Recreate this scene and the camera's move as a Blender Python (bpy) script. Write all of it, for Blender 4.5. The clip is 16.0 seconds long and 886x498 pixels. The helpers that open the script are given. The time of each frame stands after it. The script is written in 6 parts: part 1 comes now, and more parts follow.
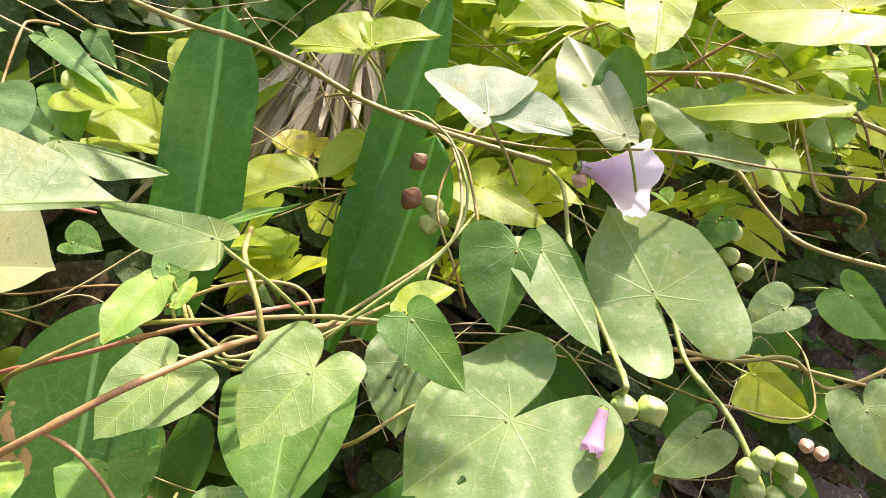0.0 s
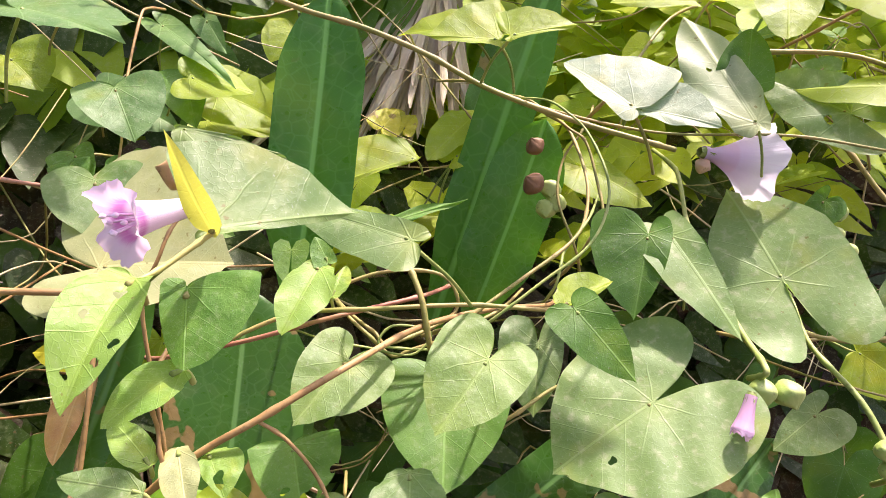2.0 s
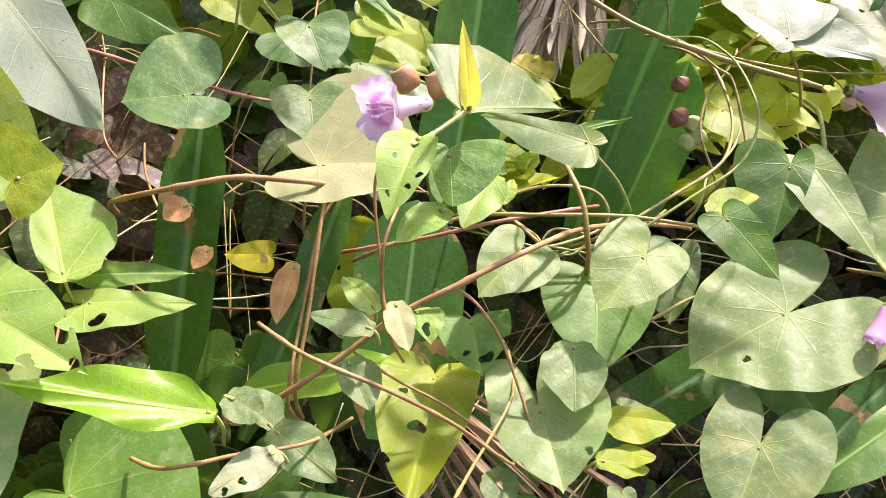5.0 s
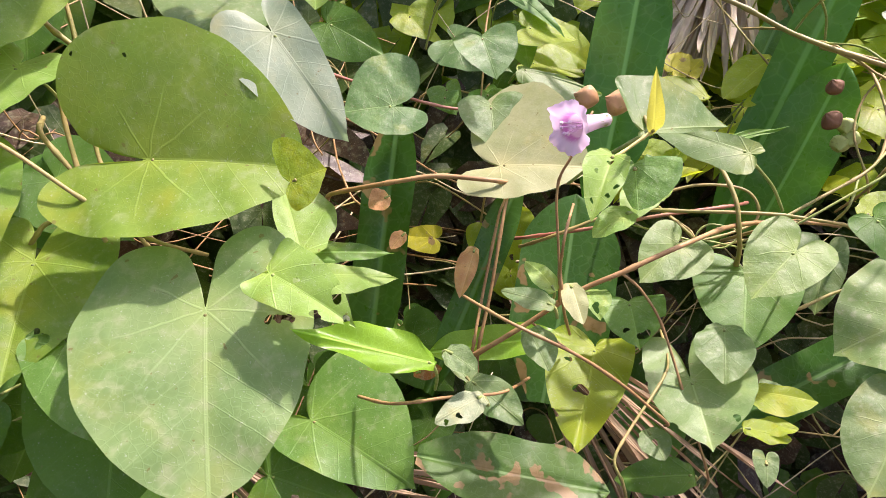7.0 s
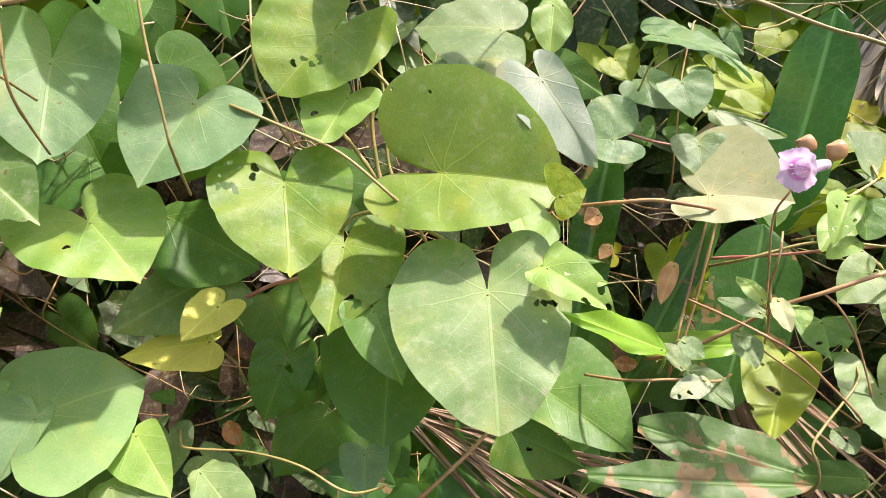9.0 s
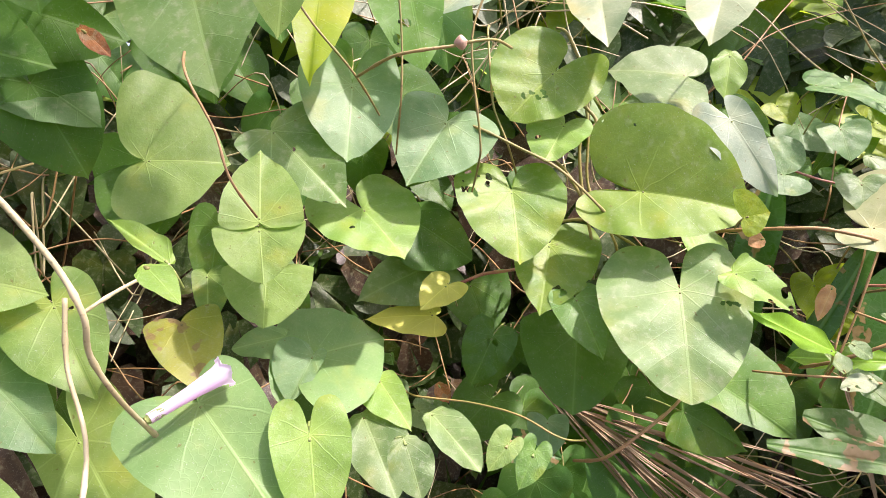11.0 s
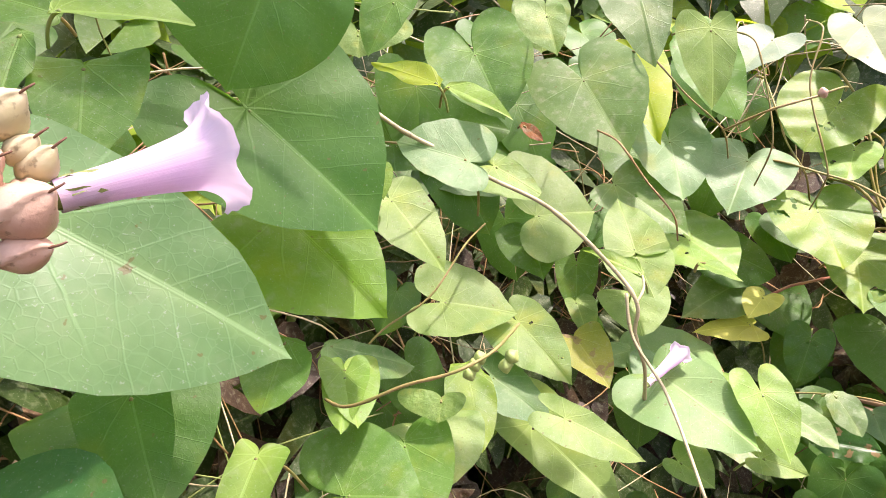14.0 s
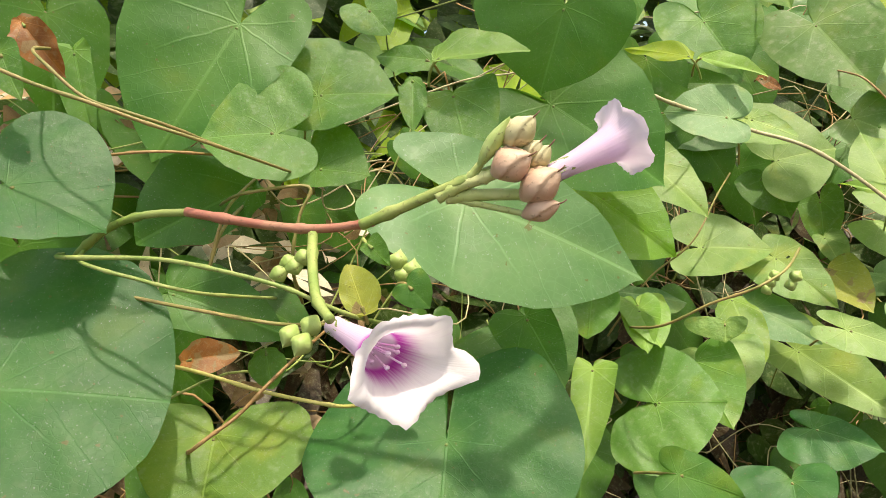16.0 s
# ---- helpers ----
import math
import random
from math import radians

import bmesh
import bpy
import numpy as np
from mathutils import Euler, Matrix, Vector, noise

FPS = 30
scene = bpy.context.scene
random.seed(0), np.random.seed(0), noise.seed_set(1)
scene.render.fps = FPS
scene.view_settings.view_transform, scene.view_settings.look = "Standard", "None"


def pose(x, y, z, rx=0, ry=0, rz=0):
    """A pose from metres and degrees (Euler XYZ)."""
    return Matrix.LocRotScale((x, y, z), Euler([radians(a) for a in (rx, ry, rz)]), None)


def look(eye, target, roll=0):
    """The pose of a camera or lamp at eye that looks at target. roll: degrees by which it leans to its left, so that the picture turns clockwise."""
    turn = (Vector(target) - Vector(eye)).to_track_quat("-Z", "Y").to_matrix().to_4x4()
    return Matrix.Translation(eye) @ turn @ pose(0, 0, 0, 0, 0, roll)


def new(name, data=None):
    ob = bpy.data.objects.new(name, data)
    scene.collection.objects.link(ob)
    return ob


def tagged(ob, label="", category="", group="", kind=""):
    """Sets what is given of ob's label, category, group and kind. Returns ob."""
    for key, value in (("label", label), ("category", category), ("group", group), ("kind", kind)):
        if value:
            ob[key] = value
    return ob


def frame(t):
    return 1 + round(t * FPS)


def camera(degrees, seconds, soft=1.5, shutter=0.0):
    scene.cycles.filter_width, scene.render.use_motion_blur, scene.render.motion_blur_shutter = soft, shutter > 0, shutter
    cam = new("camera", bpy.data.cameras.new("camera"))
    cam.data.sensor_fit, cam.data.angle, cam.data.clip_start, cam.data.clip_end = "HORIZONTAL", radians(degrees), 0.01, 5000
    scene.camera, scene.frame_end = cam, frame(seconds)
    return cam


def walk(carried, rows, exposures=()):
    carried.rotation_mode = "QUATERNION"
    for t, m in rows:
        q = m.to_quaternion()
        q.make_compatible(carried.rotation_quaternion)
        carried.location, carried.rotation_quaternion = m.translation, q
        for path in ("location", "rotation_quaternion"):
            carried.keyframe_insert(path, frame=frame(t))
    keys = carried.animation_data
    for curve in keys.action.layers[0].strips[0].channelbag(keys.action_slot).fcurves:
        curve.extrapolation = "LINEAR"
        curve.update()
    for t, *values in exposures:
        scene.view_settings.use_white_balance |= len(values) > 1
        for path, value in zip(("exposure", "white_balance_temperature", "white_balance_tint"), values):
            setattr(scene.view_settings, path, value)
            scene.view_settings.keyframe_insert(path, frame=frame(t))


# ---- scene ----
cam = camera(67.7, 16.0, soft=0.65)
PATH = [
    (0, (0.064, 0.09, 1.056), (-0.115, 2.063, 0.782), -5.2),
    (0.5, (0.037, 0.084, 1.079), (-0.151, 2.054, 0.794), -5.5),
    (1, (0.005, 0.084, 1.088), (-0.189, 2.049, 0.771), -5.5),
    (1.5, (-0.003, 0.077, 1.079), (-0.228, 2.028, 0.7), -5.8),
    (2, (-0.01, 0.073, 1.083), (-0.26, 2.02, 0.699), -5.8),
    (2.5, (-0.01, 0.068, 1.083), (-0.29, 2.008, 0.688), -5.6),
    (3, (-0.004, 0.063, 1.083), (-0.339, 1.991, 0.667), -6.3),
    (3.5, (-0.01, 0.053, 1.083), (-0.391, 1.967, 0.647), -7.2),
    (4, (-0.021, 0.039, 1.08), (-0.438, 1.945, 0.64), -6.7),
    (4.5, (-0.034, 0.019, 1.069), (-0.495, 1.913, 0.623), -5.6),
    (5, (-0.048, -0.005, 1.062), (-0.57, 1.871, 0.607), -4.6),
    (5.2, (-0.053, -0.02, 1.058), (-0.608, 1.851, 0.621), -4.4),
    (7.3, (-0.059, -0.093, 1.091), (-0.951, 1.629, 0.6), -5.9),
    (7.5, (-0.056, -0.096, 1.092), (-0.969, 1.613, 0.597), -6.2),
    (8, (-0.064, -0.128, 1.101), (-1.027, 1.561, 0.635), -5.1),
    (8.5, (-0.084, -0.174, 1.099), (-1.098, 1.492, 0.654), -3.9),
    (9, (-0.103, -0.244, 1.111), (-1.211, 1.369, 0.699), -2.5),
    (9.5, (-0.113, -0.301, 1.121), (-1.295, 1.263, 0.725), -2.4),
    (9.7, (-0.119, -0.326, 1.121), (-1.322, 1.224, 0.733), -1.8),
    (11.8, (-0.122, -0.467, 1.1), (-1.52, 0.936, 0.823), 0.1),
    (12, (-0.125, -0.479, 1.106), (-1.558, 0.89, 0.834), -0.4),
    (12.5, (-0.111, -0.499, 1.08), (-1.61, 0.805, 0.85), 1.4),
    (13, (-0.126, -0.562, 1.115), (-1.647, 0.72, 0.902), -5.1),
    (13.5, (-0.121, -0.642, 1.144), (-1.705, 0.555, 0.899), -9.4),
    (14, (-0.149, -0.707, 1.105), (-1.758, 0.474, 0.985), -6.0),
    (14.5, (-0.14, -0.738, 1.098), (-1.766, 0.428, 1.074), -4.1),
    (15, (-0.122, -0.806, 1.106), (-1.906, 0.093, 1.01), -8.7),
    (15.5, (-0.102, -0.829, 1.113), (-1.947, -0.063, 1.001), -12.5),
    (16, (-0.087, -0.848, 1.112), (-1.958, -0.146, 1.02), -13.4),
]
walk(cam, [(t, look(eye, target, roll)) for t, eye, target, roll in PATH], exposures=((0, 1.6, 7100, 20), (2.5, 1.42, 6800, 26), (5, 1.42, 6700, 30), (7.5, 1.2, 6600, 27), (9.5, 1.38, 6600, 22), (12, 1.4, 6500, 27), (13, 1.45, 6600, 27), (14.0, 1.52, 6700, 26), (14.5, 1.25, 6900, 19), (15.0, 1.2, 7800, -4), (15.5, 1.08, 7700, -5), (16, 1.08, 7500, 0)))

# ---- light ----
SUN = Vector((0.36, 0.20, 0.90)).normalized()
world = bpy.data.worlds.new("sky")
scene.world = world
world.use_nodes = True
wn = world.node_tree
sky = wn.nodes.new("ShaderNodeTexSky")
sky.sky_type, sky.sun_disc = "NISHITA", False
sky.air_density, sky.dust_density, sky.ozone_density = 1.0, 4.0, 0.6
sky.sun_elevation = math.asin(SUN.z)
sky.sun_rotation = math.atan2(SUN.x, SUN.y)
wn.links.new(sky.outputs[0], wn.nodes["Background"].inputs[0])
wn.nodes["Background"].inputs[1].default_value = 0.155
sun_data = bpy.data.lights.new("sun", "SUN")
sun_data.energy, sun_data.angle, sun_data.color = 3.7, radians(2.0), (1.0, 0.95, 0.88)
sun = new("sun", sun_data)
sun.matrix_world = look(SUN * 20, (0, 0, 0))


# ---- materials ----
def material(name):
    m = bpy.data.materials.new(name)
    m.use_nodes = True
    t = m.node_tree
    return m, t, t.nodes["Principled BSDF"], t.nodes["Material Output"]


def add(t, kind, **inputs):
    n = t.nodes.new("ShaderNode" + kind)
    for k, v in inputs.items():
        n.inputs[int(k[1:]) if k[0] == "_" else k].default_value = v
    return n


def calc(t, op, a, b=None, c=None):
    n = t.nodes.new("ShaderNodeMath")
    n.operation = op
    for i, v in enumerate((a, b, c)):
        if v is None:
            continue
        if isinstance(v, (int, float)):
            n.inputs[i].default_value = v
        else:
            t.links.new(v, n.inputs[i])
    return n.outputs[0]


def blend(t, fac, a, b, how="MIX"):
    n = t.nodes.new("ShaderNodeMix")
    n.data_type, n.blend_type = "RGBA", how
    for i, v in ((0, fac), (6, a), (7, b)):
        if isinstance(v, (int, float)):
            n.inputs[i].default_value = v
        elif isinstance(v, tuple):
            n.inputs[i].default_value = (*v, 1)
        else:
            t.links.new(v, n.inputs[i])
    return n.outputs[2]


def ramp(t, value, lo, hi):
    n = t.nodes.new("ShaderNodeMapRange")
    n.interpolation_type = "SMOOTHSTEP"
    t.links.new(value, n.inputs[0])
    n.inputs[1].default_value, n.inputs[2].default_value = lo, hi
    return n.outputs[0]


def noise_of(t, coord, scale, detail=3.0):
    n = add(t, "TexNoise", Scale=scale, Detail=detail)
    t.links.new(coord, n.inputs["Vector"])
    return n.outputs["Fac"]


def leaf_material(name, dark, light, glow, rough=0.48, veins=1.0, dust=0.25, brown=0.0, lateral=4.6, through_light=0.43, island=False):
    """A leaf: two greens mottled at two scales, paler veins along the blade's own plan, flecks, and light that shines through."""
    m, t, p, out = material(name)
    dark, light = [(c[0] * 1.10, c[1] * 1.02, c[2] * 0.96) for c in (dark, light)]
    uv = t.nodes.new("ShaderNodeTexCoord")
    sep = t.nodes.new("ShaderNodeSeparateXYZ")
    t.links.new(uv.outputs["UV"], sep.inputs[0])
    u, v = sep.outputs[0], sep.outputs[1]
    au = calc(t, "ABSOLUTE", calc(t, "SUBTRACT", u, 0.5))
    vv = calc(t, "SUBTRACT", v, 0.5)
    info = t.nodes.new("ShaderNodeNewGeometry" if island else "ShaderNodeObjectInfo")
    rnd = info.outputs["Random Per Island" if island else "Random"]
    shift = t.nodes.new("ShaderNodeVectorMath")
    shift.operation = "ADD"
    t.links.new(uv.outputs["UV"], shift.inputs[0])
    spread = calc(t, "MULTIPLY", rnd, 37.0)
    t.links.new(spread, shift.inputs[1])
    where = shift.outputs[0]
    big, fine = noise_of(t, where, 5.0), noise_of(t, where, 60.0, 5.0)
    base = blend(t, ramp(t, big, 0.32, 0.68), dark, light)
    base = blend(t, ramp(t, rnd, 0.0, 1.0), base, blend(t, 0.5, base, light))
    base = blend(t, calc(t, "MULTIPLY", ramp(t, fine, 0.40, 0.62), 0.30), base, blend(t, 0.6, base, dark))
    if not brown:
        base = blend(t, calc(t, "MULTIPLY", ramp(t, noise_of(t, where, 3.2, 4.0), 0.56, 0.74), 0.55), base, tuple(min(0.6, a * k + b) for a, k, b in zip(light, (1.5, 1.12, 0.6), (0.05, 0.02, 0.0))))
    # midrib, ribs that spread from the stalk, side veins that sweep forward, and a fine net
    wob = calc(t, "MULTIPLY", calc(t, "SUBTRACT", noise_of(t, where, 9.0, 2.0), 0.5), 0.022)
    mid = calc(t, "SUBTRACT", 1.0, ramp(t, au, *((0.0015, 0.0075) if lateral < 10 else (0.0022, 0.0062))))
    side = None
    if lateral < 10:
        for angle, reach in ((38, 0.30), (78, 0.27), (122, 0.20)):
            sn, cs = math.sin(radians(angle)), math.cos(radians(angle))
            off = calc(t, "ABSOLUTE", calc(t, "ADD", wob, calc(t, "SUBTRACT", calc(t, "MULTIPLY", au, cs), calc(t, "MULTIPLY", vv, sn))))
            along = calc(t, "ADD", calc(t, "MULTIPLY", au, sn), calc(t, "MULTIPLY", vv, cs))
            line = calc(t, "MULTIPLY", calc(t, "SUBTRACT", 1.0, ramp(t, off, 0.0008, 0.005)), calc(t, "MULTIPLY", ramp(t, along, 0.0, 0.01), calc(t, "SUBTRACT", 1.0, ramp(t, along, 0.6 * reach, reach))))
            side = line if side is None else calc(t, "MAXIMUM", side, line)
    sweep = calc(t, "ADD", wob, calc(t, "SUBTRACT", vv, calc(t, "MULTIPLY", au, 0.85)))
    saw = calc(t, "ABSOLUTE", calc(t, "SUBTRACT", calc(t, "FRACT", calc(t, "ADD", calc(t, "MULTIPLY", sweep, lateral * 2), 20.2)), 0.5))
    comb = calc(t, "MULTIPLY", calc(t, "SUBTRACT", 1.0, ramp(t, saw, 0.0, 0.035)), calc(t, "MULTIPLY", ramp(t, sweep, 0.02, 0.08), 0.6 if lateral < 10 else 0.22))
    side = comb if side is None else calc(t, "MAXIMUM", side, comb)
    net = add(t, "TexVoronoi", Scale=42.0)
    net.feature = "DISTANCE_TO_EDGE"
    t.links.new(where, net.inputs["Vector"])
    mesh = calc(t, "SUBTRACT", 1.0, ramp(t, net.outputs["Distance"], 0.0, 0.09))
    vein = calc(t, "MAXIMUM", mid, calc(t, "MULTIPLY", side, 0.75))
    pale = tuple(min(1.0, 1.7 * c + 0.06) for c in light)
    base = blend(t, calc(t, "MULTIPLY", vein, 0.40 * veins), base, pale)
    base = blend(t, calc(t, "MULTIPLY", mesh, 0.09 * veins), base, pale)
    joint = calc(t, "SUBTRACT", 1.0, ramp(t, calc(t, "SQRT", calc(t, "ADD", calc(t, "MULTIPLY", au, au), calc(t, "MULTIPLY", vv, vv))), 0.01, 0.14))
    ribbed = calc(t, "MAXIMUM", joint, calc(t, "MULTIPLY", calc(t, "SUBTRACT", 1.0, ramp(t, au, 0.0, 0.05)), 0.6))
    base = blend(t, calc(t, "MULTIPLY", ribbed, 0.30 if lateral < 10 else 0.0), base, tuple(min(0.7, a * k + b) for a, k, b in zip(light, (1.5, 1.3, 1.0), (0.05, 0.05, 0.01))))
    # dust and bloom, then flecks and scars
    base = blend(t, calc(t, "MULTIPLY", ramp(t, noise_of(t, where, 24.0, 8.0), 0.5, 0.74), dust), base, (0.46, 0.48, 0.29))
    specks = ramp(t, noise_of(t, where, 34.0, 2.0), 0.715, 0.74)
    base = blend(t, calc(t, "MULTIPLY", specks, 0.85 if lateral < 10 else 0.25), base, (0.16, 0.10, 0.04))
    base = blend(t, calc(t, "MULTIPLY", ramp(t, noise_of(t, where, 130.0, 3.0), 0.64, 0.72), 0.45 if lateral < 10 else 0.08), base, (0.50, 0.52, 0.40))
    if brown:
        patch = ramp(t, noise_of(t, where, 5.5 if lateral < 10 else 13.0, 3.0), 0.60 - 0.12 * brown, 0.62 - 0.12 * brown)
        base = blend(t, patch, base, blend(t, fine, (0.19, 0.110, 0.040), (0.38, 0.260, 0.120)))
    t.links.new(base, p.inputs["Base Color"])
    p.inputs["Roughness"].default_value = rough
    t.links.new(calc(t, "ADD", calc(t, "MULTIPLY", fine, 0.3), rough - 0.15), p.inputs["Roughness"])
    p.inputs["Specular IOR Level"].default_value = 0.4
    height = calc(t, "ADD", calc(t, "MULTIPLY", vein, -0.3), calc(t, "ADD", calc(t, "MULTIPLY", big, 2.2), calc(t, "MULTIPLY", mesh, -0.05)))
    height = calc(t, "ADD", height, calc(t, "MULTIPLY", fine, 0.13))
    bump = add(t, "Bump", Strength=0.6, Distance=0.0011)
    t.links.new(height, bump.inputs["Height"])
    t.links.new(bump.outputs[0], p.inputs["Normal"])
    tr = t.nodes.new("ShaderNodeBsdfTranslucent")
    t.links.new(blend(t, 0.75, base, glow), tr.inputs["Color"])
    t.links.new(bump.outputs[0], tr.inputs["Normal"])
    mix = add(t, "MixShader", _0=through_light)
    t.links.new(p.outputs[0], mix.inputs[1])
    t.links.new(tr.outputs[0], mix.inputs[2])
    t.links.new(mix.outputs[0], out.inputs["Surface"])
    return m


LEAF = {
    "g": leaf_material("leaf_green", (0.055, 0.165, 0.028), (0.110, 0.250, 0.045), (0.28, 0.52, 0.04)),
    # darker copy of the leaf green, with shadow tone put into its colour
    "d": leaf_material("leaf_shade_dark", (0.032, 0.110, 0.012), (0.062, 0.168, 0.018), (0.20, 0.44, 0.02), dust=0.10),
    "b": leaf_material("leaf_blue_green", (0.066, 0.168, 0.050), (0.120, 0.245, 0.080), (0.20, 0.44, 0.07), dust=0.25),
    "p": leaf_material("leaf_waxy", (0.072, 0.158, 0.050), (0.156, 0.250, 0.098), (0.30, 0.50, 0.06), dust=0.35),
    # sun sheen is put into the white and cream base colours
    "w": leaf_material("leaf_sheen_white", (0.190, 0.280, 0.160), (0.290, 0.365, 0.225), (0.32, 0.44, 0.12), dust=0.5),
    "c": leaf_material("leaf_cream", (0.250, 0.310, 0.140), (0.350, 0.390, 0.205), (0.42, 0.50, 0.14), dust=0.4),
    # yellow that holds the sun shining on and through the blade
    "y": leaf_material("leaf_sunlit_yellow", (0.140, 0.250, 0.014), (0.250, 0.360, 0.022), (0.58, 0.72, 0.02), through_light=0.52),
    "yy": leaf_material("leaf_yellowing", (0.330, 0.360, 0.020), (0.480, 0.480, 0.035), (0.70, 0.68, 0.03), brown=0.02, through_light=0.45),
    "yg": leaf_material("leaf_light_green", (0.118, 0.262, 0.042), (0.212, 0.368, 0.080), (0.42, 0.60, 0.04)),
    "gy": leaf_material("leaf_old_green", (0.075, 0.195, 0.022), (0.180, 0.290, 0.036), (0.36, 0.54, 0.03)),
    "lg": leaf_material("leaf_soft_green", (0.125, 0.245, 0.055), (0.225, 0.355, 0.098), (0.30, 0.52, 0.05), dust=0.16),
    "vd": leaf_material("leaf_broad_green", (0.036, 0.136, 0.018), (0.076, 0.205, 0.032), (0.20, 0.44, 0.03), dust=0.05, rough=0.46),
    # green brightened in its colour to stand for backlight
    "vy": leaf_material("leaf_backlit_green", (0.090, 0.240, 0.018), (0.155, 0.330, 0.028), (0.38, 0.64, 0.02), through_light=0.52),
    "gp": leaf_material("leaf_dusty_green", (0.085, 0.180, 0.040), (0.165, 0.270, 0.075), (0.32, 0.52, 0.05), dust=0.30),
    # sky reflection and sunlit paleness are put into the next two base colours
    "bw": leaf_material("leaf_sky_sheen", (0.180, 0.275, 0.195), (0.280, 0.370, 0.275), (0.26, 0.42, 0.16), dust=0.3),
    "w2": leaf_material("leaf_sunlit_pale", (0.105, 0.220, 0.066), (0.205, 0.330, 0.130), (0.32, 0.48, 0.08), dust=0.45),
    "yb": leaf_material("leaf_turning", (0.200, 0.270, 0.030), (0.330, 0.360, 0.060), (0.46, 0.52, 0.04), brown=0.10),
    "bl": leaf_material("leaf_tender_green", (0.120, 0.260, 0.085), (0.200, 0.350, 0.130), (0.26, 0.52, 0.07), dust=0.12),
    "yl": leaf_material("leaf_clear_yellow", (0.40, 0.43, 0.075), (0.54, 0.54, 0.115), (0.60, 0.60, 0.08), through_light=0.36, dust=0.08),
    "tan": leaf_material("leaf_tan", (0.40, 0.20, 0.075), (0.60, 0.36, 0.16), (0.50, 0.26, 0.08), veins=0.5, through_light=0.25, dust=0.15),
    "pb": leaf_material("leaf_pale_blue_green", (0.105, 0.225, 0.092), (0.175, 0.310, 0.145), (0.24, 0.46, 0.09), dust=0.2),
    "dg": leaf_material("leaf_deep_green", (0.020, 0.108, 0.024), (0.046, 0.165, 0.036), (0.18, 0.42, 0.03), dust=0.08, rough=0.46),
    "mg": leaf_material("leaf_sage_green", (0.102, 0.240, 0.084), (0.170, 0.335, 0.135), (0.24, 0.46, 0.05), dust=0.12, rough=0.40),
    "ru": leaf_material("leaf_rust", (0.16, 0.055, 0.015), (0.36, 0.15, 0.04), (0.44, 0.16, 0.03), brown=0.3, through_light=0.3),
    "gw": leaf_material("leaf_scarred", (0.105, 0.215, 0.066), (0.190, 0.310, 0.118), (0.30, 0.50, 0.05), dust=0.6),
    "f": leaf_material("fern_green", (0.026, 0.135, 0.014), (0.060, 0.205, 0.026), (0.14, 0.40, 0.02), lateral=40, rough=0.32, veins=2.4, dust=0.08),
    "fd": leaf_material("fern_dark", (0.020, 0.088, 0.013), (0.042, 0.135, 0.020), (0.12, 0.32, 0.02), lateral=40, rough=0.32, veins=2.2, brown=0.06, dust=0.08),
    "fy": leaf_material("fern_bright", (0.110, 0.280, 0.014), (0.180, 0.380, 0.020), (0.42, 0.68, 0.02), lateral=40, rough=0.34, veins=2.0, through_light=0.5, dust=0.05),
    "fb": leaf_material("fern_scorched", (0.028, 0.100, 0.014), (0.065, 0.155, 0.022), (0.20, 0.36, 0.03), lateral=40, veins=1.6, brown=0.30),
    "straw": leaf_material("palm_straw", (0.13, 0.09, 0.055), (0.32, 0.24, 0.155), (0.20, 0.13, 0.07), lateral=50, veins=0.4, through_light=0.15, rough=0.6),
    "dry": leaf_material("palm_dry", (0.36, 0.30, 0.235), (0.66, 0.585, 0.48), (0.34, 0.26, 0.17), lateral=50, veins=0.4, through_light=0.15, rough=0.6),
}


def stem_material(name, a, b, rough=0.55):
    m, t, p, out = material(name)
    co = t.nodes.new("ShaderNodeTexCoord").outputs["Object"]
    n1, n2 = noise_of(t, co, 45.0), noise_of(t, co, 380.0, 4.0)
    c = blend(t, ramp(t, n1, 0.35, 0.65), a, b)
    c = blend(t, calc(t, "MULTIPLY", ramp(t, n2, 0.58, 0.72), 0.5), c, (0.10, 0.065, 0.03))
    t.links.new(c, p.inputs["Base Color"])
    p.inputs["Roughness"].default_value = rough
    bump = add(t, "Bump", Strength=0.5, Distance=0.0006)
    t.links.new(n2, bump.inputs["Height"])
    t.links.new(bump.outputs[0], p.inputs["Normal"])
    return m


STEM = {
    "so": stem_material("stem_olive", (0.22, 0.21, 0.055), (0.34, 0.25, 0.09)),
    "sg": stem_material("stem_green", (0.20, 0.27, 0.06), (0.33, 0.36, 0.11)),
    "sb": stem_material("stem_brown", (0.27, 0.15, 0.055), (0.40, 0.24, 0.10)),
    "sr": stem_material("stem_red", (0.34, 0.11, 0.075), (0.40, 0.19, 0.12)),
    "st": stem_material("stem_tan", (0.40, 0.33, 0.17), (0.54, 0.46, 0.27)),
    "sp": stem_material("stem_pale_green", (0.36, 0.42, 0.13), (0.52, 0.53, 0.24)),
    "sy": stem_material("stem_yellow", (0.42, 0.38, 0.10), (0.50, 0.42, 0.14)),
}


# ---- builders ----
rng = random.Random(7)


def sheet(name, verts, faces, uvs, mat):
    me = bpy.data.meshes.new(name)
    me.from_pydata(verts, [], faces)
    layer = me.uv_layers.new(name="UVMap")
    for loop in me.loops:
        layer.data[loop.index].uv = uvs[loop.vertex_index]
    me.polygons.foreach_set("use_smooth", [True] * len(me.polygons))
    me.materials.append(mat)
    return me


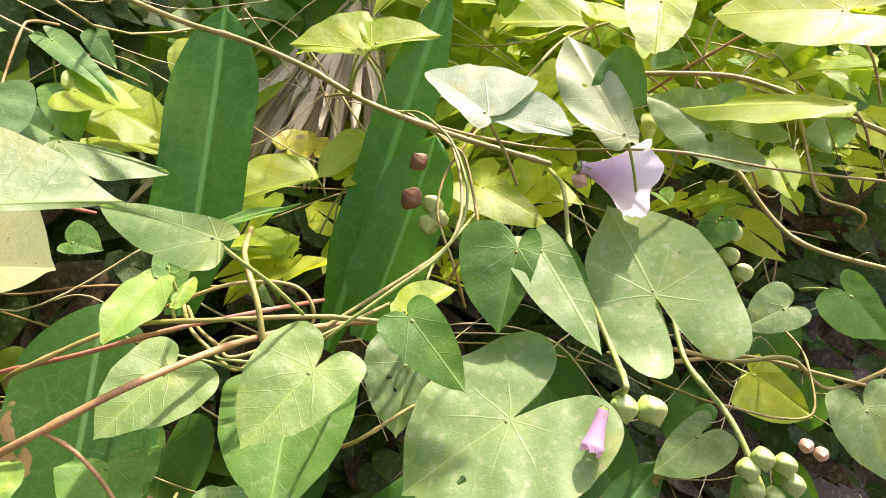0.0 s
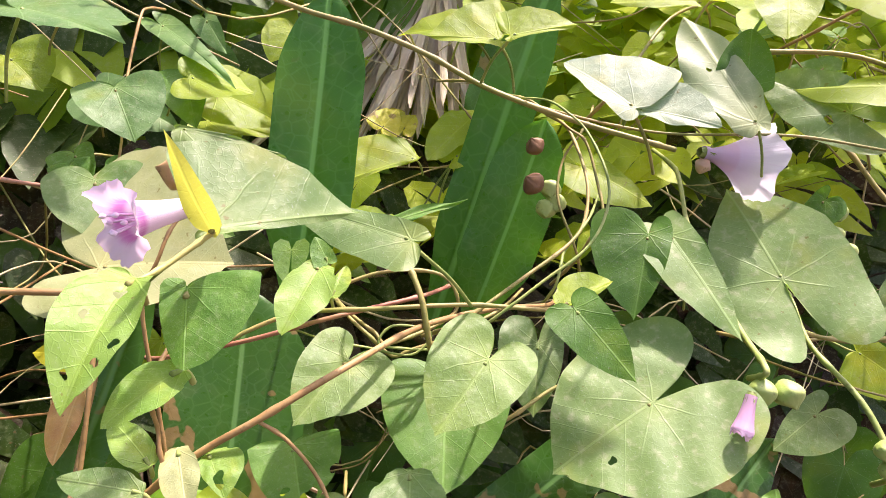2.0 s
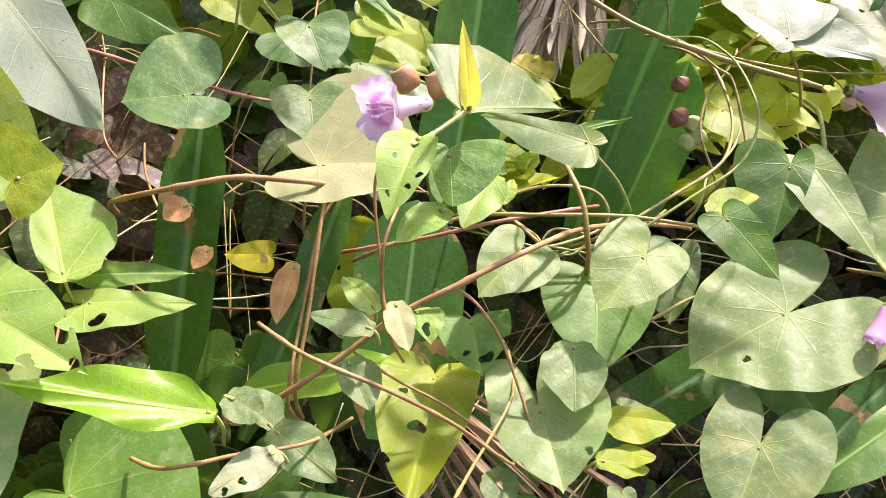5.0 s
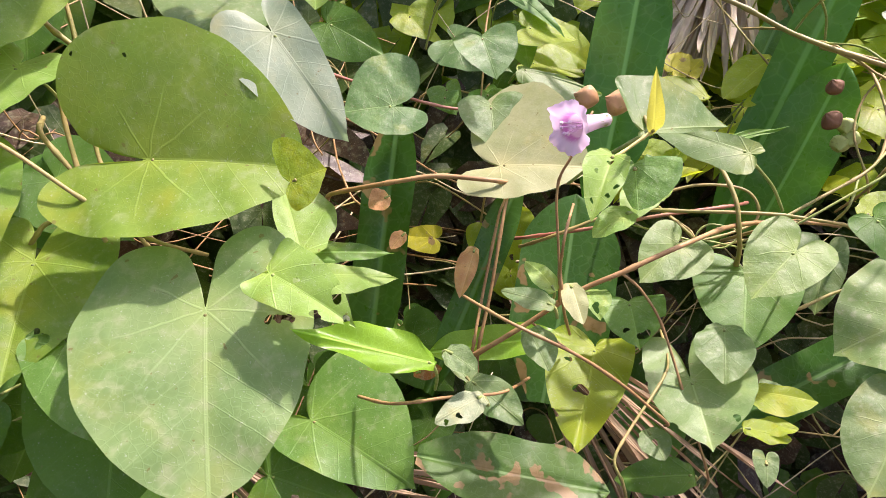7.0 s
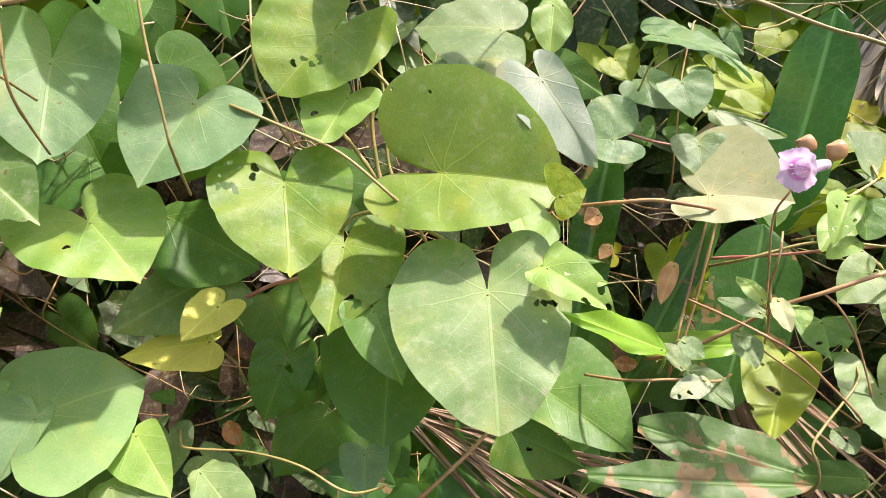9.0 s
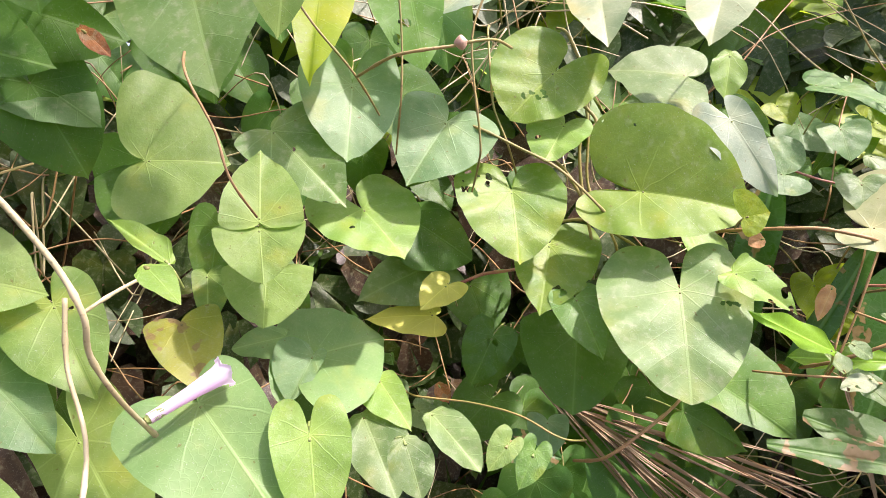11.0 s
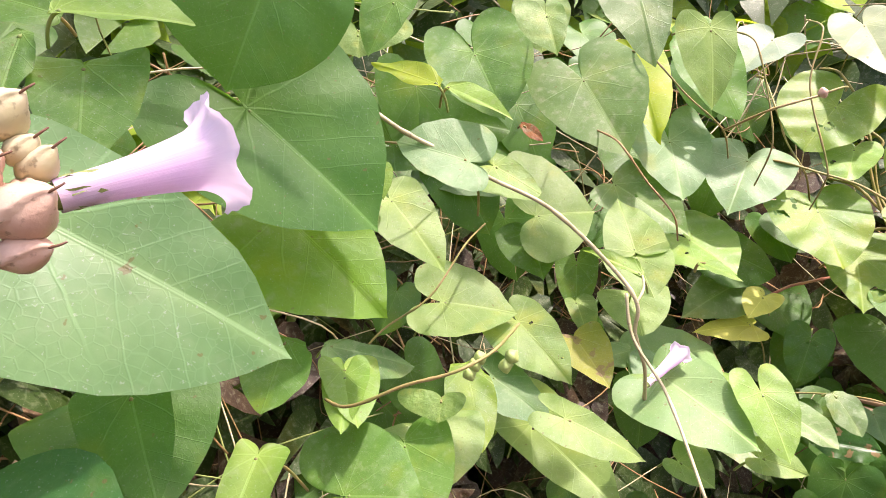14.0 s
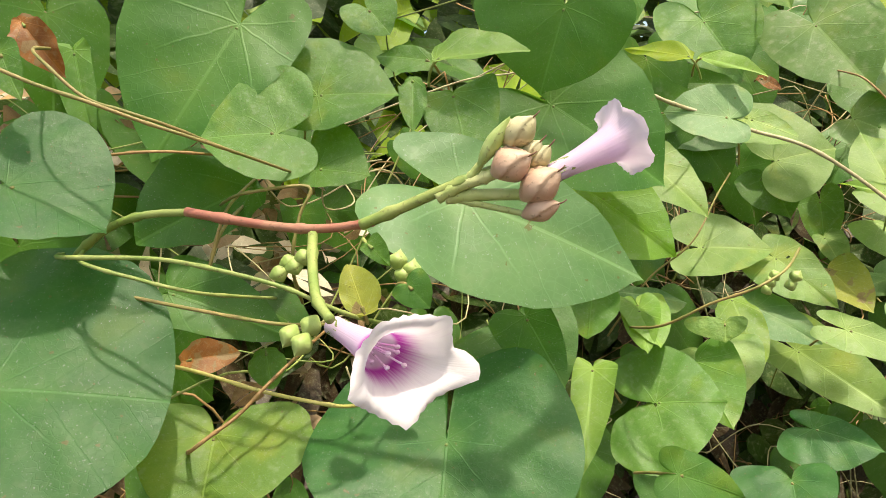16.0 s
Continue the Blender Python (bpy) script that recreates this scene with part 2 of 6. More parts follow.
# half outlines, from tip to stalk: side as a share of the half width, forward as a share of the length (behind the stalk: of the lobe)
PLANS = {
    "heart": ((0, 1), (0.075, 0.95), (0.27, 0.87), (0.60, 0.69), (0.87, 0.43), (0.99, 0.15), (1.0, -0.16), (0.94, -0.55), (0.78, -0.90), (0.52, -1.0), (0.25, -0.88), (0.08, -0.50), (0.01, -0.07)),
    "broad": ((0, 1), (0.16, 0.97), (0.44, 0.88), (0.75, 0.69), (0.94, 0.44), (1.0, 0.14), (0.99, -0.2), (0.90, -0.62), (0.72, -0.94), (0.48, -1.0), (0.25, -0.84), (0.10, -0.44), (0.012, -0.06)),
    "round": ((0, 1), (0.13, 0.975), (0.36, 0.90), (0.66, 0.70), (0.90, 0.42), (1.0, 0.10), (0.98, -0.25), (0.86, -0.66), (0.66, -0.95), (0.38, -1.0), (0.15, -0.80), (0.05, -0.40), (0.01, -0.06)),
    "disc": ((0, 1), (0.22, 0.985), (0.48, 0.92), (0.74, 0.76), (0.92, 0.50), (1.0, 0.20), (0.98, -0.14), (0.90, -0.52), (0.72, -0.86), (0.46, -1.0), (0.20, -0.97), (0.035, -0.72), (0.008, -0.06)),
    "oval": ((0, 1), (0.22, 0.95), (0.58, 0.82), (0.90, 0.60), (1.0, 0.42), (0.90, 0.20), (0.62, 0.04), (0.30, -0.6), (0.08, -0.5)),
    "lance": ((0, 1), (0.18, 0.92), (0.52, 0.74), (0.88, 0.52), (1.0, 0.36), (0.86, 0.18), (0.50, 0.06), (0.20, -0.2), (0.05, -0.3)),
}


def half_outline(kind, count):
    pts = PLANS[kind]
    out = []
    for i in range(count + 1):
        s = i / count * (len(pts) - 1)
        k = min(int(s), len(pts) - 2)
        f = s - k
        p = [pts[max(0, min(len(pts) - 1, k + j))] for j in (-1, 0, 1, 2)]
        out.append(tuple(0.5 * (2 * p[1][n] + (p[2][n] - p[0][n]) * f + (2 * p[0][n] - 5 * p[1][n] + 4 * p[2][n] - p[3][n]) * f * f
                         + (3 * p[1][n] - p[0][n] - 3 * p[2][n] + p[3][n]) * f ** 3) for n in (0, 1)))
    return out


def blade_mesh(kind, mat, length, left, right, back, fold, curl, holes=(), seed=0, rings=9, count=26):
    """A leaf blade: the stalk joins at the origin, the tip lies at +y and the upper face looks to +z."""
    r = random.Random(seed)
    half = half_outline(kind, 96 if holes else count)
    rim = [(right * x, (y if y > 0 else y * back) * length) for x, y in half]
    rim += [(-left * x, (y if y > 0 else y * back) * length) for x, y in reversed(half[1:])]
    phase, waves, amp = r.uniform(0, 6), r.randint(4, 6), length * r.uniform(0.010, 0.028)
    tanf, twist = math.tan(radians(fold)), r.uniform(-0.22, 0.22)
    dent = [(r.uniform(0, len(rim)), r.uniform(0.012, 0.03)) for _ in range(3)]
    if holes:
        rings = 84
    verts, uvs = [(0, 0, 0)], [(0.5, 0.5)]
    for j in range(1, rings + 1):
        s = (j / rings) ** 0.85
        for i, (x0, y0) in enumerate(rim):
            nick = 1 - sum(d * math.exp(-((i - k) / 1.4) ** 2) for k, d in dent) if j == rings else 1
            x, y = x0 * s * nick, y0 * s * nick
            q = math.hypot(x0, y0) * s / length
            z = abs(x) * tanf + twist * x * y / length - curl * y * abs(y) / length - (0.10 * curl + 0.05) * x * x / length
            z += amp * s ** 3 * math.sin(waves * i / len(rim) * 6.283 + phase)
            z += length * 0.016 * math.sin(14 * y / length - 8 * abs(x) / length) * s * min(1, abs(x) / (0.2 * length))
            verts.append((x, y, z))
            uvs.append((0.5 + 0.5 * x / length, 0.5 + 0.5 * y / length))
    n = len(rim)
    faces = [(0, 1 + i, 1 + i + 1) for i in range(n - 1)]
    for j in range(rings - 1):
        a, b = 1 + j * n, 1 + (j + 1) * n
        faces += [(a + i, b + i, b + i + 1, a + i + 1) for i in range(n - 1)]
    for j in range(rings):
        a, b = 1 + (j - 1) * n, 1 + j * n
        faces.append((a + n - 1, b + n - 1, b, a) if j else (0, n, 1))
    if holes:
        def edge(hx, hy, hr, x, y):
            a = math.atan2(y - hy, x - hx)
            return hr * 0.85 * (1 + 0.28 * math.sin(2 * a + hx * 40) + 0.16 * math.sin(3 * a + hy * 70))

        def inside(x, y):
            return next((h for h in holes if math.hypot(x - h[0], y - h[1]) < edge(*h, x, y)), None)

        lost, kept = set(), []
        for f in faces:
            h = inside(sum(verts[v][0] for v in f) / len(f) / length, sum(verts[v][1] for v in f) / len(f) / length)
            if h:
                lost.update(f)
            else:
                kept.append(f)
        faces = kept
        # the rim of each hole is drawn onto its outline
        for v in lost.intersection(v for f in faces for v in f):
            x, y, z = verts[v]
            x, y = x / length, y / length
            h = min(holes, key=lambda h: abs(math.hypot(x - h[0], y - h[1]) - edge(*h, x, y)))
            a, reach = math.atan2(y - h[1], x - h[0]), edge(*h, x, y)
            verts[v] = ((h[0] + reach * math.cos(a)) * length, (h[1] + reach * math.sin(a)) * length, z)
    return sheet("leaf", verts, faces, uvs, mat)


def strap_mesh(mat, length, left, right, fold, curl, seed=0):
    """A long strap-like frond: a raised midrib, softly waved margins, a blunt point."""
    r = random.Random(seed)
    rows, cols = 36, 16
    verts, uvs, faces = [], [], []
    phase, bow = r.uniform(0, 6), r.uniform(-0.06, 0.06)
    for j in range(rows + 1):
        s = j / rows
        w = min(1.0, 0.30 + 2.6 * s) * (1 - max(0, s - 0.72) ** 1.7 / 0.28 ** 1.7) ** 0.75
        for i in range(cols + 1):
            q = i / cols * 2 - 1
            x = q * (right if q > 0 else left) * w
            z = abs(x) * math.tan(radians(fold)) + 0.0016 * abs(q) ** 3 * math.sin(19 * s + phase + q) - curl * length * s * s - 0.0014 * math.exp(-(q / 0.10) ** 2)
            verts.append((x + bow * length * s * (1 - s), s * length, z))
            uvs.append((0.5 + 0.5 * x / length, 0.5 + 0.5 * s))
    for j in range(rows):
        for i in range(cols):
            a = j * (cols + 1) + i
            faces.append((a, a + 1, a + cols + 2, a + cols + 1))
    return sheet("frond", verts, faces, uvs, mat)


def tube_mesh(name, points, radius, mat, taper=1.0, sides=8, knots=True):
    """A round stem through the points, with small swellings where leaves sat."""
    pts = [Vector(p) for p in points]
    line = []
    for k in range(len(pts) - 1):
        p = [pts[max(0, min(len(pts) - 1, k + j))] for j in (-1, 0, 1, 2)]
        for i in range(6):
            f = i / 6
            line.append(0.5 * (2 * p[1] + (p[2] - p[0]) * f + (2 * p[0] - 5 * p[1] + 4 * p[2] - p[3]) * f * f + (3 * p[1] - p[0] - 3 * p[2] + p[3]) * f ** 3))
    line.append(pts[-1])
    verts, faces, uvs = [], [], []
    side = None
    for k, p in enumerate(line):
        way = (line[min(k + 1, len(line) - 1)] - line[max(k - 1, 0)]).normalized()
        side = way.orthogonal().normalized() if side is None else (side - way * side.dot(way)).normalized()
        other = way.cross(side)
        s = k / (len(line) - 1)
        rad = radius * (1 + (taper - 1) * s)
        if knots and k % 9 == 4:
            rad *= 1.28
        for i in range(sides):
            a = 6.28319 * i / sides
            verts.append(p + (side * math.cos(a) + other * math.sin(a)) * rad)
            uvs.append((i / sides, s))
    for k in range(len(line) - 1):
        for i in range(sides):
            a, b = k * sides + i, k * sides + (i + 1) % sides
            faces.append((a, b, b + sides, a + sides))
    faces.append(tuple(range(sides))[::-1])
    faces.append(tuple(range(len(verts) - sides, len(verts))))
    return sheet(name, verts, faces, uvs, mat)


def thing(name, base, label, category, group=""):
    ob = new(name)
    ob.location = base
    ob.empty_display_size = 0.02
    return tagged(ob, label, category, group)


def child(name, me, parent, at, turn=(0, 0, 0), label=""):
    ob = new(name, me)
    ob.parent = parent
    ob.location = Vector(at) - (parent.location if parent.type == "EMPTY" else Vector())
    ob.rotation_euler = [radians(a) for a in turn]
    return tagged(ob, label) if label else ob


made = {"leaf": 0}


def leaf(parent, kind, tint, at, turn, length, left, right, back=0.3, fold=6, curl=0.12, holes=()):
    made["leaf"] += 1
    seed = made["leaf"] * 13
    if kind == "strap":
        return child("frond", strap_mesh(LEAF[tint], length, left, right, fold, curl * 0.2, seed), parent, at, turn)
    ob = child("leaf", blade_mesh(kind, LEAF[tint], length, left, right, back, fold, curl, holes, seed), parent, at, turn)
    r = random.Random(seed)
    k = length * (0.55 if kind in ("heart", "round", "broad", "disc") else 0.2)
    bend = r.uniform(-0.3, 0.3)
    child("petiole", tube_mesh("petiole", [(0, 0.004, 0.0004), (0, -0.10 * k, -0.22 * k), (bend * k * 0.4, -0.45 * k, -0.75 * k), (bend * k, -0.7 * k, -1.5 * k)],
                               0.0011, STEM[r.choice(("so", "sg", "sg"))], sides=6, knots=False), ob, (0, 0, 0))
    return ob


def stem(parent, tint, radius, *points):
    return child("stem", tube_mesh("stem", [Vector(p) - Vector(points[0]) for p in points], radius, STEM[tint], 0.85), parent, points[0])



# ---- vines ----
V1 = thing("morning_glory_vine", (0.15, 0.60, 0.55), "twining vine with large waxy heart-shaped leaves and lilac flowers", "vine", "morning glory vines")
V2 = thing("morning_glory_vine", (-0.15, 0.42, 0.60), "leafy vine shoot with pink funnel flower and tan seed pods", "vine", "morning glory vines")
V3 = thing("woody_branch", (-0.16, 0.40, 0.50), "thin brown branch with small insect-bitten pale leaves", "branch")
V4 = thing("morning_glory_vine", (-0.40, 0.40, 0.60), "vine with large insect-eaten yellowish leaves on brown stem", "vine", "morning glory vines")
V5 = thing("morning_glory_vine", (-0.42, 0.32, 0.55), "vine with very large pale waxy heart-shaped leaves", "vine", "morning glory vines")
V6 = thing("morning_glory_vine", (-0.66, 0.20, 0.60), "climbing vine of green heart-shaped leaves with bitten holes", "vine", "morning glory vines")
V7 = thing("morning_glory_vine", (-0.66, -0.20, 0.60), "dense light green heart-leaved vine on long olive stems", "vine", "morning glory vines")
V8 = thing("morning_glory_vine", (-0.60, -0.75, 0.60), "flowering vine with broad dark green leaves and bud clusters", "vine", "morning glory vines")
V9 = thing("creeping_vine", (-0.20, 0.70, 0.60), "sunlit yellow-green vine leaves trailing over dry fronds", "vine")
F = thing("leather_fern", (-0.15, 0.72, 0.0), "dark green fern with long glossy strap-shaped fronds", "fern")
V1b = thing("morning_glory_vine", (0.30, 0.66, 0.55), "sunlit vine with dusty heart-shaped leaves and green buds", "vine", "morning glory vines")
V6b = thing("morning_glory_vine", (-0.70, 0.10, 0.55), "vine of insect-bitten leaves with one yellowing leaf", "vine", "morning glory vines")
V7b = thing("morning_glory_vine", (-0.62, -0.38, 0.55), "vine with soft green leaves round a small mauve flower", "vine", "morning glory vines")
V7c = thing("morning_glory_vine", (-0.70, -0.15, 0.70), "upper vine shoots with scarred blue-green heart leaves", "vine", "morning glory vines")
V8b = thing("morning_glory_vine", (-0.52, -0.85, 0.60), "vine with very broad round dark green leaves", "vine", "morning glory vines")
V9b = thing("creeping_vine", (-0.38, 0.55, 0.60), "yellow-green vine leaves over dark hedge gap", "vine")
leaf(V1b, "heart", "gw", (0.165, 0.542, 0.950), (49, -15, 3), 0.086, 0.042, 0.051, 0.70, 4, 0.10)
leaf(V1, "heart", "gw", (0.061, 0.468, 0.898), (-21, -29, 126), 0.077, 0.060, 0.056, 0.66, 5, 0.10, holes=[(-0.21, 0.58, 0.039)])
leaf(V1, "heart", "d", (0.013, 0.422, 0.976), (-43, 22, -153), 0.050, 0.015, 0.018, 0.15, 8, 0.10)
leaf(V1, "oval", "y", (0.007, 0.426, 0.976), (20, 33, -50), 0.037, 0.015, 0.004, 0.10, 8, 0.10)
leaf(V1, "heart", "gp", (-0.034, 0.400, 0.958), (-27, -29, 161), 0.051, 0.025, 0.029, 0.38, 9, 0.10)
leaf(V1, "heart", "gp", (-0.110, 0.403, 0.961), (-25, -33, 166), 0.046, 0.027, 0.022, 0.30, 7, 0.10)
leaf(V1, "heart", "g", (-0.065, 0.450, 0.927), (-34, -4, -177), 0.071, 0.041, 0.039, 0.20, 8, 0.10)
leaf(V1b, "heart", "d", (0.074, 0.535, 0.991), (-50, -13, 170), 0.062, 0.016, 0.039, 0.25, 8, 0.10)
leaf(V1b, "heart", "gw", (0.089, 0.539, 0.989), (-40, 16, -168), 0.088, 0.016, 0.025, 0.20, 8, 0.10)
leaf(V1b, "heart", "d", (0.100, 0.549, 0.959), (59, -8, 1), 0.048, 0.018, 0.022, 0.10, 8, 0.10, holes=[(-0.03, 0.81, 0.042), (0.16, 0.69, 0.034), (0.26, 0.54, 0.025), (-0.05, 0.52, 0.025)])
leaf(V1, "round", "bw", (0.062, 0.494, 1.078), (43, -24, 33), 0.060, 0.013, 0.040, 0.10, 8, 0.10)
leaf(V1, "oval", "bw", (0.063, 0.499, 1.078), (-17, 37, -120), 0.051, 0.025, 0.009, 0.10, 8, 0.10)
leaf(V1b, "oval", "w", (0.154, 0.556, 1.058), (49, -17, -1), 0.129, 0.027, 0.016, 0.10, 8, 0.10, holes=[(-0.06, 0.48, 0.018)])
leaf(V1b, "round", "d", (0.158, 0.590, 1.084), (71, 7, -14), 0.046, 0.023, 0.018, 0.10, 8, 0.10)
leaf(V1b, "heart", "p", (0.247, 0.630, 1.056), (43, -41, 22), 0.079, 0.033, 0.026, 0.50, 8, 0.10, holes=[(-0.16, 0.11, 0.052)])
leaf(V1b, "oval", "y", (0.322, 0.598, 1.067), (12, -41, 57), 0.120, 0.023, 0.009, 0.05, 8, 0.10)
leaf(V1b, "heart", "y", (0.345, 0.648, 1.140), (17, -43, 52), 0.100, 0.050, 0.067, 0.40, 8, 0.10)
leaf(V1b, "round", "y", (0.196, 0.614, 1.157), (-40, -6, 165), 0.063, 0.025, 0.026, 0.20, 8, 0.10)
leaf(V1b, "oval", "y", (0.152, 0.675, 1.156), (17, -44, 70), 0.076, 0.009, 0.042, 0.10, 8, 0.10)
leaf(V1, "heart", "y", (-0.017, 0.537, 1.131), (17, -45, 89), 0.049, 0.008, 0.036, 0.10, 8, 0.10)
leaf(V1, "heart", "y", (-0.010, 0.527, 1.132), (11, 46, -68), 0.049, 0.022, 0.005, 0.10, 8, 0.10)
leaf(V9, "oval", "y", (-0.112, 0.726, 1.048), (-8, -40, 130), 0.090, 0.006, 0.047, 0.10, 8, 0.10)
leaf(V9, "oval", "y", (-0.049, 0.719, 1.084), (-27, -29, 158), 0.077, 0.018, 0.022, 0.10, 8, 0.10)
leaf(V9b, "oval", "p", (-0.285, 0.601, 1.097), (-28, 47, -98), 0.088, 0.005, 0.029, 0.10, 8, 0.10)
leaf(V9b, "heart", "b", (-0.315, 0.567, 1.132), (-51, 7, -145), 0.052, 0.036, 0.031, 0.15, 8, 0.10)
leaf(V2, "heart", "p", (-0.114, 0.279, 1.055), (-1, 45, -46), 0.061, 0.037, 0.004, 0.08, 8, 0.10)
leaf(V2, "heart", "p", (-0.063, 0.378, 1.028), (27, -38, 61), 0.072, 0.020, 0.009, 0.10, 8, 0.10)
leaf(V2, "heart", "c", (-0.244, 0.405, 1.022), (0, 37, -83), 0.073, 0.091, 0.038, 0.42, 9, 0.10)
leaf(V2, "round", "g", (-0.117, 0.265, 1.039), (-44, -1, -166), 0.028, 0.024, 0.008, 0.15, 8, 0.10)
leaf(V2, "oval", "yg", (-0.125, 0.251, 1.046), (-16, -14, -176), 0.041, 0.010, 0.012, 0.05, 24, 0.40, holes=[(-0.10, 0.96, 0.045), (0.00, 0.20, 0.043), (0.12, 0.46, 0.032), (-0.16, 0.61, 0.036), (0.07, 0.81, 0.025), (-0.09, 0.73, 0.031)])
leaf(V2, "oval", "yg", (-0.117, 0.254, 1.016), (-7, -30, 152), 0.026, 0.008, 0.009, 0.05, 8, 0.30)
leaf(V2, "lance", "yl", (-0.109, 0.273, 1.054), (147, -4, 16), 0.046, 0.004, 0.005, 0.05, 14, 0.25)
leaf(V2, "oval", "yg", (-0.136, 0.456, 1.003), (-27, -18, 176), 0.055, 0.017, 0.015, 0.10, 8, 0.10)
leaf(V2, "round", "g", (-0.131, 0.458, 1.004), (51, -12, 28), 0.021, 0.009, 0.006, 0.10, 8, 0.10)
leaf(V2, "oval", "yg", (-0.130, 0.454, 0.984), (38, 16, -3), 0.026, 0.004, 0.008, 0.10, 8, 0.10)
leaf(V3, "oval", "c", (-0.172, 0.331, 0.950), (-28, 2, -152), 0.034, 0.008, 0.009, 0.05, 8, 0.10)
leaf(V3, "oval", "yg", (-0.164, 0.342, 0.941), (-7, 7, -146), 0.022, 0.014, 0.006, 0.10, 8, 0.50, holes=[(-0.02, 0.67, 0.147)])
leaf(V3, "oval", "p", (-0.198, 0.315, 0.921), (-33, 10, -142), 0.033, 0.014, 0.010, 0.05, 8, 0.10)
leaf(V3, "oval", "p", (-0.226, 0.275, 0.898), (-25, 21, -116), 0.044, 0.014, 0.012, 0.05, 8, 0.10)
leaf(V3, "oval", "p", (-0.231, 0.283, 0.894), (39, -17, 57), 0.030, 0.005, 0.014, 0.05, 8, 0.10)
leaf(V3, "oval", "yg", (-0.180, 0.321, 0.948), (57, -15, 51), 0.029, 0.009, 0.007, 0.05, 8, 0.50)
leaf(V3, "oval", "p", (-0.178, 0.309, 0.942), (25, -37, 83), 0.036, 0.009, 0.008, 0.05, 8, 0.10)
leaf(V3, "oval", "w", (-0.204, 0.241, 0.907), (-6, -28, 150), 0.034, 0.011, 0.008, 0.05, 8, 0.10, holes=[(-0.12, 0.59, 0.064), (-0.09, 0.82, 0.056)])
leaf(V3, "heart", "w2", (-0.097, 0.354, 0.877), (-23, 5, -162), 0.054, 0.041, 0.030, 0.73, 10, 0.10, holes=[(0.38, 0.65, 0.071), (-0.36, 0.68, 0.055), (0.58, 0.05, 0.055)])
leaf(V3, "heart", "y", (-0.170, 0.388, 0.880), (-24, -9, -173), 0.092, 0.030, 0.036, 0.15, 8, 0.10, holes=[(0.05, 0.45, 0.062), (0.19, 0.20, 0.032), (0.22, 0.71, 0.037)])
leaf(V3, "oval", "y", (-0.061, 0.367, 0.867), (1, 28, -92), 0.042, 0.008, 0.018, 0.10, 8, 0.10)
leaf(V3, "oval", "y", (-0.054, 0.348, 0.854), (2, 27, -91), 0.023, 0.006, 0.010, 0.10, 8, 0.10)
leaf(V3, "heart", "p", (0.033, 0.399, 0.836), (-29, -8, 157), 0.057, 0.040, 0.033, 0.60, 9, 0.10)
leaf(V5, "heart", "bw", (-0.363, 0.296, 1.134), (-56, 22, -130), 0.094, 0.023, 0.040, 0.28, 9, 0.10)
leaf(V4, "heart", "b", (-0.333, 0.402, 1.075), (2, -53, 124), 0.043, 0.030, 0.053, 0.60, 8, 0.10)
leaf(V4, "oval", "yg", (-0.386, 0.320, 0.969), (42, -1, 44), 0.090, 0.014, 0.037, 0.08, 8, 0.10)
leaf(V4, "lance", "g", (-0.403, 0.338, 0.964), (-4, 44, -66), 0.080, 0.011, 0.012, 0.10, 8, 0.10)
leaf(V4, "heart", "yg", (-0.380, 0.325, 0.950), (-5, 34, -67), 0.068, 0.011, 0.024, 0.20, 8, 0.10, holes=[(0.23, 0.17, 0.080), (-0.48, 0.36, 0.036)])
leaf(V5, "round", "w2", (-0.361, 0.191, 0.969), (-43, 2, -148), 0.113, 0.065, 0.078, 0.46, 4, 0.10, holes=[(-0.33, 0.12, 0.027), (-0.38, 0.12, 0.027), (-0.43, 0.12, 0.027), (-0.46, 0.14, 0.019)])
leaf(V5, "heart", "g", (-0.342, 0.249, 0.867), (-20, 29, -108), 0.091, 0.061, 0.030, 0.20, 8, 0.10)
leaf(V6, "round", "gy", (-0.527, 0.215, 1.183), (-44, -31, -167), 0.079, 0.055, 0.069, 0.60, 8, 0.10, holes=[(0.07, 0.61, 0.042), (0.02, 0.49, 0.042), (-0.10, 0.50, 0.048), (-0.10, 0.38, 0.049), (-0.17, 0.43, 0.035)])
leaf(V6, "round", "yg", (-0.507, 0.208, 1.126), (-34, -16, -158), 0.063, 0.031, 0.039, 0.30, 8, 0.10, holes=[(0.54, 0.51, 0.052), (0.31, 0.50, 0.052)])
leaf(V6, "heart", "gy", (-0.527, 0.141, 1.056), (-44, -1, -133), 0.090, 0.057, 0.061, 0.40, 8, 0.10, holes=[(0.49, -0.26, 0.041), (0.39, -0.19, 0.031), (0.26, -0.18, 0.052), (0.28, -0.07, 0.046), (0.50, 0.05, 0.060), (0.43, 0.10, 0.040), (0.58, 0.07, 0.035), (0.57, -0.07, 0.020)])
leaf(V6, "heart", "gy", (-0.506, 0.186, 0.997), (-40, -9, -145), 0.090, 0.055, 0.039, 0.40, 8, 0.10, holes=[(-0.15, 0.63, 0.048), (-0.23, 0.67, 0.048), (-0.20, 0.72, 0.032), (-0.50, 0.48, 0.033)])
leaf(V6b, "heart", "pb", (-0.646, 0.026, 1.161), (-49, -6, -128), 0.095, 0.049, 0.054, 0.55, 8, 0.10)
leaf(V6b, "heart", "pb", (-0.593, 0.112, 1.127), (-44, -23, -151), 0.092, 0.058, 0.052, 0.29, 8, 0.10)
leaf(V6b, "heart", "yg", (-0.633, 0.028, 1.036), (-31, 15, -101), 0.076, 0.057, 0.059, 0.49, 8, 0.10, holes=[(-0.44, -0.52, 0.034), (0.35, 0.28, 0.037)])
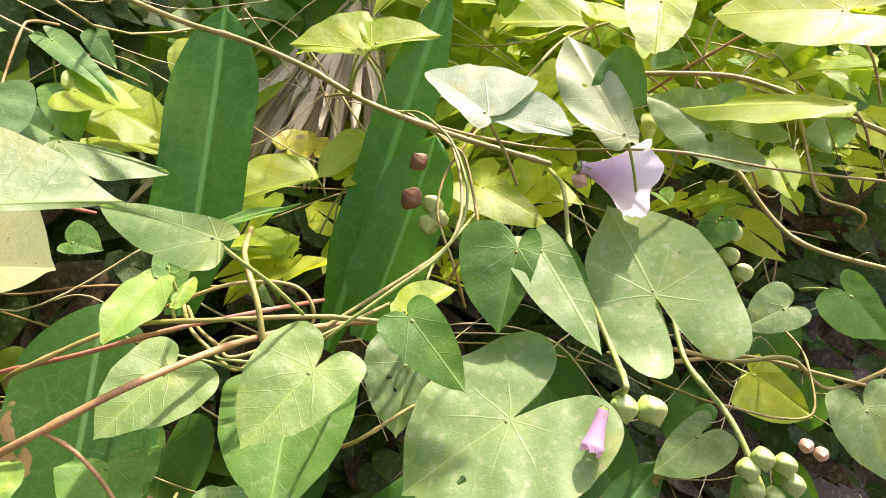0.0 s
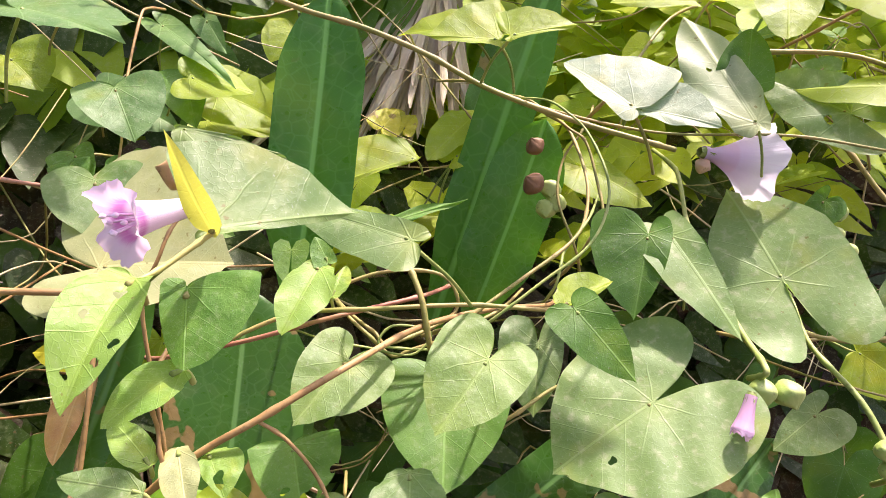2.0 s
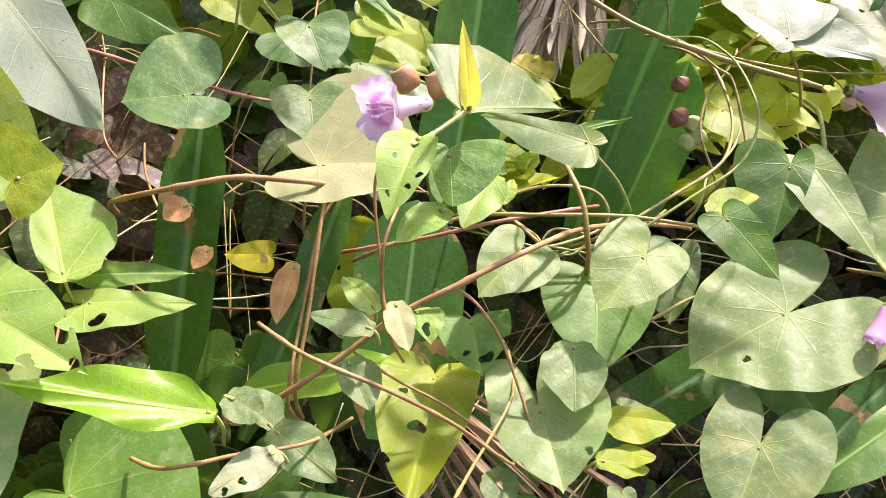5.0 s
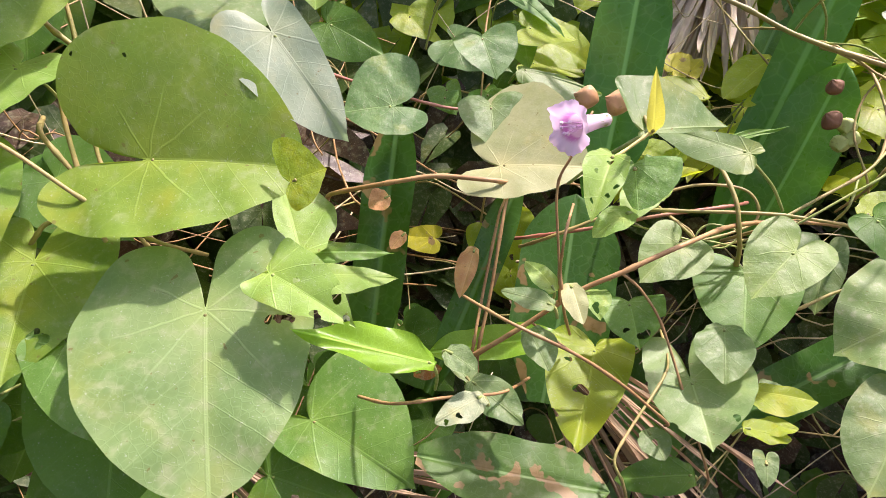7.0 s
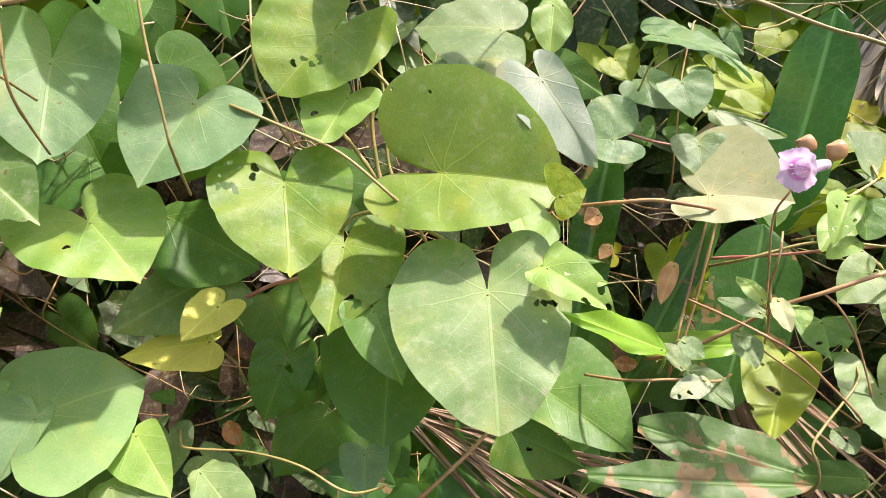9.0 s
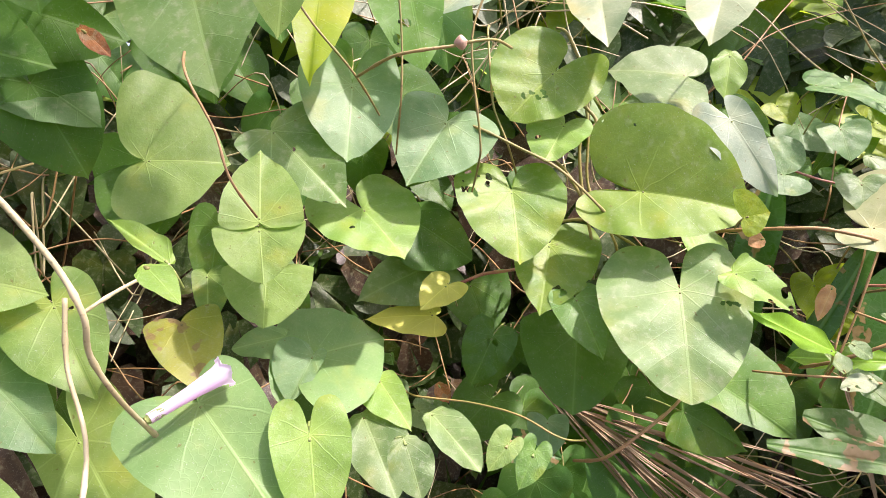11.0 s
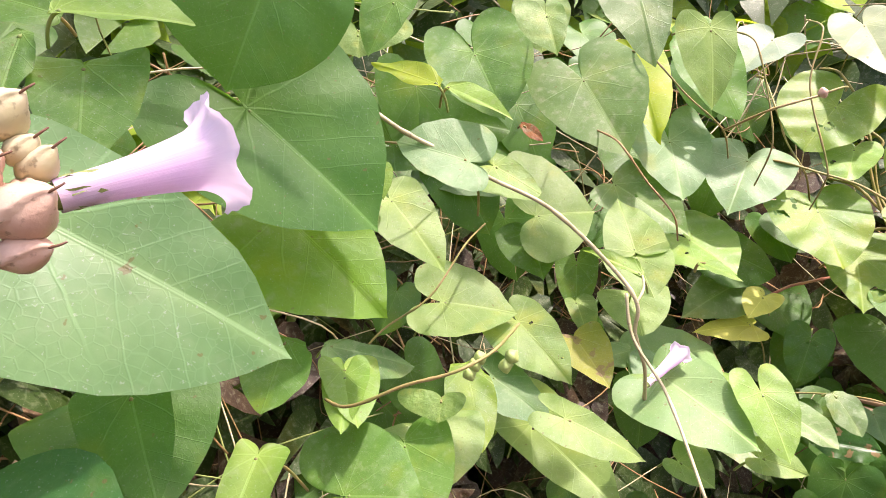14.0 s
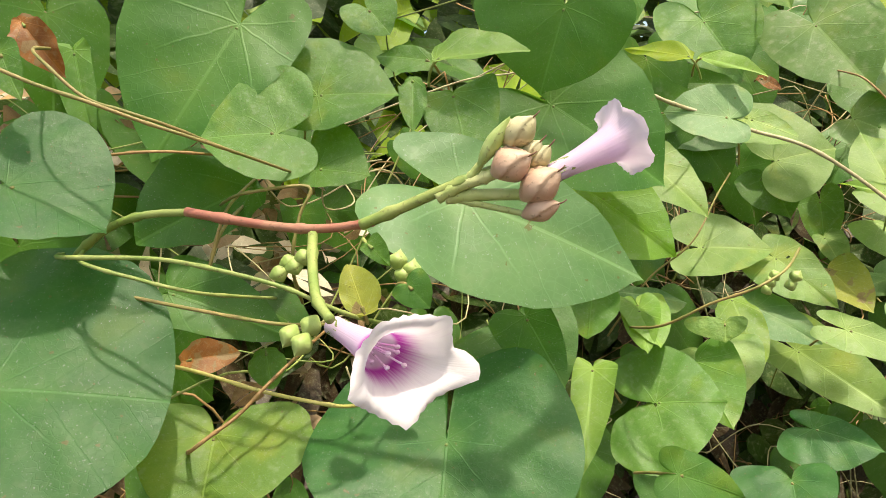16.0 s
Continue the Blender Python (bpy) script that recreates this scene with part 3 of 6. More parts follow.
leaf(V6b, "oval", "d", (-0.674, 0.122, 1.023), (-37, 41, -94), 0.103, 0.034, 0.055, 0.10, 8, 0.10)
leaf(V6b, "heart", "p", (-0.629, 0.143, 0.967), (-20, -38, 176), 0.109, 0.051, 0.040, 0.10, 8, 0.10)
leaf(V6b, "heart", "yl", (-0.582, 0.105, 0.952), (-21, -22, -169), 0.047, 0.023, 0.023, 0.30, 8, 0.10)
leaf(V6b, "heart", "yl", (-0.601, 0.107, 0.914), (4, -27, 143), 0.080, 0.037, 0.019, 0.10, 8, 0.10)
leaf(V6b, "heart", "d", (-0.618, 0.188, 0.935), (-45, 13, -125), 0.071, 0.048, 0.041, 0.10, 8, 0.10)
leaf(V5, "round", "d", (-0.482, 0.212, 0.897), (-42, -5, -145), 0.095, 0.058, 0.064, 0.20, 8, 0.10)
leaf(V5, "heart", "g", (-0.458, 0.164, 0.949), (-36, 13, -131), 0.075, 0.026, 0.028, 0.20, 8, 0.10)
leaf(V7, "heart", "bl", (-0.656, -0.023, 0.885), (12, 27, -17), 0.083, 0.064, 0.085, 0.30, 8, 0.10)
leaf(V7, "round", "bl", (-0.659, -0.026, 0.888), (-30, -20, -144), 0.062, 0.015, 0.032, 0.20, 8, 0.10)
leaf(V7, "oval", "bl", (-0.689, -0.027, 0.900), (-3, -40, 165), 0.059, 0.025, 0.019, 0.10, 8, 0.10)
leaf(V7, "heart", "lg", (-0.607, -0.111, 1.036), (54, -1, 53), 0.079, 0.033, 0.037, 0.10, 8, 0.10)
leaf(V7, "heart", "lg", (-0.606, -0.112, 1.031), (-43, 4, -124), 0.056, 0.039, 0.038, 0.08, 8, 0.10)
leaf(V7, "round", "lg", (-0.640, -0.084, 0.985), (-41, -1, -128), 0.059, 0.044, 0.039, 0.10, 8, 0.10)
leaf(V7c, "heart", "gw", (-0.678, -0.049, 1.114), (-41, 30, -102), 0.111, 0.046, 0.040, 0.10, 8, 0.10, holes=[(-0.02, 0.29, 0.021)])
leaf(V7c, "heart", "gw", (-0.617, -0.160, 1.225), (-52, 17, -129), 0.110, 0.059, 0.056, 0.40, 8, 0.10)
leaf(V7c, "heart", "g", (-0.682, -0.249, 1.263), (-55, 13, -123), 0.090, 0.059, 0.050, 0.55, 8, 0.10)
leaf(V7c, "heart", "pb", (-0.532, -0.393, 1.138), (38, -47, 116), 0.057, 0.031, 0.036, 0.30, 8, 0.10)
leaf(V7c, "round", "lg", (-0.548, -0.356, 1.135), (-40, 33, -88), 0.046, 0.014, 0.031, 0.20, 8, 0.10)
leaf(V7, "heart", "lg", (-0.703, -0.162, 1.085), (4, 52, -31), 0.071, 0.100, 0.067, 0.35, 8, 0.10)
leaf(V7, "heart", "g", (-0.724, -0.152, 1.067), (-45, 6, -130), 0.070, 0.034, 0.043, 0.25, 8, 0.10)
leaf(V7b, "heart", "lg", (-0.679, -0.326, 1.013), (-15, 43, -51), 0.076, 0.048, 0.045, 0.42, 10, 0.10)
leaf(V7b, "heart", "lg", (-0.641, -0.263, 0.985), (-37, 17, -103), 0.085, 0.030, 0.040, 0.33, 8, 0.10, holes=[(-0.11, 0.12, 0.024), (-0.10, 0.70, 0.017)])
leaf(V7b, "heart", "yb", (-0.669, -0.154, 0.945), (-37, 13, -113), 0.075, 0.034, 0.031, 0.10, 8, 0.10)
leaf(V7b, "heart", "bl", (-0.499, -0.229, 0.940), (-29, 23, -102), 0.095, 0.036, 0.053, 0.22, 8, 0.10)
leaf(V8, "heart", "lg", (-0.649, -0.251, 0.874), (-29, 26, -105), 0.126, 0.042, 0.033, 0.45, 8, 0.10)
leaf(V7b, "oval", "gy", (-0.637, -0.337, 0.958), (-37, -4, -118), 0.090, 0.022, 0.025, 0.05, 8, 0.10)
leaf(V7b, "heart", "pb", (-0.639, -0.306, 0.939), (-31, 23, -88), 0.073, 0.026, 0.034, 0.30, 8, 0.10)
leaf(V7c, "oval", "d", (-0.791, -0.255, 1.219), (-32, 64, -66), 0.114, 0.027, 0.043, 0.10, 8, 0.10)
leaf(V7c, "heart", "b", (-0.787, -0.232, 1.163), (-39, 38, -85), 0.091, 0.040, 0.045, 0.20, 8, 0.10)
leaf(V7c, "lance", "y", (-0.566, -0.388, 1.202), (36, -34, 94), 0.070, 0.011, 0.015, 0.05, 8, 0.10)
leaf(V7c, "lance", "yg", (-0.563, -0.384, 1.200), (-30, 29, -96), 0.069, 0.014, 0.005, 0.05, 8, 0.10)
leaf(V8, "heart", "vd", (-0.522, -0.541, 1.249), (-94, -29, -120), 0.069, 0.054, 0.070, 0.30, 8, 0.10)
leaf(V8, "heart", "vd", (-0.564, -0.547, 1.183), (-66, 37, -91), 0.116, 0.078, 0.065, 0.45, 8, 0.10)
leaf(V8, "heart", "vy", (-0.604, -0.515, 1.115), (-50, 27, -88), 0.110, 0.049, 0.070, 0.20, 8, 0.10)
leaf(V8b, "heart", "mg", (-0.474, -0.681, 1.121), (-49, 41, -64), 0.126, 0.044, 0.066, 0.46, 8, 0.10)
leaf(V8b, "heart", "vd", (-0.574, -0.777, 1.280), (-69, -40, -108), 0.118, 0.048, 0.074, 0.35, 8, 0.10)
leaf(V8b, "heart", "g", (-0.534, -0.776, 1.192), (20, -58, 154), 0.051, 0.042, 0.056, 0.50, 9, 0.10)
leaf(V8b, "heart", "g", (-0.554, -0.752, 1.166), (-27, 50, -52), 0.039, 0.044, 0.017, 0.25, 8, 0.10)
leaf(V8b, "heart", "g", (-0.563, -0.737, 1.219), (-18, 58, -41), 0.060, 0.053, 0.034, 0.35, 8, 0.10)
leaf(V8b, "oval", "g", (-0.552, -0.648, 1.229), (43, -53, 112), 0.044, 0.016, 0.012, 0.10, 8, 0.10)
leaf(V8b, "oval", "yg", (-0.533, -0.653, 1.225), (-8, 46, -38), 0.069, 0.025, 0.007, 0.05, 14, 0.10)
leaf(V8b, "heart", "g", (-0.544, -0.640, 1.201), (-54, 0, -114), 0.071, 0.034, 0.026, 0.10, 8, 0.10)
leaf(V8b, "oval", "g", (-0.551, -0.666, 1.218), (-55, -9, -117), 0.047, 0.011, 0.010, 0.10, 8, 0.10)
leaf(V8b, "heart", "dg", (-0.493, -0.927, 1.182), (-46, 35, -54), 0.057, 0.057, 0.034, 0.40, 8, 0.10)
leaf(V8b, "disc", "dg", (-0.472, -0.953, 1.082), (-25, 42, -26), 0.084, 0.095, 0.070, 0.30, 8, 0.10)
leaf(V8b, "heart", "gy", (-0.506, -0.859, 1.018), (-37, -15, -104), 0.060, 0.058, 0.043, 0.35, 8, 0.10)
leaf(V8b, "disc", "dg", (-0.450, -0.737, 0.986), (-35, -11, -119), 0.067, 0.078, 0.081, 0.85, 8, 0.10)
leaf(V8b, "oval", "vd", (-0.601, -0.791, 1.168), (-28, -63, -149), 0.092, 0.028, 0.050, 0.10, 8, 0.10)
leaf(V8b, "heart", "vd", (-0.587, -0.867, 1.105), (-45, 43, -58), 0.091, 0.032, 0.025, 0.10, 8, 0.10)
leaf(V8, "oval", "g", (-0.588, -0.529, 1.025), (-41, -11, -133), 0.056, 0.025, 0.024, 0.10, 8, 0.10)
leaf(V8, "heart", "yg", (-0.551, -0.571, 0.965), (-28, -10, -131), 0.098, 0.020, 0.016, 0.10, 8, 0.10)
leaf(V8, "heart", "yg", (-0.597, -0.482, 0.988), (-31, -3, -125), 0.053, 0.019, 0.017, 0.35, 8, 0.10)
leaf(V8, "heart", "g", (-0.566, -0.509, 0.912), (-2, 41, -48), 0.058, 0.055, 0.067, 0.65, 8, 0.10, holes=[(0.03, -0.00, 0.033)])
leaf(V8, "heart", "g", (-0.579, -0.448, 0.929), (-36, 10, -118), 0.073, 0.037, 0.026, 0.20, 8, 0.10)
leaf(V8, "heart", "dg", (-0.519, -0.389, 0.858), (-15, 34, -80), 0.055, 0.016, 0.038, 0.40, 8, 0.10)
leaf(V8, "heart", "dg", (-0.487, -0.456, 0.846), (-32, 0, -135), 0.045, 0.032, 0.046, 0.30, 8, 0.10)
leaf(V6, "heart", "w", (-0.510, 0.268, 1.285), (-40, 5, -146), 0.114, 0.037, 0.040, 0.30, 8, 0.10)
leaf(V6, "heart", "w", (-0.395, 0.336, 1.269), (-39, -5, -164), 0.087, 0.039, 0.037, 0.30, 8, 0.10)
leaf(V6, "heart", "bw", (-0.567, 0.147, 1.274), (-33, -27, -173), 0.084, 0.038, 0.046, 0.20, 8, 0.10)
leaf(V7c, "oval", "g", (-0.640, 0.086, 1.312), (-55, 11, -136), 0.163, 0.034, 0.043, 0.05, 8, 0.10, holes=[(0.06, 0.66, 0.038), (0.13, 0.76, 0.031)])
leaf(V7c, "heart", "y", (-0.682, 0.019, 1.278), (-41, -1, -133), 0.174, 0.037, 0.029, 0.20, 8, 0.10)
leaf(V7b, "heart", "yg", (-0.604, -0.479, 0.992), (-30, -7, -106), 0.059, 0.026, 0.020, 0.20, 8, 0.10)
leaf(V7b, "oval", "b", (-0.683, -0.452, 0.995), (-22, 39, -51), 0.079, 0.011, 0.030, 0.10, 8, 0.10)
leaf(V8, "heart", "lg", (-0.590, -0.421, 0.928), (-34, 0, -107), 0.054, 0.051, 0.042, 0.20, 8, 0.10)
leaf(V8, "heart", "vd", (-0.526, -0.647, 1.025), (-47, 10, -92), 0.065, 0.048, 0.050, 0.10, 8, 0.10)
leaf(V7b, "heart", "lg", (-0.658, -0.387, 1.119), (-46, 15, -97), 0.089, 0.032, 0.035, 0.20, 8, 0.10)
leaf(V7b, "lance", "yg", (-0.501, -0.242, 1.031), (34, -26, 93), 0.058, 0.005, 0.012, 0.05, 8, 0.10)
leaf(V7, "round", "lg", (-0.704, -0.108, 0.976), (-40, 1, -121), 0.053, 0.023, 0.014, 0.15, 8, 0.10)
leaf(V7, "heart", "pb", (-0.644, -0.029, 0.890), (-34, -14, -147), 0.057, 0.013, 0.039, 0.20, 8, 0.10)
leaf(V7, "heart", "yg", (-0.607, 0.026, 0.859), (-24, 14, -109), 0.071, 0.019, 0.031, 0.10, 8, 0.10)
leaf(V7, "oval", "p", (-0.595, -0.006, 0.833), (-31, 14, -118), 0.092, 0.034, 0.027, 0.10, 8, 0.10)
leaf(V7, "oval", "w2", (-0.545, 0.040, 0.836), (-21, 17, -105), 0.080, 0.024, 0.018, 0.05, 8, 0.10)
leaf(V6b, "heart", "pb", (-0.497, 0.183, 0.797), (-30, -2, -140), 0.046, 0.024, 0.024, 0.20, 8, 0.10)
leaf(V6b, "heart", "p", (-0.643, 0.077, 0.825), (-32, -4, -126), 0.045, 0.022, 0.031, 0.30, 8, 0.10)
leaf(V6b, "heart", "p", (-0.611, 0.089, 0.806), (-21, 25, -83), 0.044, 0.015, 0.023, 0.20, 8, 0.10)
leaf(V6b, "round", "g", (-0.615, 0.142, 0.784), (42, -6, 61), 0.025, 0.013, 0.008, 0.05, 8, 0.10)
leaf(V6b, "round", "g", (-0.615, 0.142, 0.784), (-12, 32, -67), 0.022, 0.010, 0.016, 0.05, 8, 0.10)
leaf(V6b, "heart", "g", (-0.661, 0.095, 0.859), (-34, 2, -119), 0.017, 0.004, 0.019, 0.10, 8, 0.10)
leaf(V3, "oval", "tan", (-0.274, 0.410, 0.952), (-50, -20, -164), 0.045, 0.007, 0.011, 0.05, 8, 0.10)
leaf(V3, "oval", "tan", (-0.349, 0.404, 0.999), (-34, -54, 172), 0.020, 0.009, 0.012, 0.05, 8, 0.10)
leaf(V3, "oval", "tan", (-0.337, 0.404, 0.966), (-44, -39, -173), 0.019, 0.006, 0.008, 0.05, 8, 0.10)
leaf(V2, "lance", "g", (-0.086, 0.417, 1.031), (18, 48, -61), 0.050, 0.004, 0.004, 0.05, 8, 0.10)
leaf(V2, "heart", "p", (-0.264, 0.446, 1.068), (-48, -1, -155), 0.044, 0.030, 0.028, 0.25, 8, 0.10)
leaf(V5, "lance", "fy", (-0.236, 0.244, 0.923), (32, -37, 109), 0.091, 0.013, 0.017, 0.03, 8, 0.02)
leaf(V3, "oval", "p", (-0.122, 0.326, 0.850), (-25, 13, -147), 0.023, 0.011, 0.011, 0.10, 8, 0.10, holes=[(-0.02, 0.41, 0.108)])
leaf(V3, "heart", "g", (-0.144, 0.392, 0.918), (-32, 0, -158), 0.041, 0.026, 0.023, 0.10, 8, 0.10, holes=[(-0.12, 0.75, 0.106), (-0.47, 0.50, 0.062), (0.17, 0.61, 0.061)])
leaf(V3, "oval", "p", (-0.077, 0.373, 0.910), (-30, -4, -173), 0.044, 0.019, 0.020, 0.10, 8, 0.10)
leaf(V8, "heart", "vd", (-0.494, -0.648, 1.033), (-49, 12, -108), 0.058, 0.018, 0.026, 0.20, 8, 0.10)
leaf(V8b, "oval", "yb", (-0.412, -0.775, 1.074), (77, -5, 79), 0.028, 0.009, 0.012, 0.05, 8, 0.10)
stem(V7c, "st", 0.0018, (-0.626, -0.470, 1.224), (-0.587, -0.458, 1.199), (-0.559, -0.434, 1.167), (-0.547, -0.406, 1.148), (-0.530, -0.377, 1.125), (-0.502, -0.344, 1.097), (-0.473, -0.317, 1.051), (-0.459, -0.307, 1.021), (-0.467, -0.302, 0.996), (-0.474, -0.285, 0.964), (-0.506, -0.249, 0.918))
stem(V7c, "st", 0.0013, (-0.463, -0.313, 1.029), (-0.458, -0.316, 0.996), (-0.430, -0.320, 0.959), (-0.385, -0.352, 0.908))
stem(V7c, "st", 0.0011, (-0.459, -0.307, 1.021), (-0.469, -0.284, 1.028), (-0.501, -0.242, 1.031))
stem(V2, "sy", 0.0010, (-0.109, 0.273, 1.055), (-0.115, 0.267, 1.051), (-0.121, 0.260, 1.047), (-0.125, 0.251, 1.045))
leaf(V1b, "heart", "y", (0.156, 0.670, 1.158), (0, 23, -73), 0.050, 0.049, 0.045, 0.1, 8, 0.14)
leaf(V1b, "heart", "p", (0.249, 0.535, 0.937), (-22, -49, 126), 0.034, 0.015, 0.019, 0.3, 8, 0.14)
leaf(V1b, "heart", "d", (0.289, 0.539, 0.943), (-62, 34, -157), 0.041, 0.015, 0.027, 0.3, 8, 0.14)
leaf(V1b, "heart", "p", (0.306, 0.551, 0.858), (-57, 6, -168), 0.053, 0.031, 0.030, 0.3, 8, 0.14)
leaf(V1b, "heart", "p", (0.196, 0.559, 0.840), (-27, -40, 137), 0.046, 0.026, 0.014, 0.4, 8, 0.14)
leaf(V1b, "heart", "y", (0.265, 0.648, 0.852), (-57, 44, -149), 0.064, 0.018, 0.033, 0.1, 8, 0.14)
leaf(V1, "heart", "y", (0.048, 0.713, 1.026), (-32, 30, -131), 0.075, 0.018, 0.033, 0.3, 8, 0.14)
leaf(V1b, "heart", "d", (0.254, 0.685, 0.980), (-63, -48, 165), 0.037, 0.020, 0.011, 0.3, 8, 0.14)
leaf(V1, "heart", "p", (-0.007, 0.521, 0.921), (-47, -10, -180), 0.051, 0.018, 0.028, 0.4, 8, 0.14, holes=[(0.19, 0.26, 0.037), (0.09, 0.41, 0.030)])
leaf(V3, "oval", "d", (-0.099, 0.403, 0.772), (7, -45, 113), 0.062, 0.015, 0.015, 0.02, 8, 0.14)
leaf(V3, "oval", "y", (-0.063, 0.335, 0.856), (-12, 23, -79), 0.031, 0.009, 0.009, 0.05, 8, 0.14)
leaf(V3, "oval", "p", (-0.223, 0.237, 0.936), (-27, 24, -107), 0.020, 0.009, 0.009, 0.05, 8, 0.14)
leaf(V3, "heart", "p", (-0.050, 0.326, 0.841), (-39, -13, -162), 0.018, 0.008, 0.009, 0.3, 8, 0.14)
leaf(V3, "heart", "g", (0.128, 0.447, 0.834), (-20, -38, 139), 0.093, 0.022, 0.012, 0.1, 8, 0.14)
leaf(V3, "heart", "p", (-0.050, 0.466, 0.823), (-10, 16, -90), 0.038, 0.010, 0.018, 0.1, 8, 0.14)
leaf(V3, "heart", "y", (-0.331, 0.593, 0.919), (-71, 20, -167), 0.066, 0.053, 0.029, 0.3, 8, 0.14, holes=[(-0.19, 0.49, 0.050), (-0.26, 0.60, 0.036), (0.00, 0.31, 0.036)])
leaf(V3, "heart", "y", (-0.305, 0.577, 0.879), (-64, 7, -168), 0.033, 0.031, 0.027, 0.3, 8, 0.14, holes=[(-0.24, 0.35, 0.129), (0.16, 0.10, 0.086)])
leaf(V3, "heart", "g", (-0.302, 0.657, 1.147), (-57, 7, -162), 0.057, 0.019, 0.026, 0.1, 8, 0.14)
leaf(V4, "heart", "y", (-0.324, 0.243, 1.038), (38, 60, -32), 0.024, 0.030, 0.020, 0.2, 8, 0.14)
leaf(V4, "heart", "yg", (-0.317, 0.202, 0.991), (-22, 30, -109), 0.064, 0.024, 0.019, 0.1, 12, 0.14, holes=[(0.13, 0.68, 0.056), (0.00, 0.90, 0.045), (-0.14, 0.71, 0.075), (-0.22, 0.78, 0.053), (-0.06, 0.29, 0.034)])
leaf(V5, "round", "gy", (-0.424, 0.225, 1.058), (-8, 57, -78), 0.105, 0.090, 0.063, 0.55, 22, 0.14, holes=[(-0.62, -0.15, 0.018), (-0.59, -0.46, 0.015)])
leaf(V5, "heart", "d", (-0.359, 0.217, 0.839), (-44, 51, -105), 0.074, 0.019, 0.034, 0.1, 8, 0.14, holes=[(0.10, 0.30, 0.033)])
leaf(V6, "heart", "p", (-0.450, 0.391, 1.189), (14, -36, 114), 0.094, 0.104, 0.061, 0.25, 8, 0.14)
leaf(V6, "oval", "yg", (-0.422, 0.452, 1.219), (-58, -8, -149), 0.061, 0.023, 0.023, 0.2, 8, 0.14)
leaf(V6, "heart", "d", (-0.546, 0.166, 0.880), (-46, -53, 172), 0.029, 0.023, 0.013, 0.2, 8, 0.14)
leaf(V6b, "heart", "d", (-0.578, 0.209, 0.863), (-70, -31, -156), 0.066, 0.027, 0.050, 0.3, 8, 0.14)
leaf(V6, "heart", "d", (-0.544, 0.139, 0.895), (-69, -22, -150), 0.059, 0.027, 0.030, 0.3, 8, 0.14, holes=[(-0.09, 0.09, 0.067), (0.06, 0.10, 0.048)])
leaf(V7c, "heart", "g", (-0.779, -0.299, 1.181), (-44, 74, -86), 0.098, 0.052, 0.029, 0.3, 8, 0.14)
leaf(V7b, "heart", "lg", (-0.489, -0.362, 0.942), (-31, 35, -78), 0.063, 0.014, 0.022, 0.4, 8, 0.14)
leaf(V7, "heart", "g", (-0.716, -0.087, 1.021), (-68, -8, -130), 0.069, 0.027, 0.027, 0.3, 8, 0.14)
leaf(V7, "oval", "p", (-0.395, -0.149, 0.922), (-45, 7, -115), 0.037, 0.015, 0.015, 0.1, 8, 0.14)
leaf(V7, "heart", "lg", (-0.369, -0.072, 0.901), (-43, -36, -156), 0.024, 0.009, 0.013, 0.4, 8, 0.14)
leaf(V7, "heart", "g", (-0.357, -0.058, 0.894), (-48, -27, -145), 0.028, 0.012, 0.011, 0.4, 8, 0.14)
leaf(V7, "heart", "yg", (-0.431, -0.194, 0.929), (-49, 1, -122), 0.058, 0.025, 0.024, 0.4, 8, 0.14)
leaf(V7c, "heart", "lg", (-0.597, -0.227, 1.280), (-59, 3, -122), 0.047, 0.018, 0.031, 0.4, 8, 0.14)
leaf(V7c, "heart", "lg", (-0.739, -0.352, 1.292), (-68, -3, -127), 0.027, 0.056, 0.048, 0.7, 8, 0.14)
leaf(V7c, "heart", "p", (-0.425, -0.326, 1.250), (-59, -1, -124), 0.077, 0.022, 0.032, 0.2, 8, 0.14)
leaf(V7c, "heart", "lg", (-0.457, -0.182, 1.232), (-74, -7, -126), 0.070, 0.021, 0.031, 0.2, 8, 0.14)
leaf(V7c, "heart", "lg", (-0.665, -0.152, 1.307), (-63, -15, -131), 0.050, 0.025, 0.040, 0.5, 8, 0.14)
leaf(V7c, "heart", "g", (-0.658, -0.358, 1.299), (-72, -30, -134), 0.058, 0.020, 0.028, 0.4, 8, 0.14)
leaf(V8b, "oval", "g", (-0.578, -0.814, 1.049), (-73, -2, -108), 0.028, 0.014, 0.014, 0.1, 8, 0.14)
leaf(V8, "heart", "vd", (-0.458, -0.581, 0.905), (-46, 49, -68), 0.049, 0.018, 0.022, 0.3, 8, 0.14)
leaf(V8b, "heart", "g", (-0.428, -0.761, 1.108), (-76, 31, -101), 0.017, 0.008, 0.005, 0.1, 8, 0.14)
leaf(V8b, "heart", "vd", (-0.431, -0.744, 1.081), (-70, 29, -97), 0.018, 0.012, 0.010, 0.2, 8, 0.14)
leaf(V8b, "heart", "g", (-0.647, -0.891, 1.300), (-78, 0, -108), 0.083, 0.012, 0.018, 0.1, 8, 0.14)
leaf(V8b, "heart", "g", (-0.493, -0.914, 1.252), (-72, 12, -103), 0.030, 0.010, 0.011, 0.2, 8, 0.14)
leaf(V8b, "heart", "g", (-0.568, -0.682, 1.279), (-61, 21, -93), 0.029, 0.022, 0.022, 0.4, 8, 0.14)
leaf(V7b, "heart", "lg", (-0.559, -0.422, 0.961), (-48, -7, -139), 0.019, 0.019, 0.035, 0.3, 8, 0.14)
leaf(V7c, "heart", "yg", (-0.645, -0.412, 1.140), (-56, 21, -118), 0.026, 0.020, 0.017, 0.3, 8, 0.14)
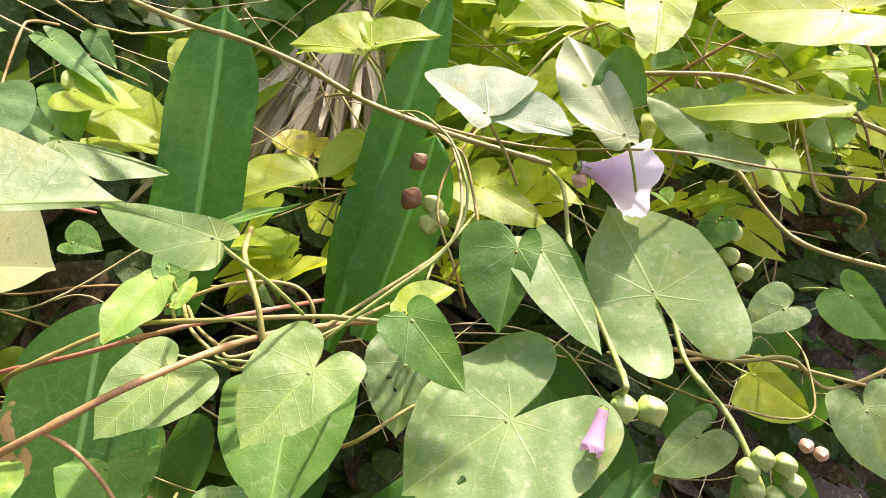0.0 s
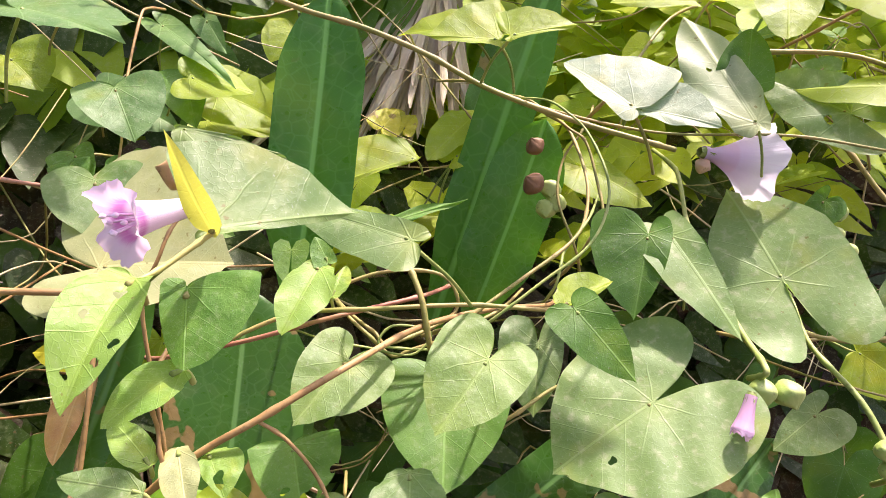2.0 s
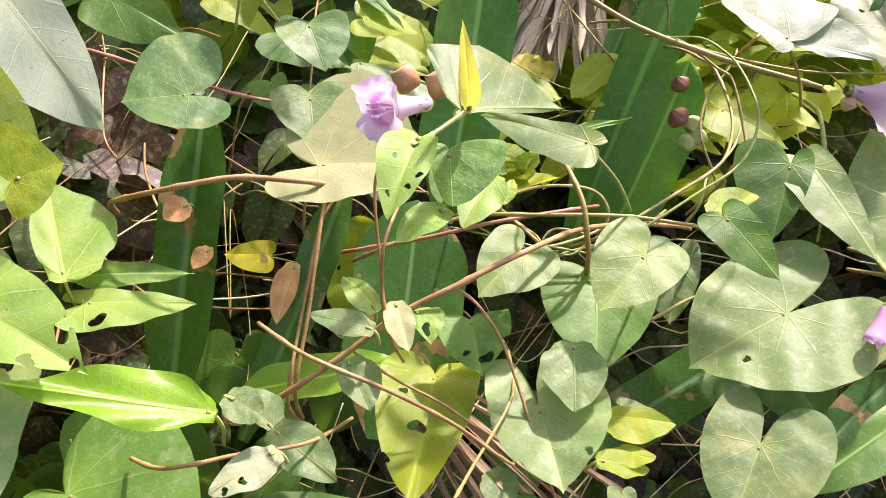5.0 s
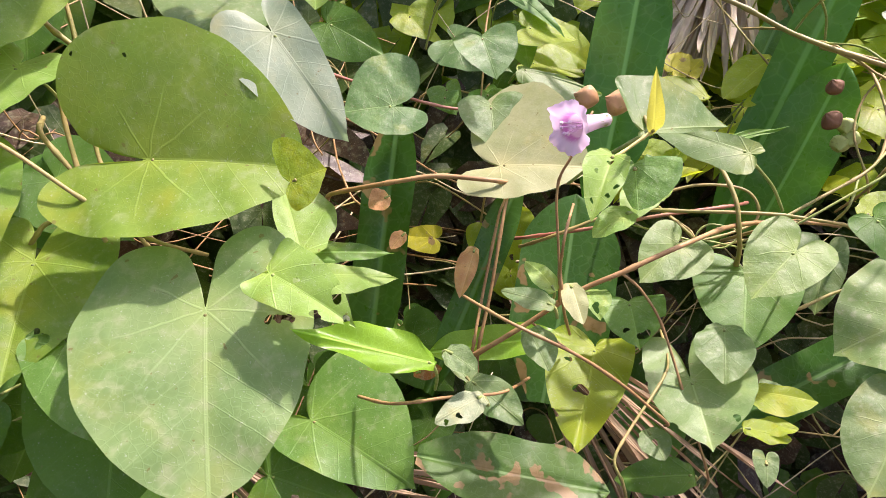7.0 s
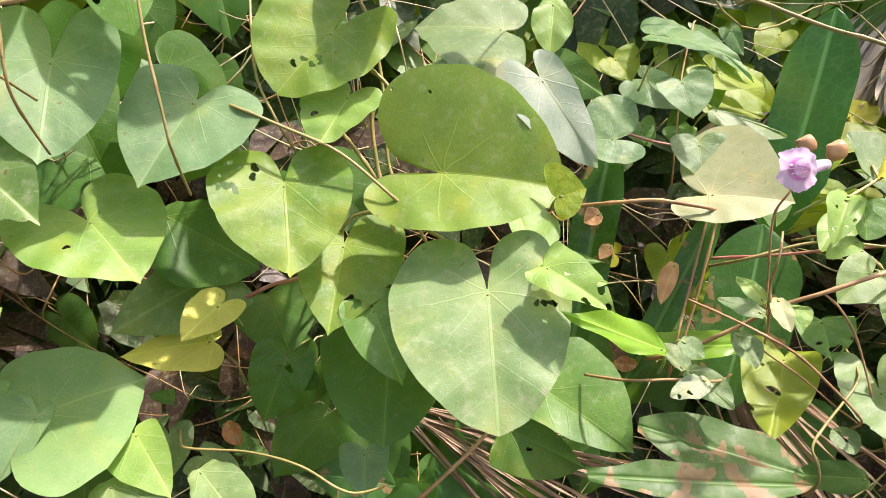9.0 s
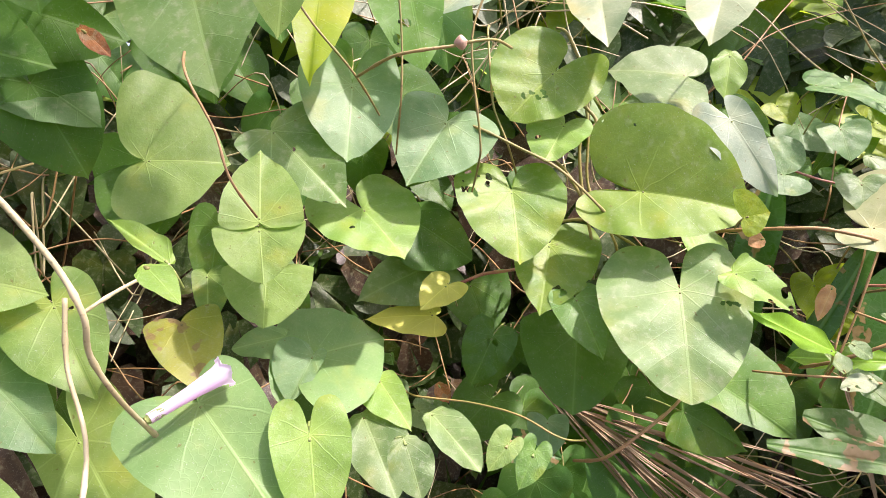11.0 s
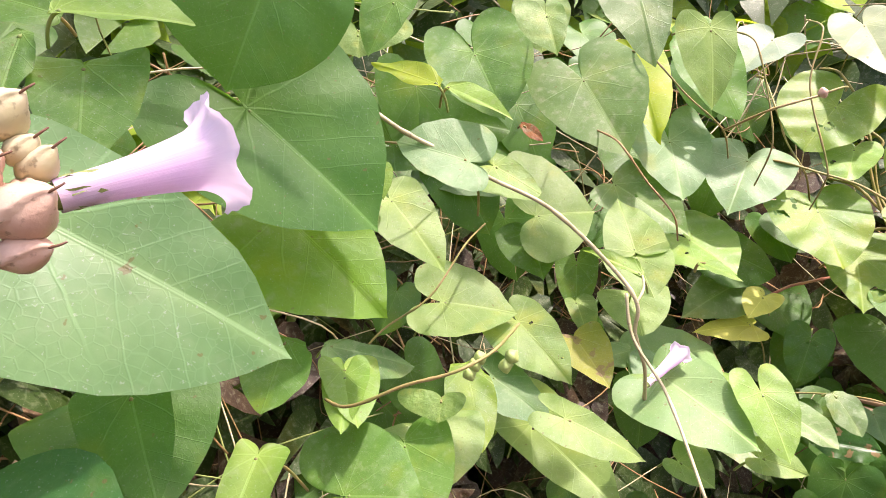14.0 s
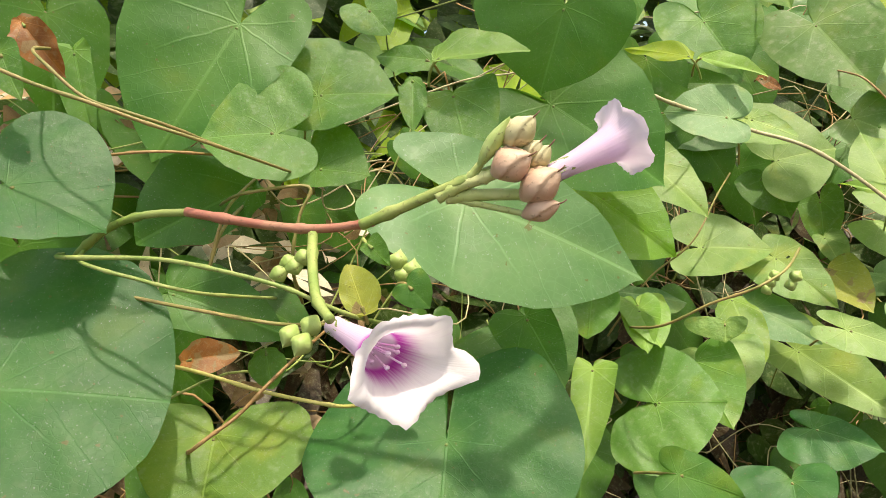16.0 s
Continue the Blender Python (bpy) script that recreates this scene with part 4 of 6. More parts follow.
leaf(V7b, "lance", "yg", (-0.411, -0.297, 1.050), (-18, 16, -94), 0.032, 0.008, 0.008, 0.05, 8, 0.14)
leaf(V7, "heart", "lg", (-0.488, -0.233, 0.869), (-37, 34, -96), 0.035, 0.026, 0.014, 0.3, 8, 0.14)
leaf(V7, "heart", "lg", (-0.433, -0.200, 0.875), (-20, 39, -72), 0.038, 0.018, 0.014, 0.3, 8, 0.14)
leaf(V9b, "heart", "b", (-0.287, 0.686, 1.195), (-60, 23, -160), 0.040, 0.010, 0.014, 0.2, 8, 0.14)
leaf(V9b, "heart", "b", (-0.329, 0.682, 1.194), (-31, 22, -136), 0.114, 0.014, 0.014, 0.2, 8, 0.14)
leaf(V9b, "heart", "y", (-0.321, 0.737, 1.153), (-36, 33, -133), 0.098, 0.018, 0.032, 0.2, 8, 0.14)
leaf(V9b, "heart", "d", (-0.346, 0.795, 1.142), (-70, -28, 176), 0.098, 0.025, 0.014, 0.2, 8, 0.14)
leaf(V9b, "heart", "g", (-0.262, 0.562, 1.018), (-21, 49, -108), 0.027, 0.019, 0.010, 0.2, 8, 0.14)
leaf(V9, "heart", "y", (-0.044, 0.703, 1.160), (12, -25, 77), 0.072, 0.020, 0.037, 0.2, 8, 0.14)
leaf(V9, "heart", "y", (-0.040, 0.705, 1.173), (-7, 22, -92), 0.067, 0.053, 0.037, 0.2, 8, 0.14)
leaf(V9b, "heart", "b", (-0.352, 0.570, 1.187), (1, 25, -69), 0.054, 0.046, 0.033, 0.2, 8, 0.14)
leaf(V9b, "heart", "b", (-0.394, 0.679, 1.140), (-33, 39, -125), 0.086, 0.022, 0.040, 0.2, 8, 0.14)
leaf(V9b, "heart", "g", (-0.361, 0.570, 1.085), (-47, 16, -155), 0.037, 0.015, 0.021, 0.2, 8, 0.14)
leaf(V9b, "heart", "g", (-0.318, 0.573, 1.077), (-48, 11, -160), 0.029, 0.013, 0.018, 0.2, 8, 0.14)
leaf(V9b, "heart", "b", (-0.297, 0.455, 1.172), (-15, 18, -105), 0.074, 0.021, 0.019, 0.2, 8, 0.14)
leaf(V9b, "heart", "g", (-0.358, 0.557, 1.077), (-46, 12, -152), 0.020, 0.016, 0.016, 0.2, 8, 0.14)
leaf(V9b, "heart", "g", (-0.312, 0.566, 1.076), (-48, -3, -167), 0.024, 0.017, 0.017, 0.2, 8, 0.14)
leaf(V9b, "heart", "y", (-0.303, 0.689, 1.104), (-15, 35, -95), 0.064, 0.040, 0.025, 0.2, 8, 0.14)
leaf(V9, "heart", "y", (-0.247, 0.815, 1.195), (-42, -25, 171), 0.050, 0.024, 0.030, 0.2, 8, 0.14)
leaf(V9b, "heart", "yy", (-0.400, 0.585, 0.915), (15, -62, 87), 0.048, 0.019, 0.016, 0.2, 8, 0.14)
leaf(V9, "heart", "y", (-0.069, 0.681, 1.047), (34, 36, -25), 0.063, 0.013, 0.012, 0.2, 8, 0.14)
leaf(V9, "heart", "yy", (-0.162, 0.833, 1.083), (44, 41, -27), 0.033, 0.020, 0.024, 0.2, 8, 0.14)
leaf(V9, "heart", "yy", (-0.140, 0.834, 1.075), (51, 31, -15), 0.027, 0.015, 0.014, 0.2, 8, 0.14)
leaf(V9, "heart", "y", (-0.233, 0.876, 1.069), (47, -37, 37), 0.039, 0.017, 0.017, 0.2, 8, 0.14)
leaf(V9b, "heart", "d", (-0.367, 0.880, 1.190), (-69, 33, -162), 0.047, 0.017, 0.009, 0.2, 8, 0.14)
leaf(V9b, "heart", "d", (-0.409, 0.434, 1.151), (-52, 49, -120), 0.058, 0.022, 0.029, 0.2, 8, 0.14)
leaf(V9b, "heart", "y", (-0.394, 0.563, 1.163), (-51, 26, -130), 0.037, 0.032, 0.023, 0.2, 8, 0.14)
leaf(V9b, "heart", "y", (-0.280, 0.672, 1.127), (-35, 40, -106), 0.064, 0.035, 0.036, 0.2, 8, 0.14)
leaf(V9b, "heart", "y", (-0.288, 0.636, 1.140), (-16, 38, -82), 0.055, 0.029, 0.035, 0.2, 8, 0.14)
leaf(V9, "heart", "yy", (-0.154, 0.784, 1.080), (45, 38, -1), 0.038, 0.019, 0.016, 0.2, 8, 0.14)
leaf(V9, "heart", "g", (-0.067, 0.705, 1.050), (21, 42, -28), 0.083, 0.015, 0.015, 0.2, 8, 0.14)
leaf(V9b, "heart", "p", (-0.441, 0.298, 1.143), (23, -21, 77), 0.051, 0.014, 0.022, 0.2, 8, 0.14)
leaf(F, "strap", "f", (-0.222, 0.636, 0.939), (77, 11, 3), 0.286, 0.041, 0.041, 0.01, 8, 0.14)
leaf(F, "strap", "f", (-0.103, 0.660, 0.893), (80, 22, -14), 0.341, 0.027, 0.027, 0.01, 8, 0.14)
leaf(F, "strap", "f", (-0.063, 0.636, 0.908), (81, 24, -9), 0.185, 0.033, 0.033, 0.01, 8, 0.14)
leaf(F, "strap", "fd", (-0.369, 0.366, 0.840), (72, 8, 13), 0.254, 0.024, 0.024, 0.01, 8, 0.14)
leaf(F, "strap", "fd", (-0.309, 0.365, 0.835), (70, 24, 8), 0.208, 0.015, 0.015, 0.01, 8, 0.14)
leaf(F, "strap", "fy", (-0.201, 0.399, 0.884), (-3, -37, 116), 0.108, 0.016, 0.016, 0.01, 8, 0.14)
leaf(F, "strap", "fd", (-0.084, 0.452, 0.791), (28, 46, -36), 0.178, 0.024, 0.024, 0.01, 8, 0.14)
leaf(F, "strap", "fd", (-0.090, 0.489, 0.772), (24, 49, -45), 0.208, 0.016, 0.016, 0.01, 8, 0.14)
leaf(F, "strap", "fd", (0.064, 0.483, 0.746), (41, 44, -21), 0.153, 0.018, 0.018, 0.01, 8, 0.14)
leaf(F, "strap", "fb", (-0.256, 0.245, 0.856), (-14, 31, -80), 0.126, 0.024, 0.024, 0.01, 8, 0.14)
leaf(F, "strap", "fb", (-0.262, 0.153, 0.858), (-5, 36, -60), 0.159, 0.013, 0.013, 0.01, 8, 0.14)
leaf(F, "strap", "fd", (-0.229, 0.430, 0.804), (70, 16, 23), 0.195, 0.046, 0.046, 0.01, 8, 0.14)
leaf(F, "strap", "fy", (-0.089, 0.921, 1.066), (72, 8, 9), 0.190, 0.016, 0.016, 0.01, 8, 0.14)
leaf(F, "strap", "fd", (-0.068, 0.820, 1.060), (70, 27, 3), 0.171, 0.016, 0.016, 0.01, 8, 0.14)
leaf(F, "strap", "fd", (-0.583, 0.199, 0.739), (-16, 57, -74), 0.085, 0.021, 0.021, 0.01, 8, 0.14)
stem(V3, "sg", 0.0008, (-0.062, 0.498, 0.930), (-0.071, 0.453, 0.946), (-0.085, 0.438, 0.953), (-0.100, 0.435, 0.958), (-0.091, 0.440, 0.967), (-0.070, 0.444, 0.960), (-0.082, 0.438, 0.949), (-0.107, 0.433, 0.957), (-0.122, 0.430, 0.962), (-0.142, 0.438, 0.965), (-0.174, 0.474, 0.963))
stem(V1, "so", 0.0012, (0.007, 0.600, 0.943), (0.024, 0.563, 0.968), (0.035, 0.555, 0.985), (0.047, 0.560, 1.002), (0.046, 0.575, 1.026), (0.041, 0.590, 1.055), (0.030, 0.601, 1.066), (0.011, 0.602, 1.083), (-0.003, 0.615, 1.093), (-0.024, 0.658, 1.100))
stem(V1, "so", 0.0011, (0.030, 0.611, 0.935), (0.029, 0.578, 0.962), (0.026, 0.574, 0.980), (0.017, 0.589, 1.014), (0.024, 0.606, 1.042), (0.039, 0.611, 1.061), (0.048, 0.627, 1.072), (0.057, 0.674, 1.081))
stem(V2, "sg", 0.0010, (-0.073, 0.485, 0.937), (-0.044, 0.453, 0.957), (-0.026, 0.448, 0.969), (-0.000, 0.458, 0.984), (0.025, 0.469, 0.998), (0.040, 0.488, 1.014), (0.045, 0.505, 1.036), (0.037, 0.531, 1.064), (0.025, 0.542, 1.079), (0.012, 0.562, 1.089), (-0.011, 0.613, 1.094))
leaf(V7c, "oval", "ru", (-0.639, -0.231, 1.181), (-62, 42, -104), 0.026, 0.007, 0.007, 0.2, 8, 0.14)
leaf(V8b, "oval", "ru", (-0.545, -0.907, 1.286), (-77, 22, -103), 0.036, 0.012, 0.012, 0.2, 25, 0.4)
leaf(V8b, "oval", "ru", (-0.551, -0.866, 1.060), (-4, 68, -20), 0.033, 0.012, 0.012, 0.2, 22, 0.3)
leaf(V2, "oval", "ru", (-0.076, 0.529, 0.880), (-35, 48, -116), 0.020, 0.008, 0.008, 0.2, 22, 0.3)
leaf(V4, "oval", "ru", (-0.316, 0.361, 0.855), (15, 56, -55), 0.022, 0.008, 0.008, 0.2, 15, 0.2)
leaf(V5, "oval", "ru", (-0.594, 0.106, 0.835), (-52, 29, -126), 0.023, 0.009, 0.009, 0.2, 12, 0.14)
stem(V1, "so", 0.0025, (-0.283, 0.706, 1.227), (-0.260, 0.658, 1.224), (-0.244, 0.642, 1.217), (-0.174, 0.623, 1.181), (-0.126, 0.614, 1.161), (-0.076, 0.605, 1.134), (-0.029, 0.595, 1.102), (0.033, 0.586, 1.072), (0.086, 0.578, 1.051), (0.104, 0.579, 1.044))
stem(V1, "so", 0.0011, (-0.074, 0.648, 1.115), (-0.050, 0.606, 1.111), (-0.033, 0.595, 1.105), (0.016, 0.596, 1.082), (0.095, 0.590, 1.057), (0.188, 0.586, 1.046), (0.269, 0.591, 1.025), (0.353, 0.596, 1.008), (0.370, 0.609, 1.002), (0.388, 0.653, 0.992))
stem(V1, "so", 0.0014, (-0.086, 0.504, 0.938), (-0.065, 0.474, 0.952), (-0.050, 0.472, 0.959), (-0.013, 0.498, 0.976), (0.019, 0.523, 0.991), (0.033, 0.546, 1.004), (0.038, 0.571, 1.030), (0.031, 0.615, 1.064), (0.018, 0.626, 1.076), (0.005, 0.647, 1.085), (-0.012, 0.700, 1.092))
stem(V1, "sg", 0.0011, (-0.002, 0.544, 0.943), (0.007, 0.518, 0.962), (0.012, 0.520, 0.975), (0.016, 0.532, 0.984), (0.026, 0.534, 0.995), (0.037, 0.549, 1.005), (0.049, 0.595, 1.015))
stem(V1b, "sg", 0.0021, (0.127, 0.497, 0.898), (0.130, 0.476, 0.909), (0.131, 0.482, 0.914), (0.130, 0.524, 0.923), (0.120, 0.547, 0.953), (0.115, 0.591, 0.979), (0.117, 0.626, 1.015), (0.117, 0.651, 1.026), (0.113, 0.709, 1.036))
stem(V1b, "sg", 0.0021, (0.210, 0.508, 0.812), (0.209, 0.480, 0.835), (0.206, 0.480, 0.849), (0.199, 0.503, 0.876), (0.185, 0.546, 0.900), (0.188, 0.589, 0.922), (0.188, 0.617, 0.928), (0.185, 0.680, 0.932))
stem(V1b, "so", 0.0023, (0.166, 0.782, 1.113), (0.191, 0.735, 1.116), (0.209, 0.719, 1.114), (0.278, 0.704, 1.103), (0.326, 0.674, 1.075), (0.385, 0.643, 1.036), (0.397, 0.648, 1.025), (0.410, 0.682, 1.008))
stem(V1b, "so", 0.0022, (0.244, 0.744, 1.048), (0.256, 0.691, 1.036), (0.265, 0.671, 1.024), (0.286, 0.647, 0.981), (0.307, 0.626, 0.959), (0.364, 0.608, 0.938), (0.379, 0.614, 0.930), (0.395, 0.651, 0.917))
stem(V1b, "so", 0.0019, (0.147, 0.638, 0.900), (0.172, 0.597, 0.899), (0.190, 0.586, 0.896), (0.232, 0.588, 0.884), (0.274, 0.592, 0.882), (0.302, 0.591, 0.856), (0.359, 0.598, 0.872), (0.375, 0.612, 0.875), (0.392, 0.657, 0.875))
stem(V1b, "so", 0.0017, (0.143, 0.624, 0.885), (0.167, 0.590, 0.888), (0.185, 0.584, 0.888), (0.248, 0.609, 0.880), (0.291, 0.592, 0.870), (0.357, 0.594, 0.847), (0.373, 0.607, 0.839), (0.390, 0.650, 0.826))
stem(V1b, "so", 0.0010, (0.175, 0.616, 0.863), (0.200, 0.574, 0.862), (0.218, 0.563, 0.859), (0.254, 0.565, 0.847), (0.279, 0.567, 0.849), (0.287, 0.592, 0.874), (0.289, 0.616, 0.886), (0.290, 0.673, 0.895))
stem(V1, "so", 0.0014, (-0.065, 0.503, 0.870), (-0.042, 0.472, 0.885), (-0.026, 0.469, 0.893), (-0.002, 0.484, 0.902), (0.025, 0.498, 0.908), (0.040, 0.518, 0.910), (0.054, 0.570, 0.906))
stem(V1b, "sb", 0.0017, (0.230, 0.818, 1.104), (0.252, 0.766, 1.119), (0.268, 0.747, 1.127), (0.299, 0.731, 1.142), (0.322, 0.715, 1.151), (0.334, 0.716, 1.155), (0.347, 0.746, 1.156))
stem(V1b, "so", 0.0014, (0.284, 0.677, 1.090), (0.291, 0.632, 1.075), (0.295, 0.618, 1.059), (0.299, 0.615, 1.031), (0.305, 0.611, 1.002), (0.330, 0.612, 0.990), (0.345, 0.624, 0.980), (0.361, 0.667, 0.964))
stem(V1, "so", 0.0015, (0.044, 0.621, 1.070), (0.056, 0.598, 1.083), (0.064, 0.602, 1.090), (0.089, 0.657, 1.110), (0.135, 0.718, 1.152), (0.177, 0.723, 1.163), (0.193, 0.737, 1.166), (0.211, 0.783, 1.166))
stem(V3, "sb", 0.0020, (-0.288, 0.366, 0.865), (-0.261, 0.328, 0.885), (-0.243, 0.319, 0.896), (-0.207, 0.326, 0.918), (-0.171, 0.339, 0.941), (-0.139, 0.348, 0.955), (-0.105, 0.373, 0.967), (-0.073, 0.432, 0.968), (-0.035, 0.490, 0.958), (-0.008, 0.514, 0.951), (0.002, 0.538, 0.944), (0.010, 0.593, 0.931))
stem(V3, "sb", 0.0010, (-0.141, 0.348, 0.954), (-0.129, 0.351, 0.942), (-0.117, 0.352, 0.921), (-0.108, 0.348, 0.895), (-0.099, 0.343, 0.865), (-0.087, 0.337, 0.826), (-0.085, 0.346, 0.806), (-0.090, 0.383, 0.775))
stem(V3, "sb", 0.0009, (-0.200, 0.330, 0.920), (-0.178, 0.335, 0.901), (-0.154, 0.343, 0.883), (-0.127, 0.350, 0.859), (-0.116, 0.365, 0.845), (-0.111, 0.410, 0.821))
stem(V3, "sb", 0.0013, (-0.269, 0.379, 0.843), (-0.259, 0.349, 0.872), (-0.255, 0.347, 0.890), (-0.253, 0.365, 0.920), (-0.248, 0.399, 0.976), (-0.249, 0.420, 0.989), (-0.256, 0.473, 0.998))
stem(V3, "sb", 0.0011, (-0.184, 0.368, 0.898), (-0.177, 0.331, 0.929), (-0.176, 0.324, 0.949), (-0.177, 0.327, 0.962), (-0.173, 0.320, 0.977), (-0.171, 0.325, 0.990), (-0.174, 0.357, 1.000))
stem(V3, "so", 0.0019, (-0.076, 0.477, 0.913), (-0.070, 0.440, 0.944), (-0.070, 0.432, 0.964), (-0.072, 0.436, 0.984), (-0.080, 0.449, 1.002), (-0.089, 0.470, 1.012), (-0.104, 0.524, 1.020))
stem(V3, "sb", 0.0010, (-0.181, 0.334, 0.934), (-0.180, 0.335, 0.967), (-0.179, 0.336, 1.015), (-0.169, 0.339, 1.036), (-0.165, 0.352, 1.050), (-0.167, 0.395, 1.060))
stem(V3, "so", 0.0016, (-0.254, 0.467, 0.939), (-0.223, 0.434, 0.954), (-0.203, 0.429, 0.962), (-0.156, 0.445, 0.976), (-0.101, 0.450, 0.975), (-0.048, 0.463, 0.970), (-0.010, 0.472, 0.962), (0.004, 0.487, 0.956), (0.014, 0.532, 0.942))
stem(V3, "sr", 0.0016, (-0.292, 0.503, 0.935), (-0.259, 0.461, 0.948), (-0.238, 0.449, 0.953), (-0.183, 0.445, 0.962), (-0.133, 0.450, 0.971), (-0.087, 0.474, 0.973), (-0.074, 0.494, 0.971), (-0.066, 0.544, 0.963))
stem(V3, "so", 0.0013, (-0.184, 0.518, 0.962), (-0.155, 0.482, 0.976), (-0.136, 0.475, 0.983), (-0.104, 0.483, 0.990), (-0.071, 0.489, 0.986), (-0.058, 0.488, 0.973), (-0.062, 0.484, 0.957), (-0.097, 0.455, 0.951), (-0.107, 0.455, 0.959), (-0.123, 0.466, 0.968), (-0.148, 0.507, 0.973))
stem(V3, "so", 0.0012, (-0.146, 0.498, 0.978), (-0.123, 0.456, 0.971), (-0.108, 0.444, 0.961), (-0.095, 0.444, 0.947), (-0.083, 0.447, 0.949), (-0.063, 0.452, 0.953), (-0.041, 0.458, 0.961), (-0.027, 0.474, 0.964), (-0.015, 0.521, 0.962))
stem(V3, "so", 0.0011, (-0.143, 0.325, 0.785), (-0.131, 0.290, 0.817), (-0.131, 0.281, 0.837), (-0.136, 0.283, 0.851), (-0.130, 0.301, 0.862), (-0.114, 0.339, 0.882), (-0.113, 0.364, 0.887), (-0.125, 0.419, 0.886))
stem(V3, "sb", 0.0011, (-0.229, 0.281, 0.955), (-0.192, 0.250, 0.954), (-0.172, 0.245, 0.948), (-0.148, 0.253, 0.933), (-0.129, 0.279, 0.905), (-0.111, 0.293, 0.881), (-0.107, 0.311, 0.865), (-0.115, 0.357, 0.838))
stem(V3, "sb", 0.0012, (-0.309, 0.264, 0.882), (-0.270, 0.238, 0.895), (-0.249, 0.237, 0.899), (-0.231, 0.246, 0.900), (-0.212, 0.256, 0.899), (-0.202, 0.275, 0.894), (-0.202, 0.321, 0.882))
stem(V4, "sb", 0.0021, (-0.423, 0.417, 0.993), (-0.390, 0.375, 1.006), (-0.369, 0.362, 1.011), (-0.342, 0.360, 1.015), (-0.311, 0.359, 1.019), (-0.283, 0.367, 1.021), (-0.248, 0.376, 1.016), (-0.234, 0.391, 1.011), (-0.224, 0.437, 0.998))
stem(V4, "sr", 0.0014, (-0.452, 0.448, 1.112), (-0.422, 0.414, 1.113), (-0.403, 0.409, 1.109), (-0.347, 0.429, 1.085), (-0.301, 0.448, 1.068), (-0.244, 0.472, 1.058), (-0.231, 0.491, 1.052), (-0.222, 0.539, 1.039))
stem(V2, "sb", 0.0012, (-0.335, 0.707, 1.212), (-0.324, 0.654, 1.204), (-0.321, 0.633, 1.192), (-0.322, 0.599, 1.142), (-0.317, 0.568, 1.095), (-0.312, 0.538, 1.055), (-0.313, 0.539, 1.038), (-0.322, 0.566, 1.011))
stem(V2, "sb", 0.0014, (-0.271, 0.386, 0.844), (-0.255, 0.352, 0.874), (-0.249, 0.346, 0.894), (-0.241, 0.357, 0.932), (-0.232, 0.374, 0.990), (-0.232, 0.390, 1.005), (-0.240, 0.437, 1.016))
stem(V6b, "so", 0.0014, (-0.646, 0.249, 1.248), (-0.613, 0.205, 1.238), (-0.600, 0.188, 1.226), (-0.579, 0.167, 1.184), (-0.564, 0.155, 1.144), (-0.549, 0.157, 1.112), (-0.548, 0.167, 1.094), (-0.563, 0.203, 1.065))
stem(V6b, "so", 0.0016, (-0.617, 0.156, 1.124), (-0.576, 0.131, 1.123), (-0.555, 0.129, 1.118), (-0.527, 0.145, 1.103), (-0.486, 0.167, 1.080), (-0.448, 0.184, 1.044), (-0.442, 0.199, 1.029), (-0.451, 0.240, 1.006))
stem(V6b, "so", 0.0018, (-0.580, 0.300, 1.246), (-0.547, 0.266, 1.235), (-0.533, 0.257, 1.221), (-0.517, 0.259, 1.184), (-0.503, 0.252, 1.121), (-0.494, 0.243, 1.059), (-0.456, 0.231, 1.009), (-0.452, 0.238, 0.992), (-0.462, 0.269, 0.966))
stem(V6b, "so", 0.0020, (-0.558, 0.271, 1.171), (-0.521, 0.241, 1.163), (-0.504, 0.235, 1.151), (-0.487, 0.241, 1.130), (-0.498, 0.228, 1.111), (-0.490, 0.221, 1.061), (-0.472, 0.218, 1.000), (-0.474, 0.227, 0.980), (-0.491, 0.260, 0.950))
stem(V6b, "so", 0.0020, (-0.557, 0.251, 1.092), (-0.520, 0.221, 1.083), (-0.503, 0.215, 1.071), (-0.484, 0.221, 1.045), (-0.455, 0.216, 1.044), (-0.444, 0.223, 1.041), (-0.446, 0.254, 1.031))
stem(V6b, "so", 0.0018, (-0.563, 0.217, 0.974), (-0.527, 0.194, 0.997), (-0.511, 0.194, 1.012), (-0.503, 0.202, 1.021), (-0.478, 0.220, 1.023), (-0.435, 0.220, 1.007), (-0.425, 0.230, 0.998), (-0.428, 0.265, 0.982))
stem(V6b, "so", 0.0011, (-0.636, 0.085, 0.829), (-0.591, 0.056, 0.840), (-0.567, 0.051, 0.844), (-0.513, 0.065, 0.849), (-0.457, 0.067, 0.852), (-0.418, 0.067, 0.845), (-0.406, 0.077, 0.840), (-0.409, 0.112, 0.827))
stem(V6, "sb", 0.0017, (-0.434, 0.135, 0.789), (-0.397, 0.112, 0.811), (-0.380, 0.112, 0.824), (-0.361, 0.131, 0.845), (-0.345, 0.147, 0.865), (-0.342, 0.166, 0.874), (-0.354, 0.213, 0.880))
stem(V6b, "sr", 0.0021, (-0.657, 0.163, 0.918), (-0.618, 0.141, 0.935), (-0.598, 0.142, 0.945), (-0.577, 0.159, 0.957), (-0.560, 0.172, 0.961), (-0.553, 0.193, 0.962), (-0.559, 0.240, 0.958))
